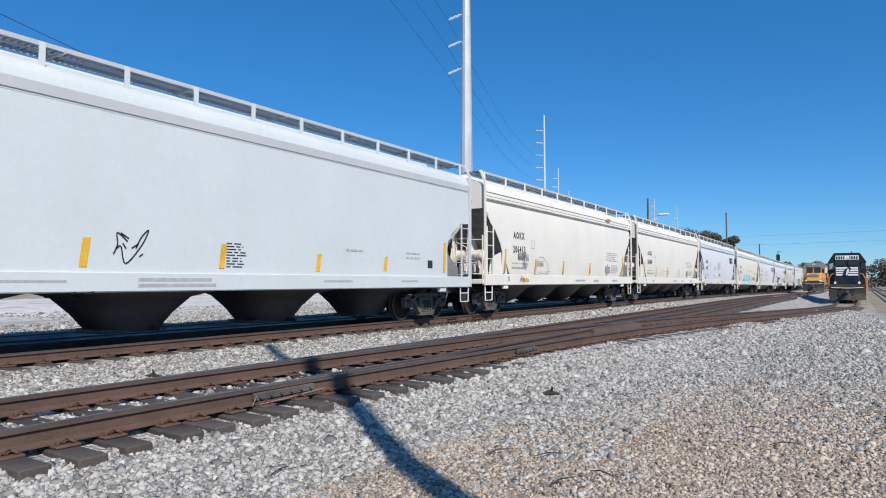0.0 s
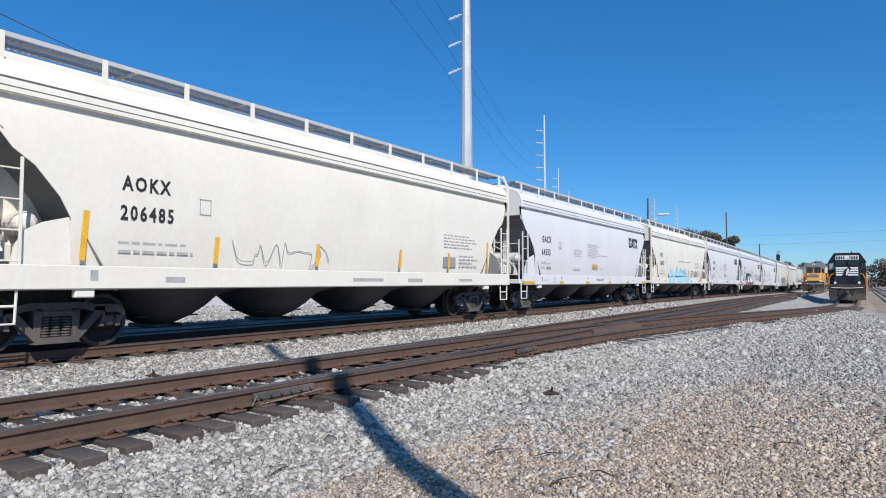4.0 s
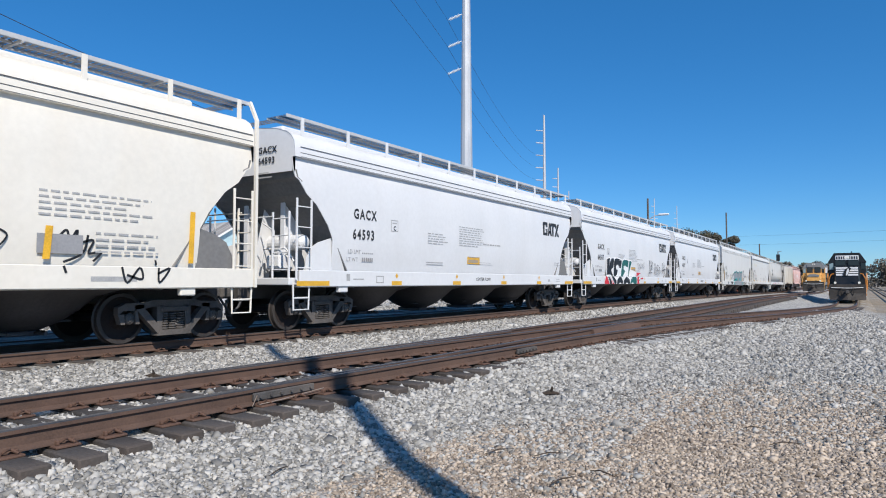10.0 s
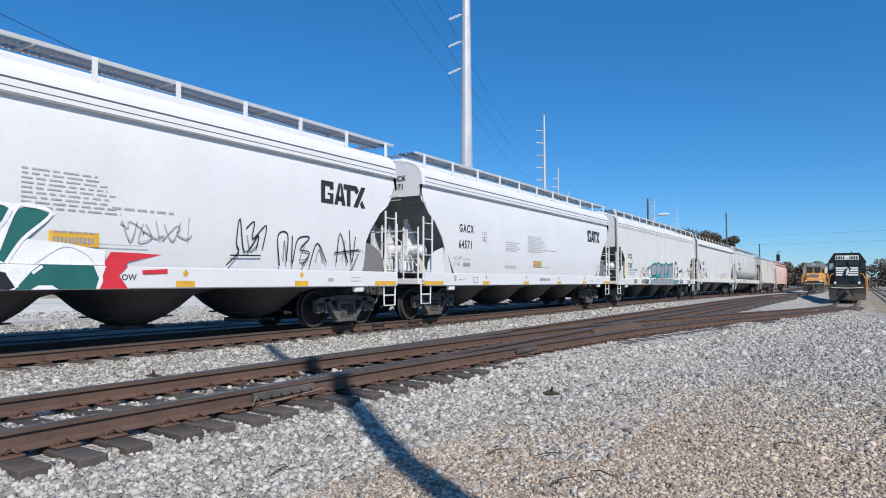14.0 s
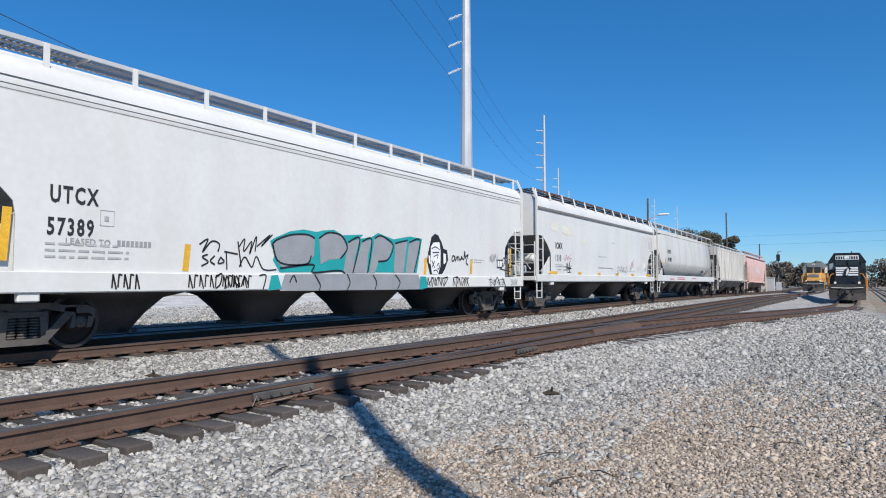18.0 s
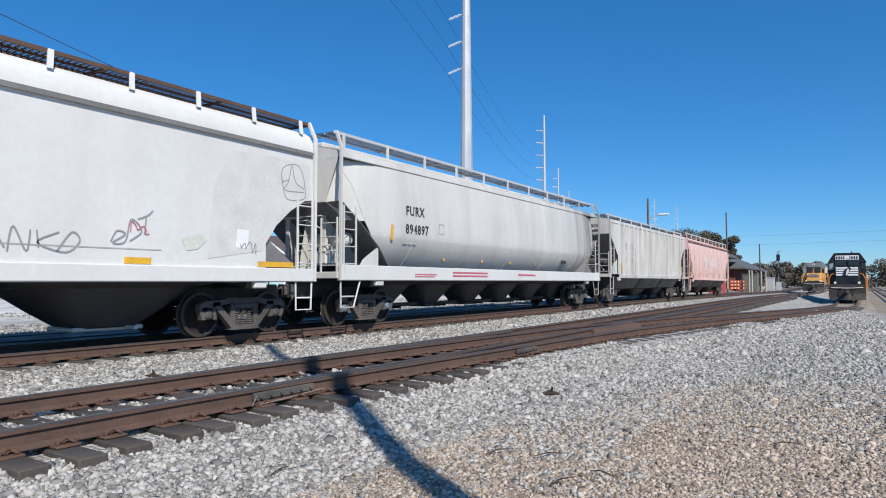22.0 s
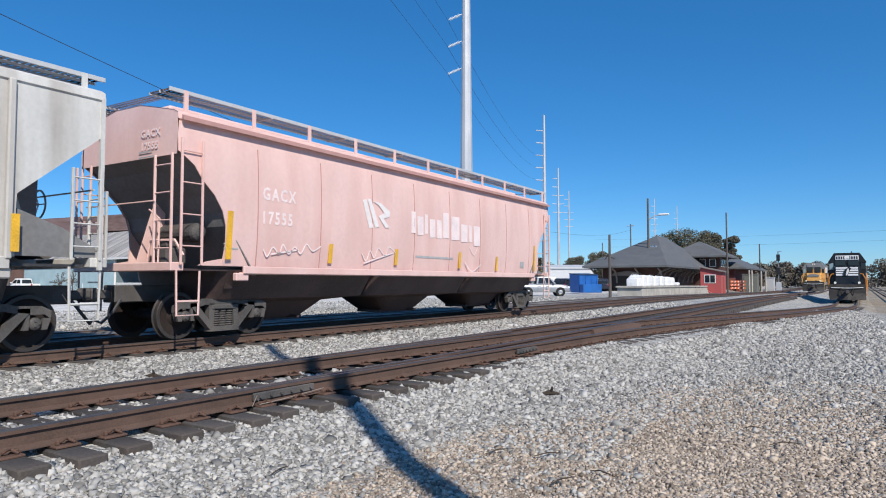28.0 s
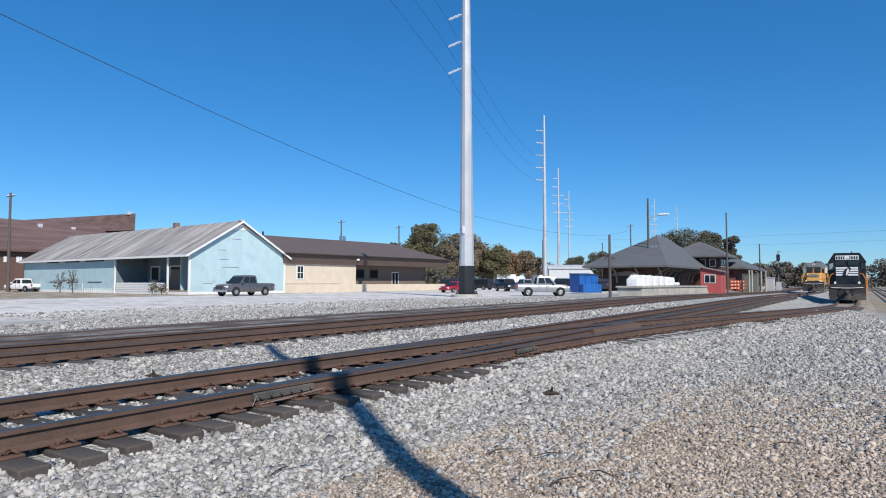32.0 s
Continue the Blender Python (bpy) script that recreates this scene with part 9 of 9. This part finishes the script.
pen(9, [[(12.06, 1.78), (12.16, 1.96), (12.31, 1.91), (12.09, 1.76), (12.31, 1.79), (12.41, 2.17), (12.61, 1.98), (12.39, 1.8)], [(12.69, 2.22), (12.66, 1.93)], [(12.53, 2.18), (12.72, 2.26), (12.81, 2.35)]], "grey_ink", 0.018, 1, "thin grey graffiti tag")
pen(9, [squiggle(12.4, 12.75, 1.9, 2.15, 9, 41)], "pink_ink", 0.012, 2)
pen(9, [[(15.83, 3.36), (15.86, 3.53), (16.04, 3.64), (16.31, 3.66), (16.46, 3.48), (16.53, 3.2), (16.51, 2.95), (16.06, 2.88), (15.91, 3.02), (15.83, 3.36)], [(16.12, 3.64), (16.03, 3.27), (15.93, 3.08), (16.51, 3.09)], [(16.15, 3.63), (16.24, 3.3), (16.51, 3.16)], [(15.85, 3.24), (16.05, 3.32)]], "grey_ink", 0.014, 1, "thin grey outline drawing")
decal(9, [(14.1, 3.0), (14.5, 3.7), (15.6, 3.75), (16.7, 3.7), (16.7, 3.0), (16.1, 2.64), (15.7, 2.3), (15.3, 1.75), (13.97, 1.55)], "primer", 0, "dull beige primer patch", "paint_patch")
decal(9, [(13.4, 1.9), (13.8, 2.02), (13.95, 1.9), (13.75, 1.72), (13.5, 1.68)], "pale_lime", 1, "pale lime smudge", "paint_patch")
decal(9, [(14.66, 2.16), (14.96, 2.15), (14.93, 1.77), (14.63, 1.79)], "spray_white", 1, "white paper placard", "placard")
pen(9, [squiggle(14.75, 15.15, 1.65, 1.95, 10, 43)], "grey_ink", 0.014, 2)
pen(9, [[(2.72, 2.1), (2.9, 2.0), (2.95, 2.25), (3.1, 2.02), (3.2, 2.2), (3.3, 2.02)], [(3.5, 2.3), (3.35, 2.12), (3.55, 2.08), (3.4, 1.95)]], "pink_ink", 0.014, 1, "thin red graffiti tag")
pen(9, [[(2.95, 1.9), (3.05, 1.55), (3.12, 1.9), (3.2, 1.6), (3.35, 1.95), (3.3, 1.55), (3.5, 1.8)], [(3.0, 1.72), (3.55, 1.66)], [(3.1, 1.5), (3.5, 1.52)]], "spray_black", 0.024, 1, "black graffiti tag")
bars([(7.0 + 0.055 * i, 1.74, 7.04 + 0.055 * i, 1.79) for i in range(40)], FACE, CARS[9], M["ink_thin"])
end_marks(9, "ICMX", "1110", 4.0)
for a, b in ((1.2, 2.0), (4.35, 4.75), (6.9, 7.3), (9.6, 10.1), (12.3, 12.8), (15.2, 16.2)):
    decal(9, [(a, 1.42), (b, 1.42), (b, 1.53), (a, 1.53)], "yellow", 1, "yellow reflective strip", "reflector")
rows_of(9, 1.75, 3.0, 1.68, 1.85, 2, "ink_thin", 9)
decal(9, [(1.3, 3.2), (1.9, 3.14), (2.1, 3.3), (2.0, 3.55), (1.6, 3.5), (1.35, 3.45)], "pale_yellow", 0, "faded yellow painted blotch", "paint_patch")
decal(9, [(2.5, 3.18), (3.1, 3.05), (3.9, 3.12), (3.7, 3.3), (3.95, 3.45), (3.2, 3.42), (2.6, 3.5)], "pale_yellow", 0, "faded yellow painted blotch", "paint_patch")
decal(9, [(5.0, 2.78), (5.35, 2.76), (5.5, 2.95), (5.3, 3.1), (5.0, 3.05)], "pale_yellow", 0, "faded yellow painted blotch", "paint_patch")
bars([(9.0, 3.02, 9.5, 3.05), (7.0, 2.28, 8.2, 2.31), (9.9, 1.66, 13.0, 1.68)], FACE, CARS[9], M["ink_thin"])
# barrel-sided car
marks(10, "FURX", "894897", 2.66, 2.93, 0.36, "ink", 1.15, 0.92)
strip(10, 1.95, 2.22, 2.62, 0.11, 0.02)
for y in (4.9, 7.3, 9.4, 11.6):
    strip(10, y, 1.75, 1.86, 0.12, 0.02)
rows_of(10, 2.55, 3.4, 2.12, 2.3, 2, "ink_thin", 10)
ob = bars([(3.0, 1.30, 4.1, 1.33), (3.0, 1.24, 4.0, 1.27), (5.0, 1.36, 7.2, 1.41), (5.0, 1.26, 7.2, 1.31), (9.5, 1.32, 11.0, 1.38)], FACE + 0.053, CARS[10], M["pink_ink"], "faint red notice")
bars([(4.32, 2.5, 4.34, 2.8), (4.58, 2.5, 4.6, 2.8), (4.32, 2.5, 4.6, 2.52), (4.32, 2.78, 4.6, 2.8)], FACE, CARS[10], M["ink_thin"])
bars([(14.05, 1.85, 14.55, 2.12)], FACE, CARS[10], M["ink"], "small dark placard", "placard")
# ribbed car
for words_, y_, z_ in (("ND", 2.32, 2.84), ("Y", 3.30, 2.84), ("X", 3.64, 2.84), ("82", 2.35, 2.12), ("4", 3.22, 2.12), ("0", 3.62, 2.12), ("1", 4.07, 2.12)):
    ob = letter(words_, FACE, y_, z_, 0.40, M["grey_ink"], CARS[11], "faded grey stencilled mark", 0.01, 1.05)
    ob.matrix_basis = ob.matrix_basis @ Matrix.Diagonal((1, 0.78, 1, 1))
end_marks(11, "NDYX", "824001", 3.85)
for ob in CARS[11].children:
    if ob.name.startswith("lettering") or ob.name.startswith("small_print"):
        ob.location.x += 0.002
rows_of(11, 3.1, 3.6, 1.7, 2.0, 3, "ink_thin", 11)
for y in (1.62, 15.0):
    ob = strip(11, y, 1.55, 2.1, 0.12, 0.0, "yellow", 20)
# pink car
marks(12, "GACX", "17555", 2.0, 2.82, 0.36, "chalk_pink")
end_marks(12, "GACX", "17555", 3.85, "chalk_pink")
decal(12, [(5.24, 3.14), (5.39, 3.18), (5.67, 2.48), (5.5, 2.46)], "chalkwhite", 1, "white striped emblem")
decal(12, [(5.42, 3.19), (5.56, 3.2), (5.91, 2.52), (5.74, 2.48)], "chalkwhite", 2, "")
decal(12, [(5.62, 3.16), (5.97, 3.13), (6.37, 2.94), (6.34, 2.81), (6.08, 2.74), (6.34, 2.53), (6.16, 2.51), (5.87, 2.79), (6.12, 2.89), (5.87, 3.07)], "chalkwhite", 3, "")
decal(12, [(7.35, 2.45), (7.56, 2.46), (7.56, 3.05), (7.35, 3.06)], "chalk_pink", 1, "faded white company lettering as plain blocks")
decal(12, [(7.65, 2.41), (7.95, 2.43), (7.94, 2.94), (7.64, 2.94)], "chalk_pink", 1, "")
decal(12, [(8.01, 2.47), (8.17, 2.48), (8.16, 3.02), (8.01, 3.03)], "chalk_pink", 1, "")
decal(12, [(8.26, 2.37), (8.56, 2.39), (8.55, 2.91), (8.26, 2.91)], "chalk_pink", 1, "")
decal(12, [(8.65, 2.37), (8.91, 2.38), (8.91, 2.91), (8.65, 2.92)], "chalk_pink", 1, "")
decal(12, [(8.99, 2.39), (9.31, 2.41), (9.3, 3.16), (8.98, 3.15)], "chalk_pink", 1, "")
decal(12, [(9.46, 2.36), (9.93, 2.39), (9.93, 3.09), (9.46, 3.08)], "chalk_pink", 1, "")
decal(12, [(10.04, 2.33), (10.42, 2.35), (10.42, 2.89), (10.03, 2.89)], "chalk_pink", 1, "")
decal(12, [(10.53, 2.36), (10.7, 2.37), (10.7, 2.88), (10.53, 2.9)], "chalk_pink", 1, "")
decal(12, [(10.82, 2.25), (11.23, 2.27), (11.23, 2.89), (10.82, 2.89)], "chalk_pink", 1, "")
pen(12, [[(2.04, 1.78), (2.15, 1.64), (2.31, 1.84), (2.48, 1.7), (2.59, 1.91), (2.76, 1.71), (2.94, 1.87), (3.12, 1.73), (3.3, 1.95), (3.5, 1.8), (3.76, 1.92)], [(2.26, 1.69), (3.06, 1.81)]], "chalk_pink", 0.02, 1, "")
pen(12, [[(5.23, 1.82), (5.4, 1.64), (5.56, 1.89), (5.73, 1.72), (5.9, 1.97), (6.17, 1.79), (6.35, 2.02), (6.63, 1.88)], [(5.32, 1.58), (6.54, 1.87)]], "chalk_pink", 0.02, 1, "")
pen(12, [[(10.56, 2.2), (10.85, 1.97), (11.14, 2.31)], [(10.28, 1.72), (10.7, 1.44), (11.29, 1.66)]], "chalk_pink", 0.02, 1, "")
strip(12, 1.06, 1.55, 2.50, 0.14, 0.05)
strip(12, 4.00, 1.54, 1.99, 0.14, 0.05)
strip(12, 6.58, 1.55, 1.98, 0.14, 0.05)
strip(12, 9.88, 1.52, 2.02, 0.14, 0.05)
strip(12, 12.33, 1.47, 1.96, 0.14, 0.05)
strip(12, 15.37, 1.51, 2.46, 0.14, 0.05)
bars([(7.6, 1.78, 9.6, 1.84)], FACE, CARS[12], M["ink_thin"])
bars([(14.3, 1.62, 14.6, 1.85), (1.05, 1.75, 1.4, 1.78), (1.05, 1.84, 1.4, 1.87)], FACE, CARS[12], M["ink_thin"])

# lay the paint on the gently curved sides
for car, side in zip(CARS, SIDES):
    for ob in car.children:
        if ob.name.split(".")[0] in ("paint_patch", "graffiti_line", "small_print", "reflector", "lettering", "logo_block", "placard") and ob.matrix_basis[0][0] > 0.5:
            zs = [v.co.z + ob.location.z for v in ob.data.vertices]
            if min(zs) > 1.36:
                ob.location.x += (max(side(min(zs) + (max(zs) - min(zs)) * i / 6) for i in range(7)) if max(zs) - min(zs) > 0.3 else side((min(zs) + max(zs)) / 2)) - 1.598


# ---- movement ----
def motions():
    times = [i * 2.0 for i in range(17)]
    for car, start in zip(CARS, STARTS):
        rows = []
        for t in times:
            y = start - travel(t)
            a, b = drop_main(y + 1.6), drop_main(y + 14.8)
            rows.append((t, pose(0, y, a - (b - a) * 1.6 / 13.2, math.degrees(math.atan((b - a) / 13.2)))))
        walk(car, rows)
    # vehicles that set off behind the train and drive on in view: place and speed at the end, change of speed, seconds under way
    for key, (x, y), (vx, vy), (ax, ay), under in (("truck", (-35.89, 41.86), (-0.03, -7.95), (0.49, 0.63), 3.4), ("red", (-28.78, 67.89), (-1.87, -7.02), (0, 0), 3.0), ("suv", (-27.72, 79.16), (2.62, -2.09), (0, 0), 3.0)):
        rows = []
        for i in range(11):
            d = -under + under * i / 10
            rows.append((32.0 + d, pose(x + vx * d + ax * d * d / 2, y + vy * d + ay * d * d / 2, LOT, 0, 0, math.degrees(math.atan2(vy + ay * d, vx + ax * d)))))
        walk(DRIVERS[key], [(0.0, rows[0][1])] + rows)
    steps = [i * 2 / FPS for i in range(481)]
    for w, y in WHEELSETS:
        w.rotation_mode = "QUATERNION"
        walk(w, [(t, pose(0, y, WHEEL_R, math.degrees((travel(t) - travel(0)) / WHEEL_R) % 360)) for t in steps])


motions()
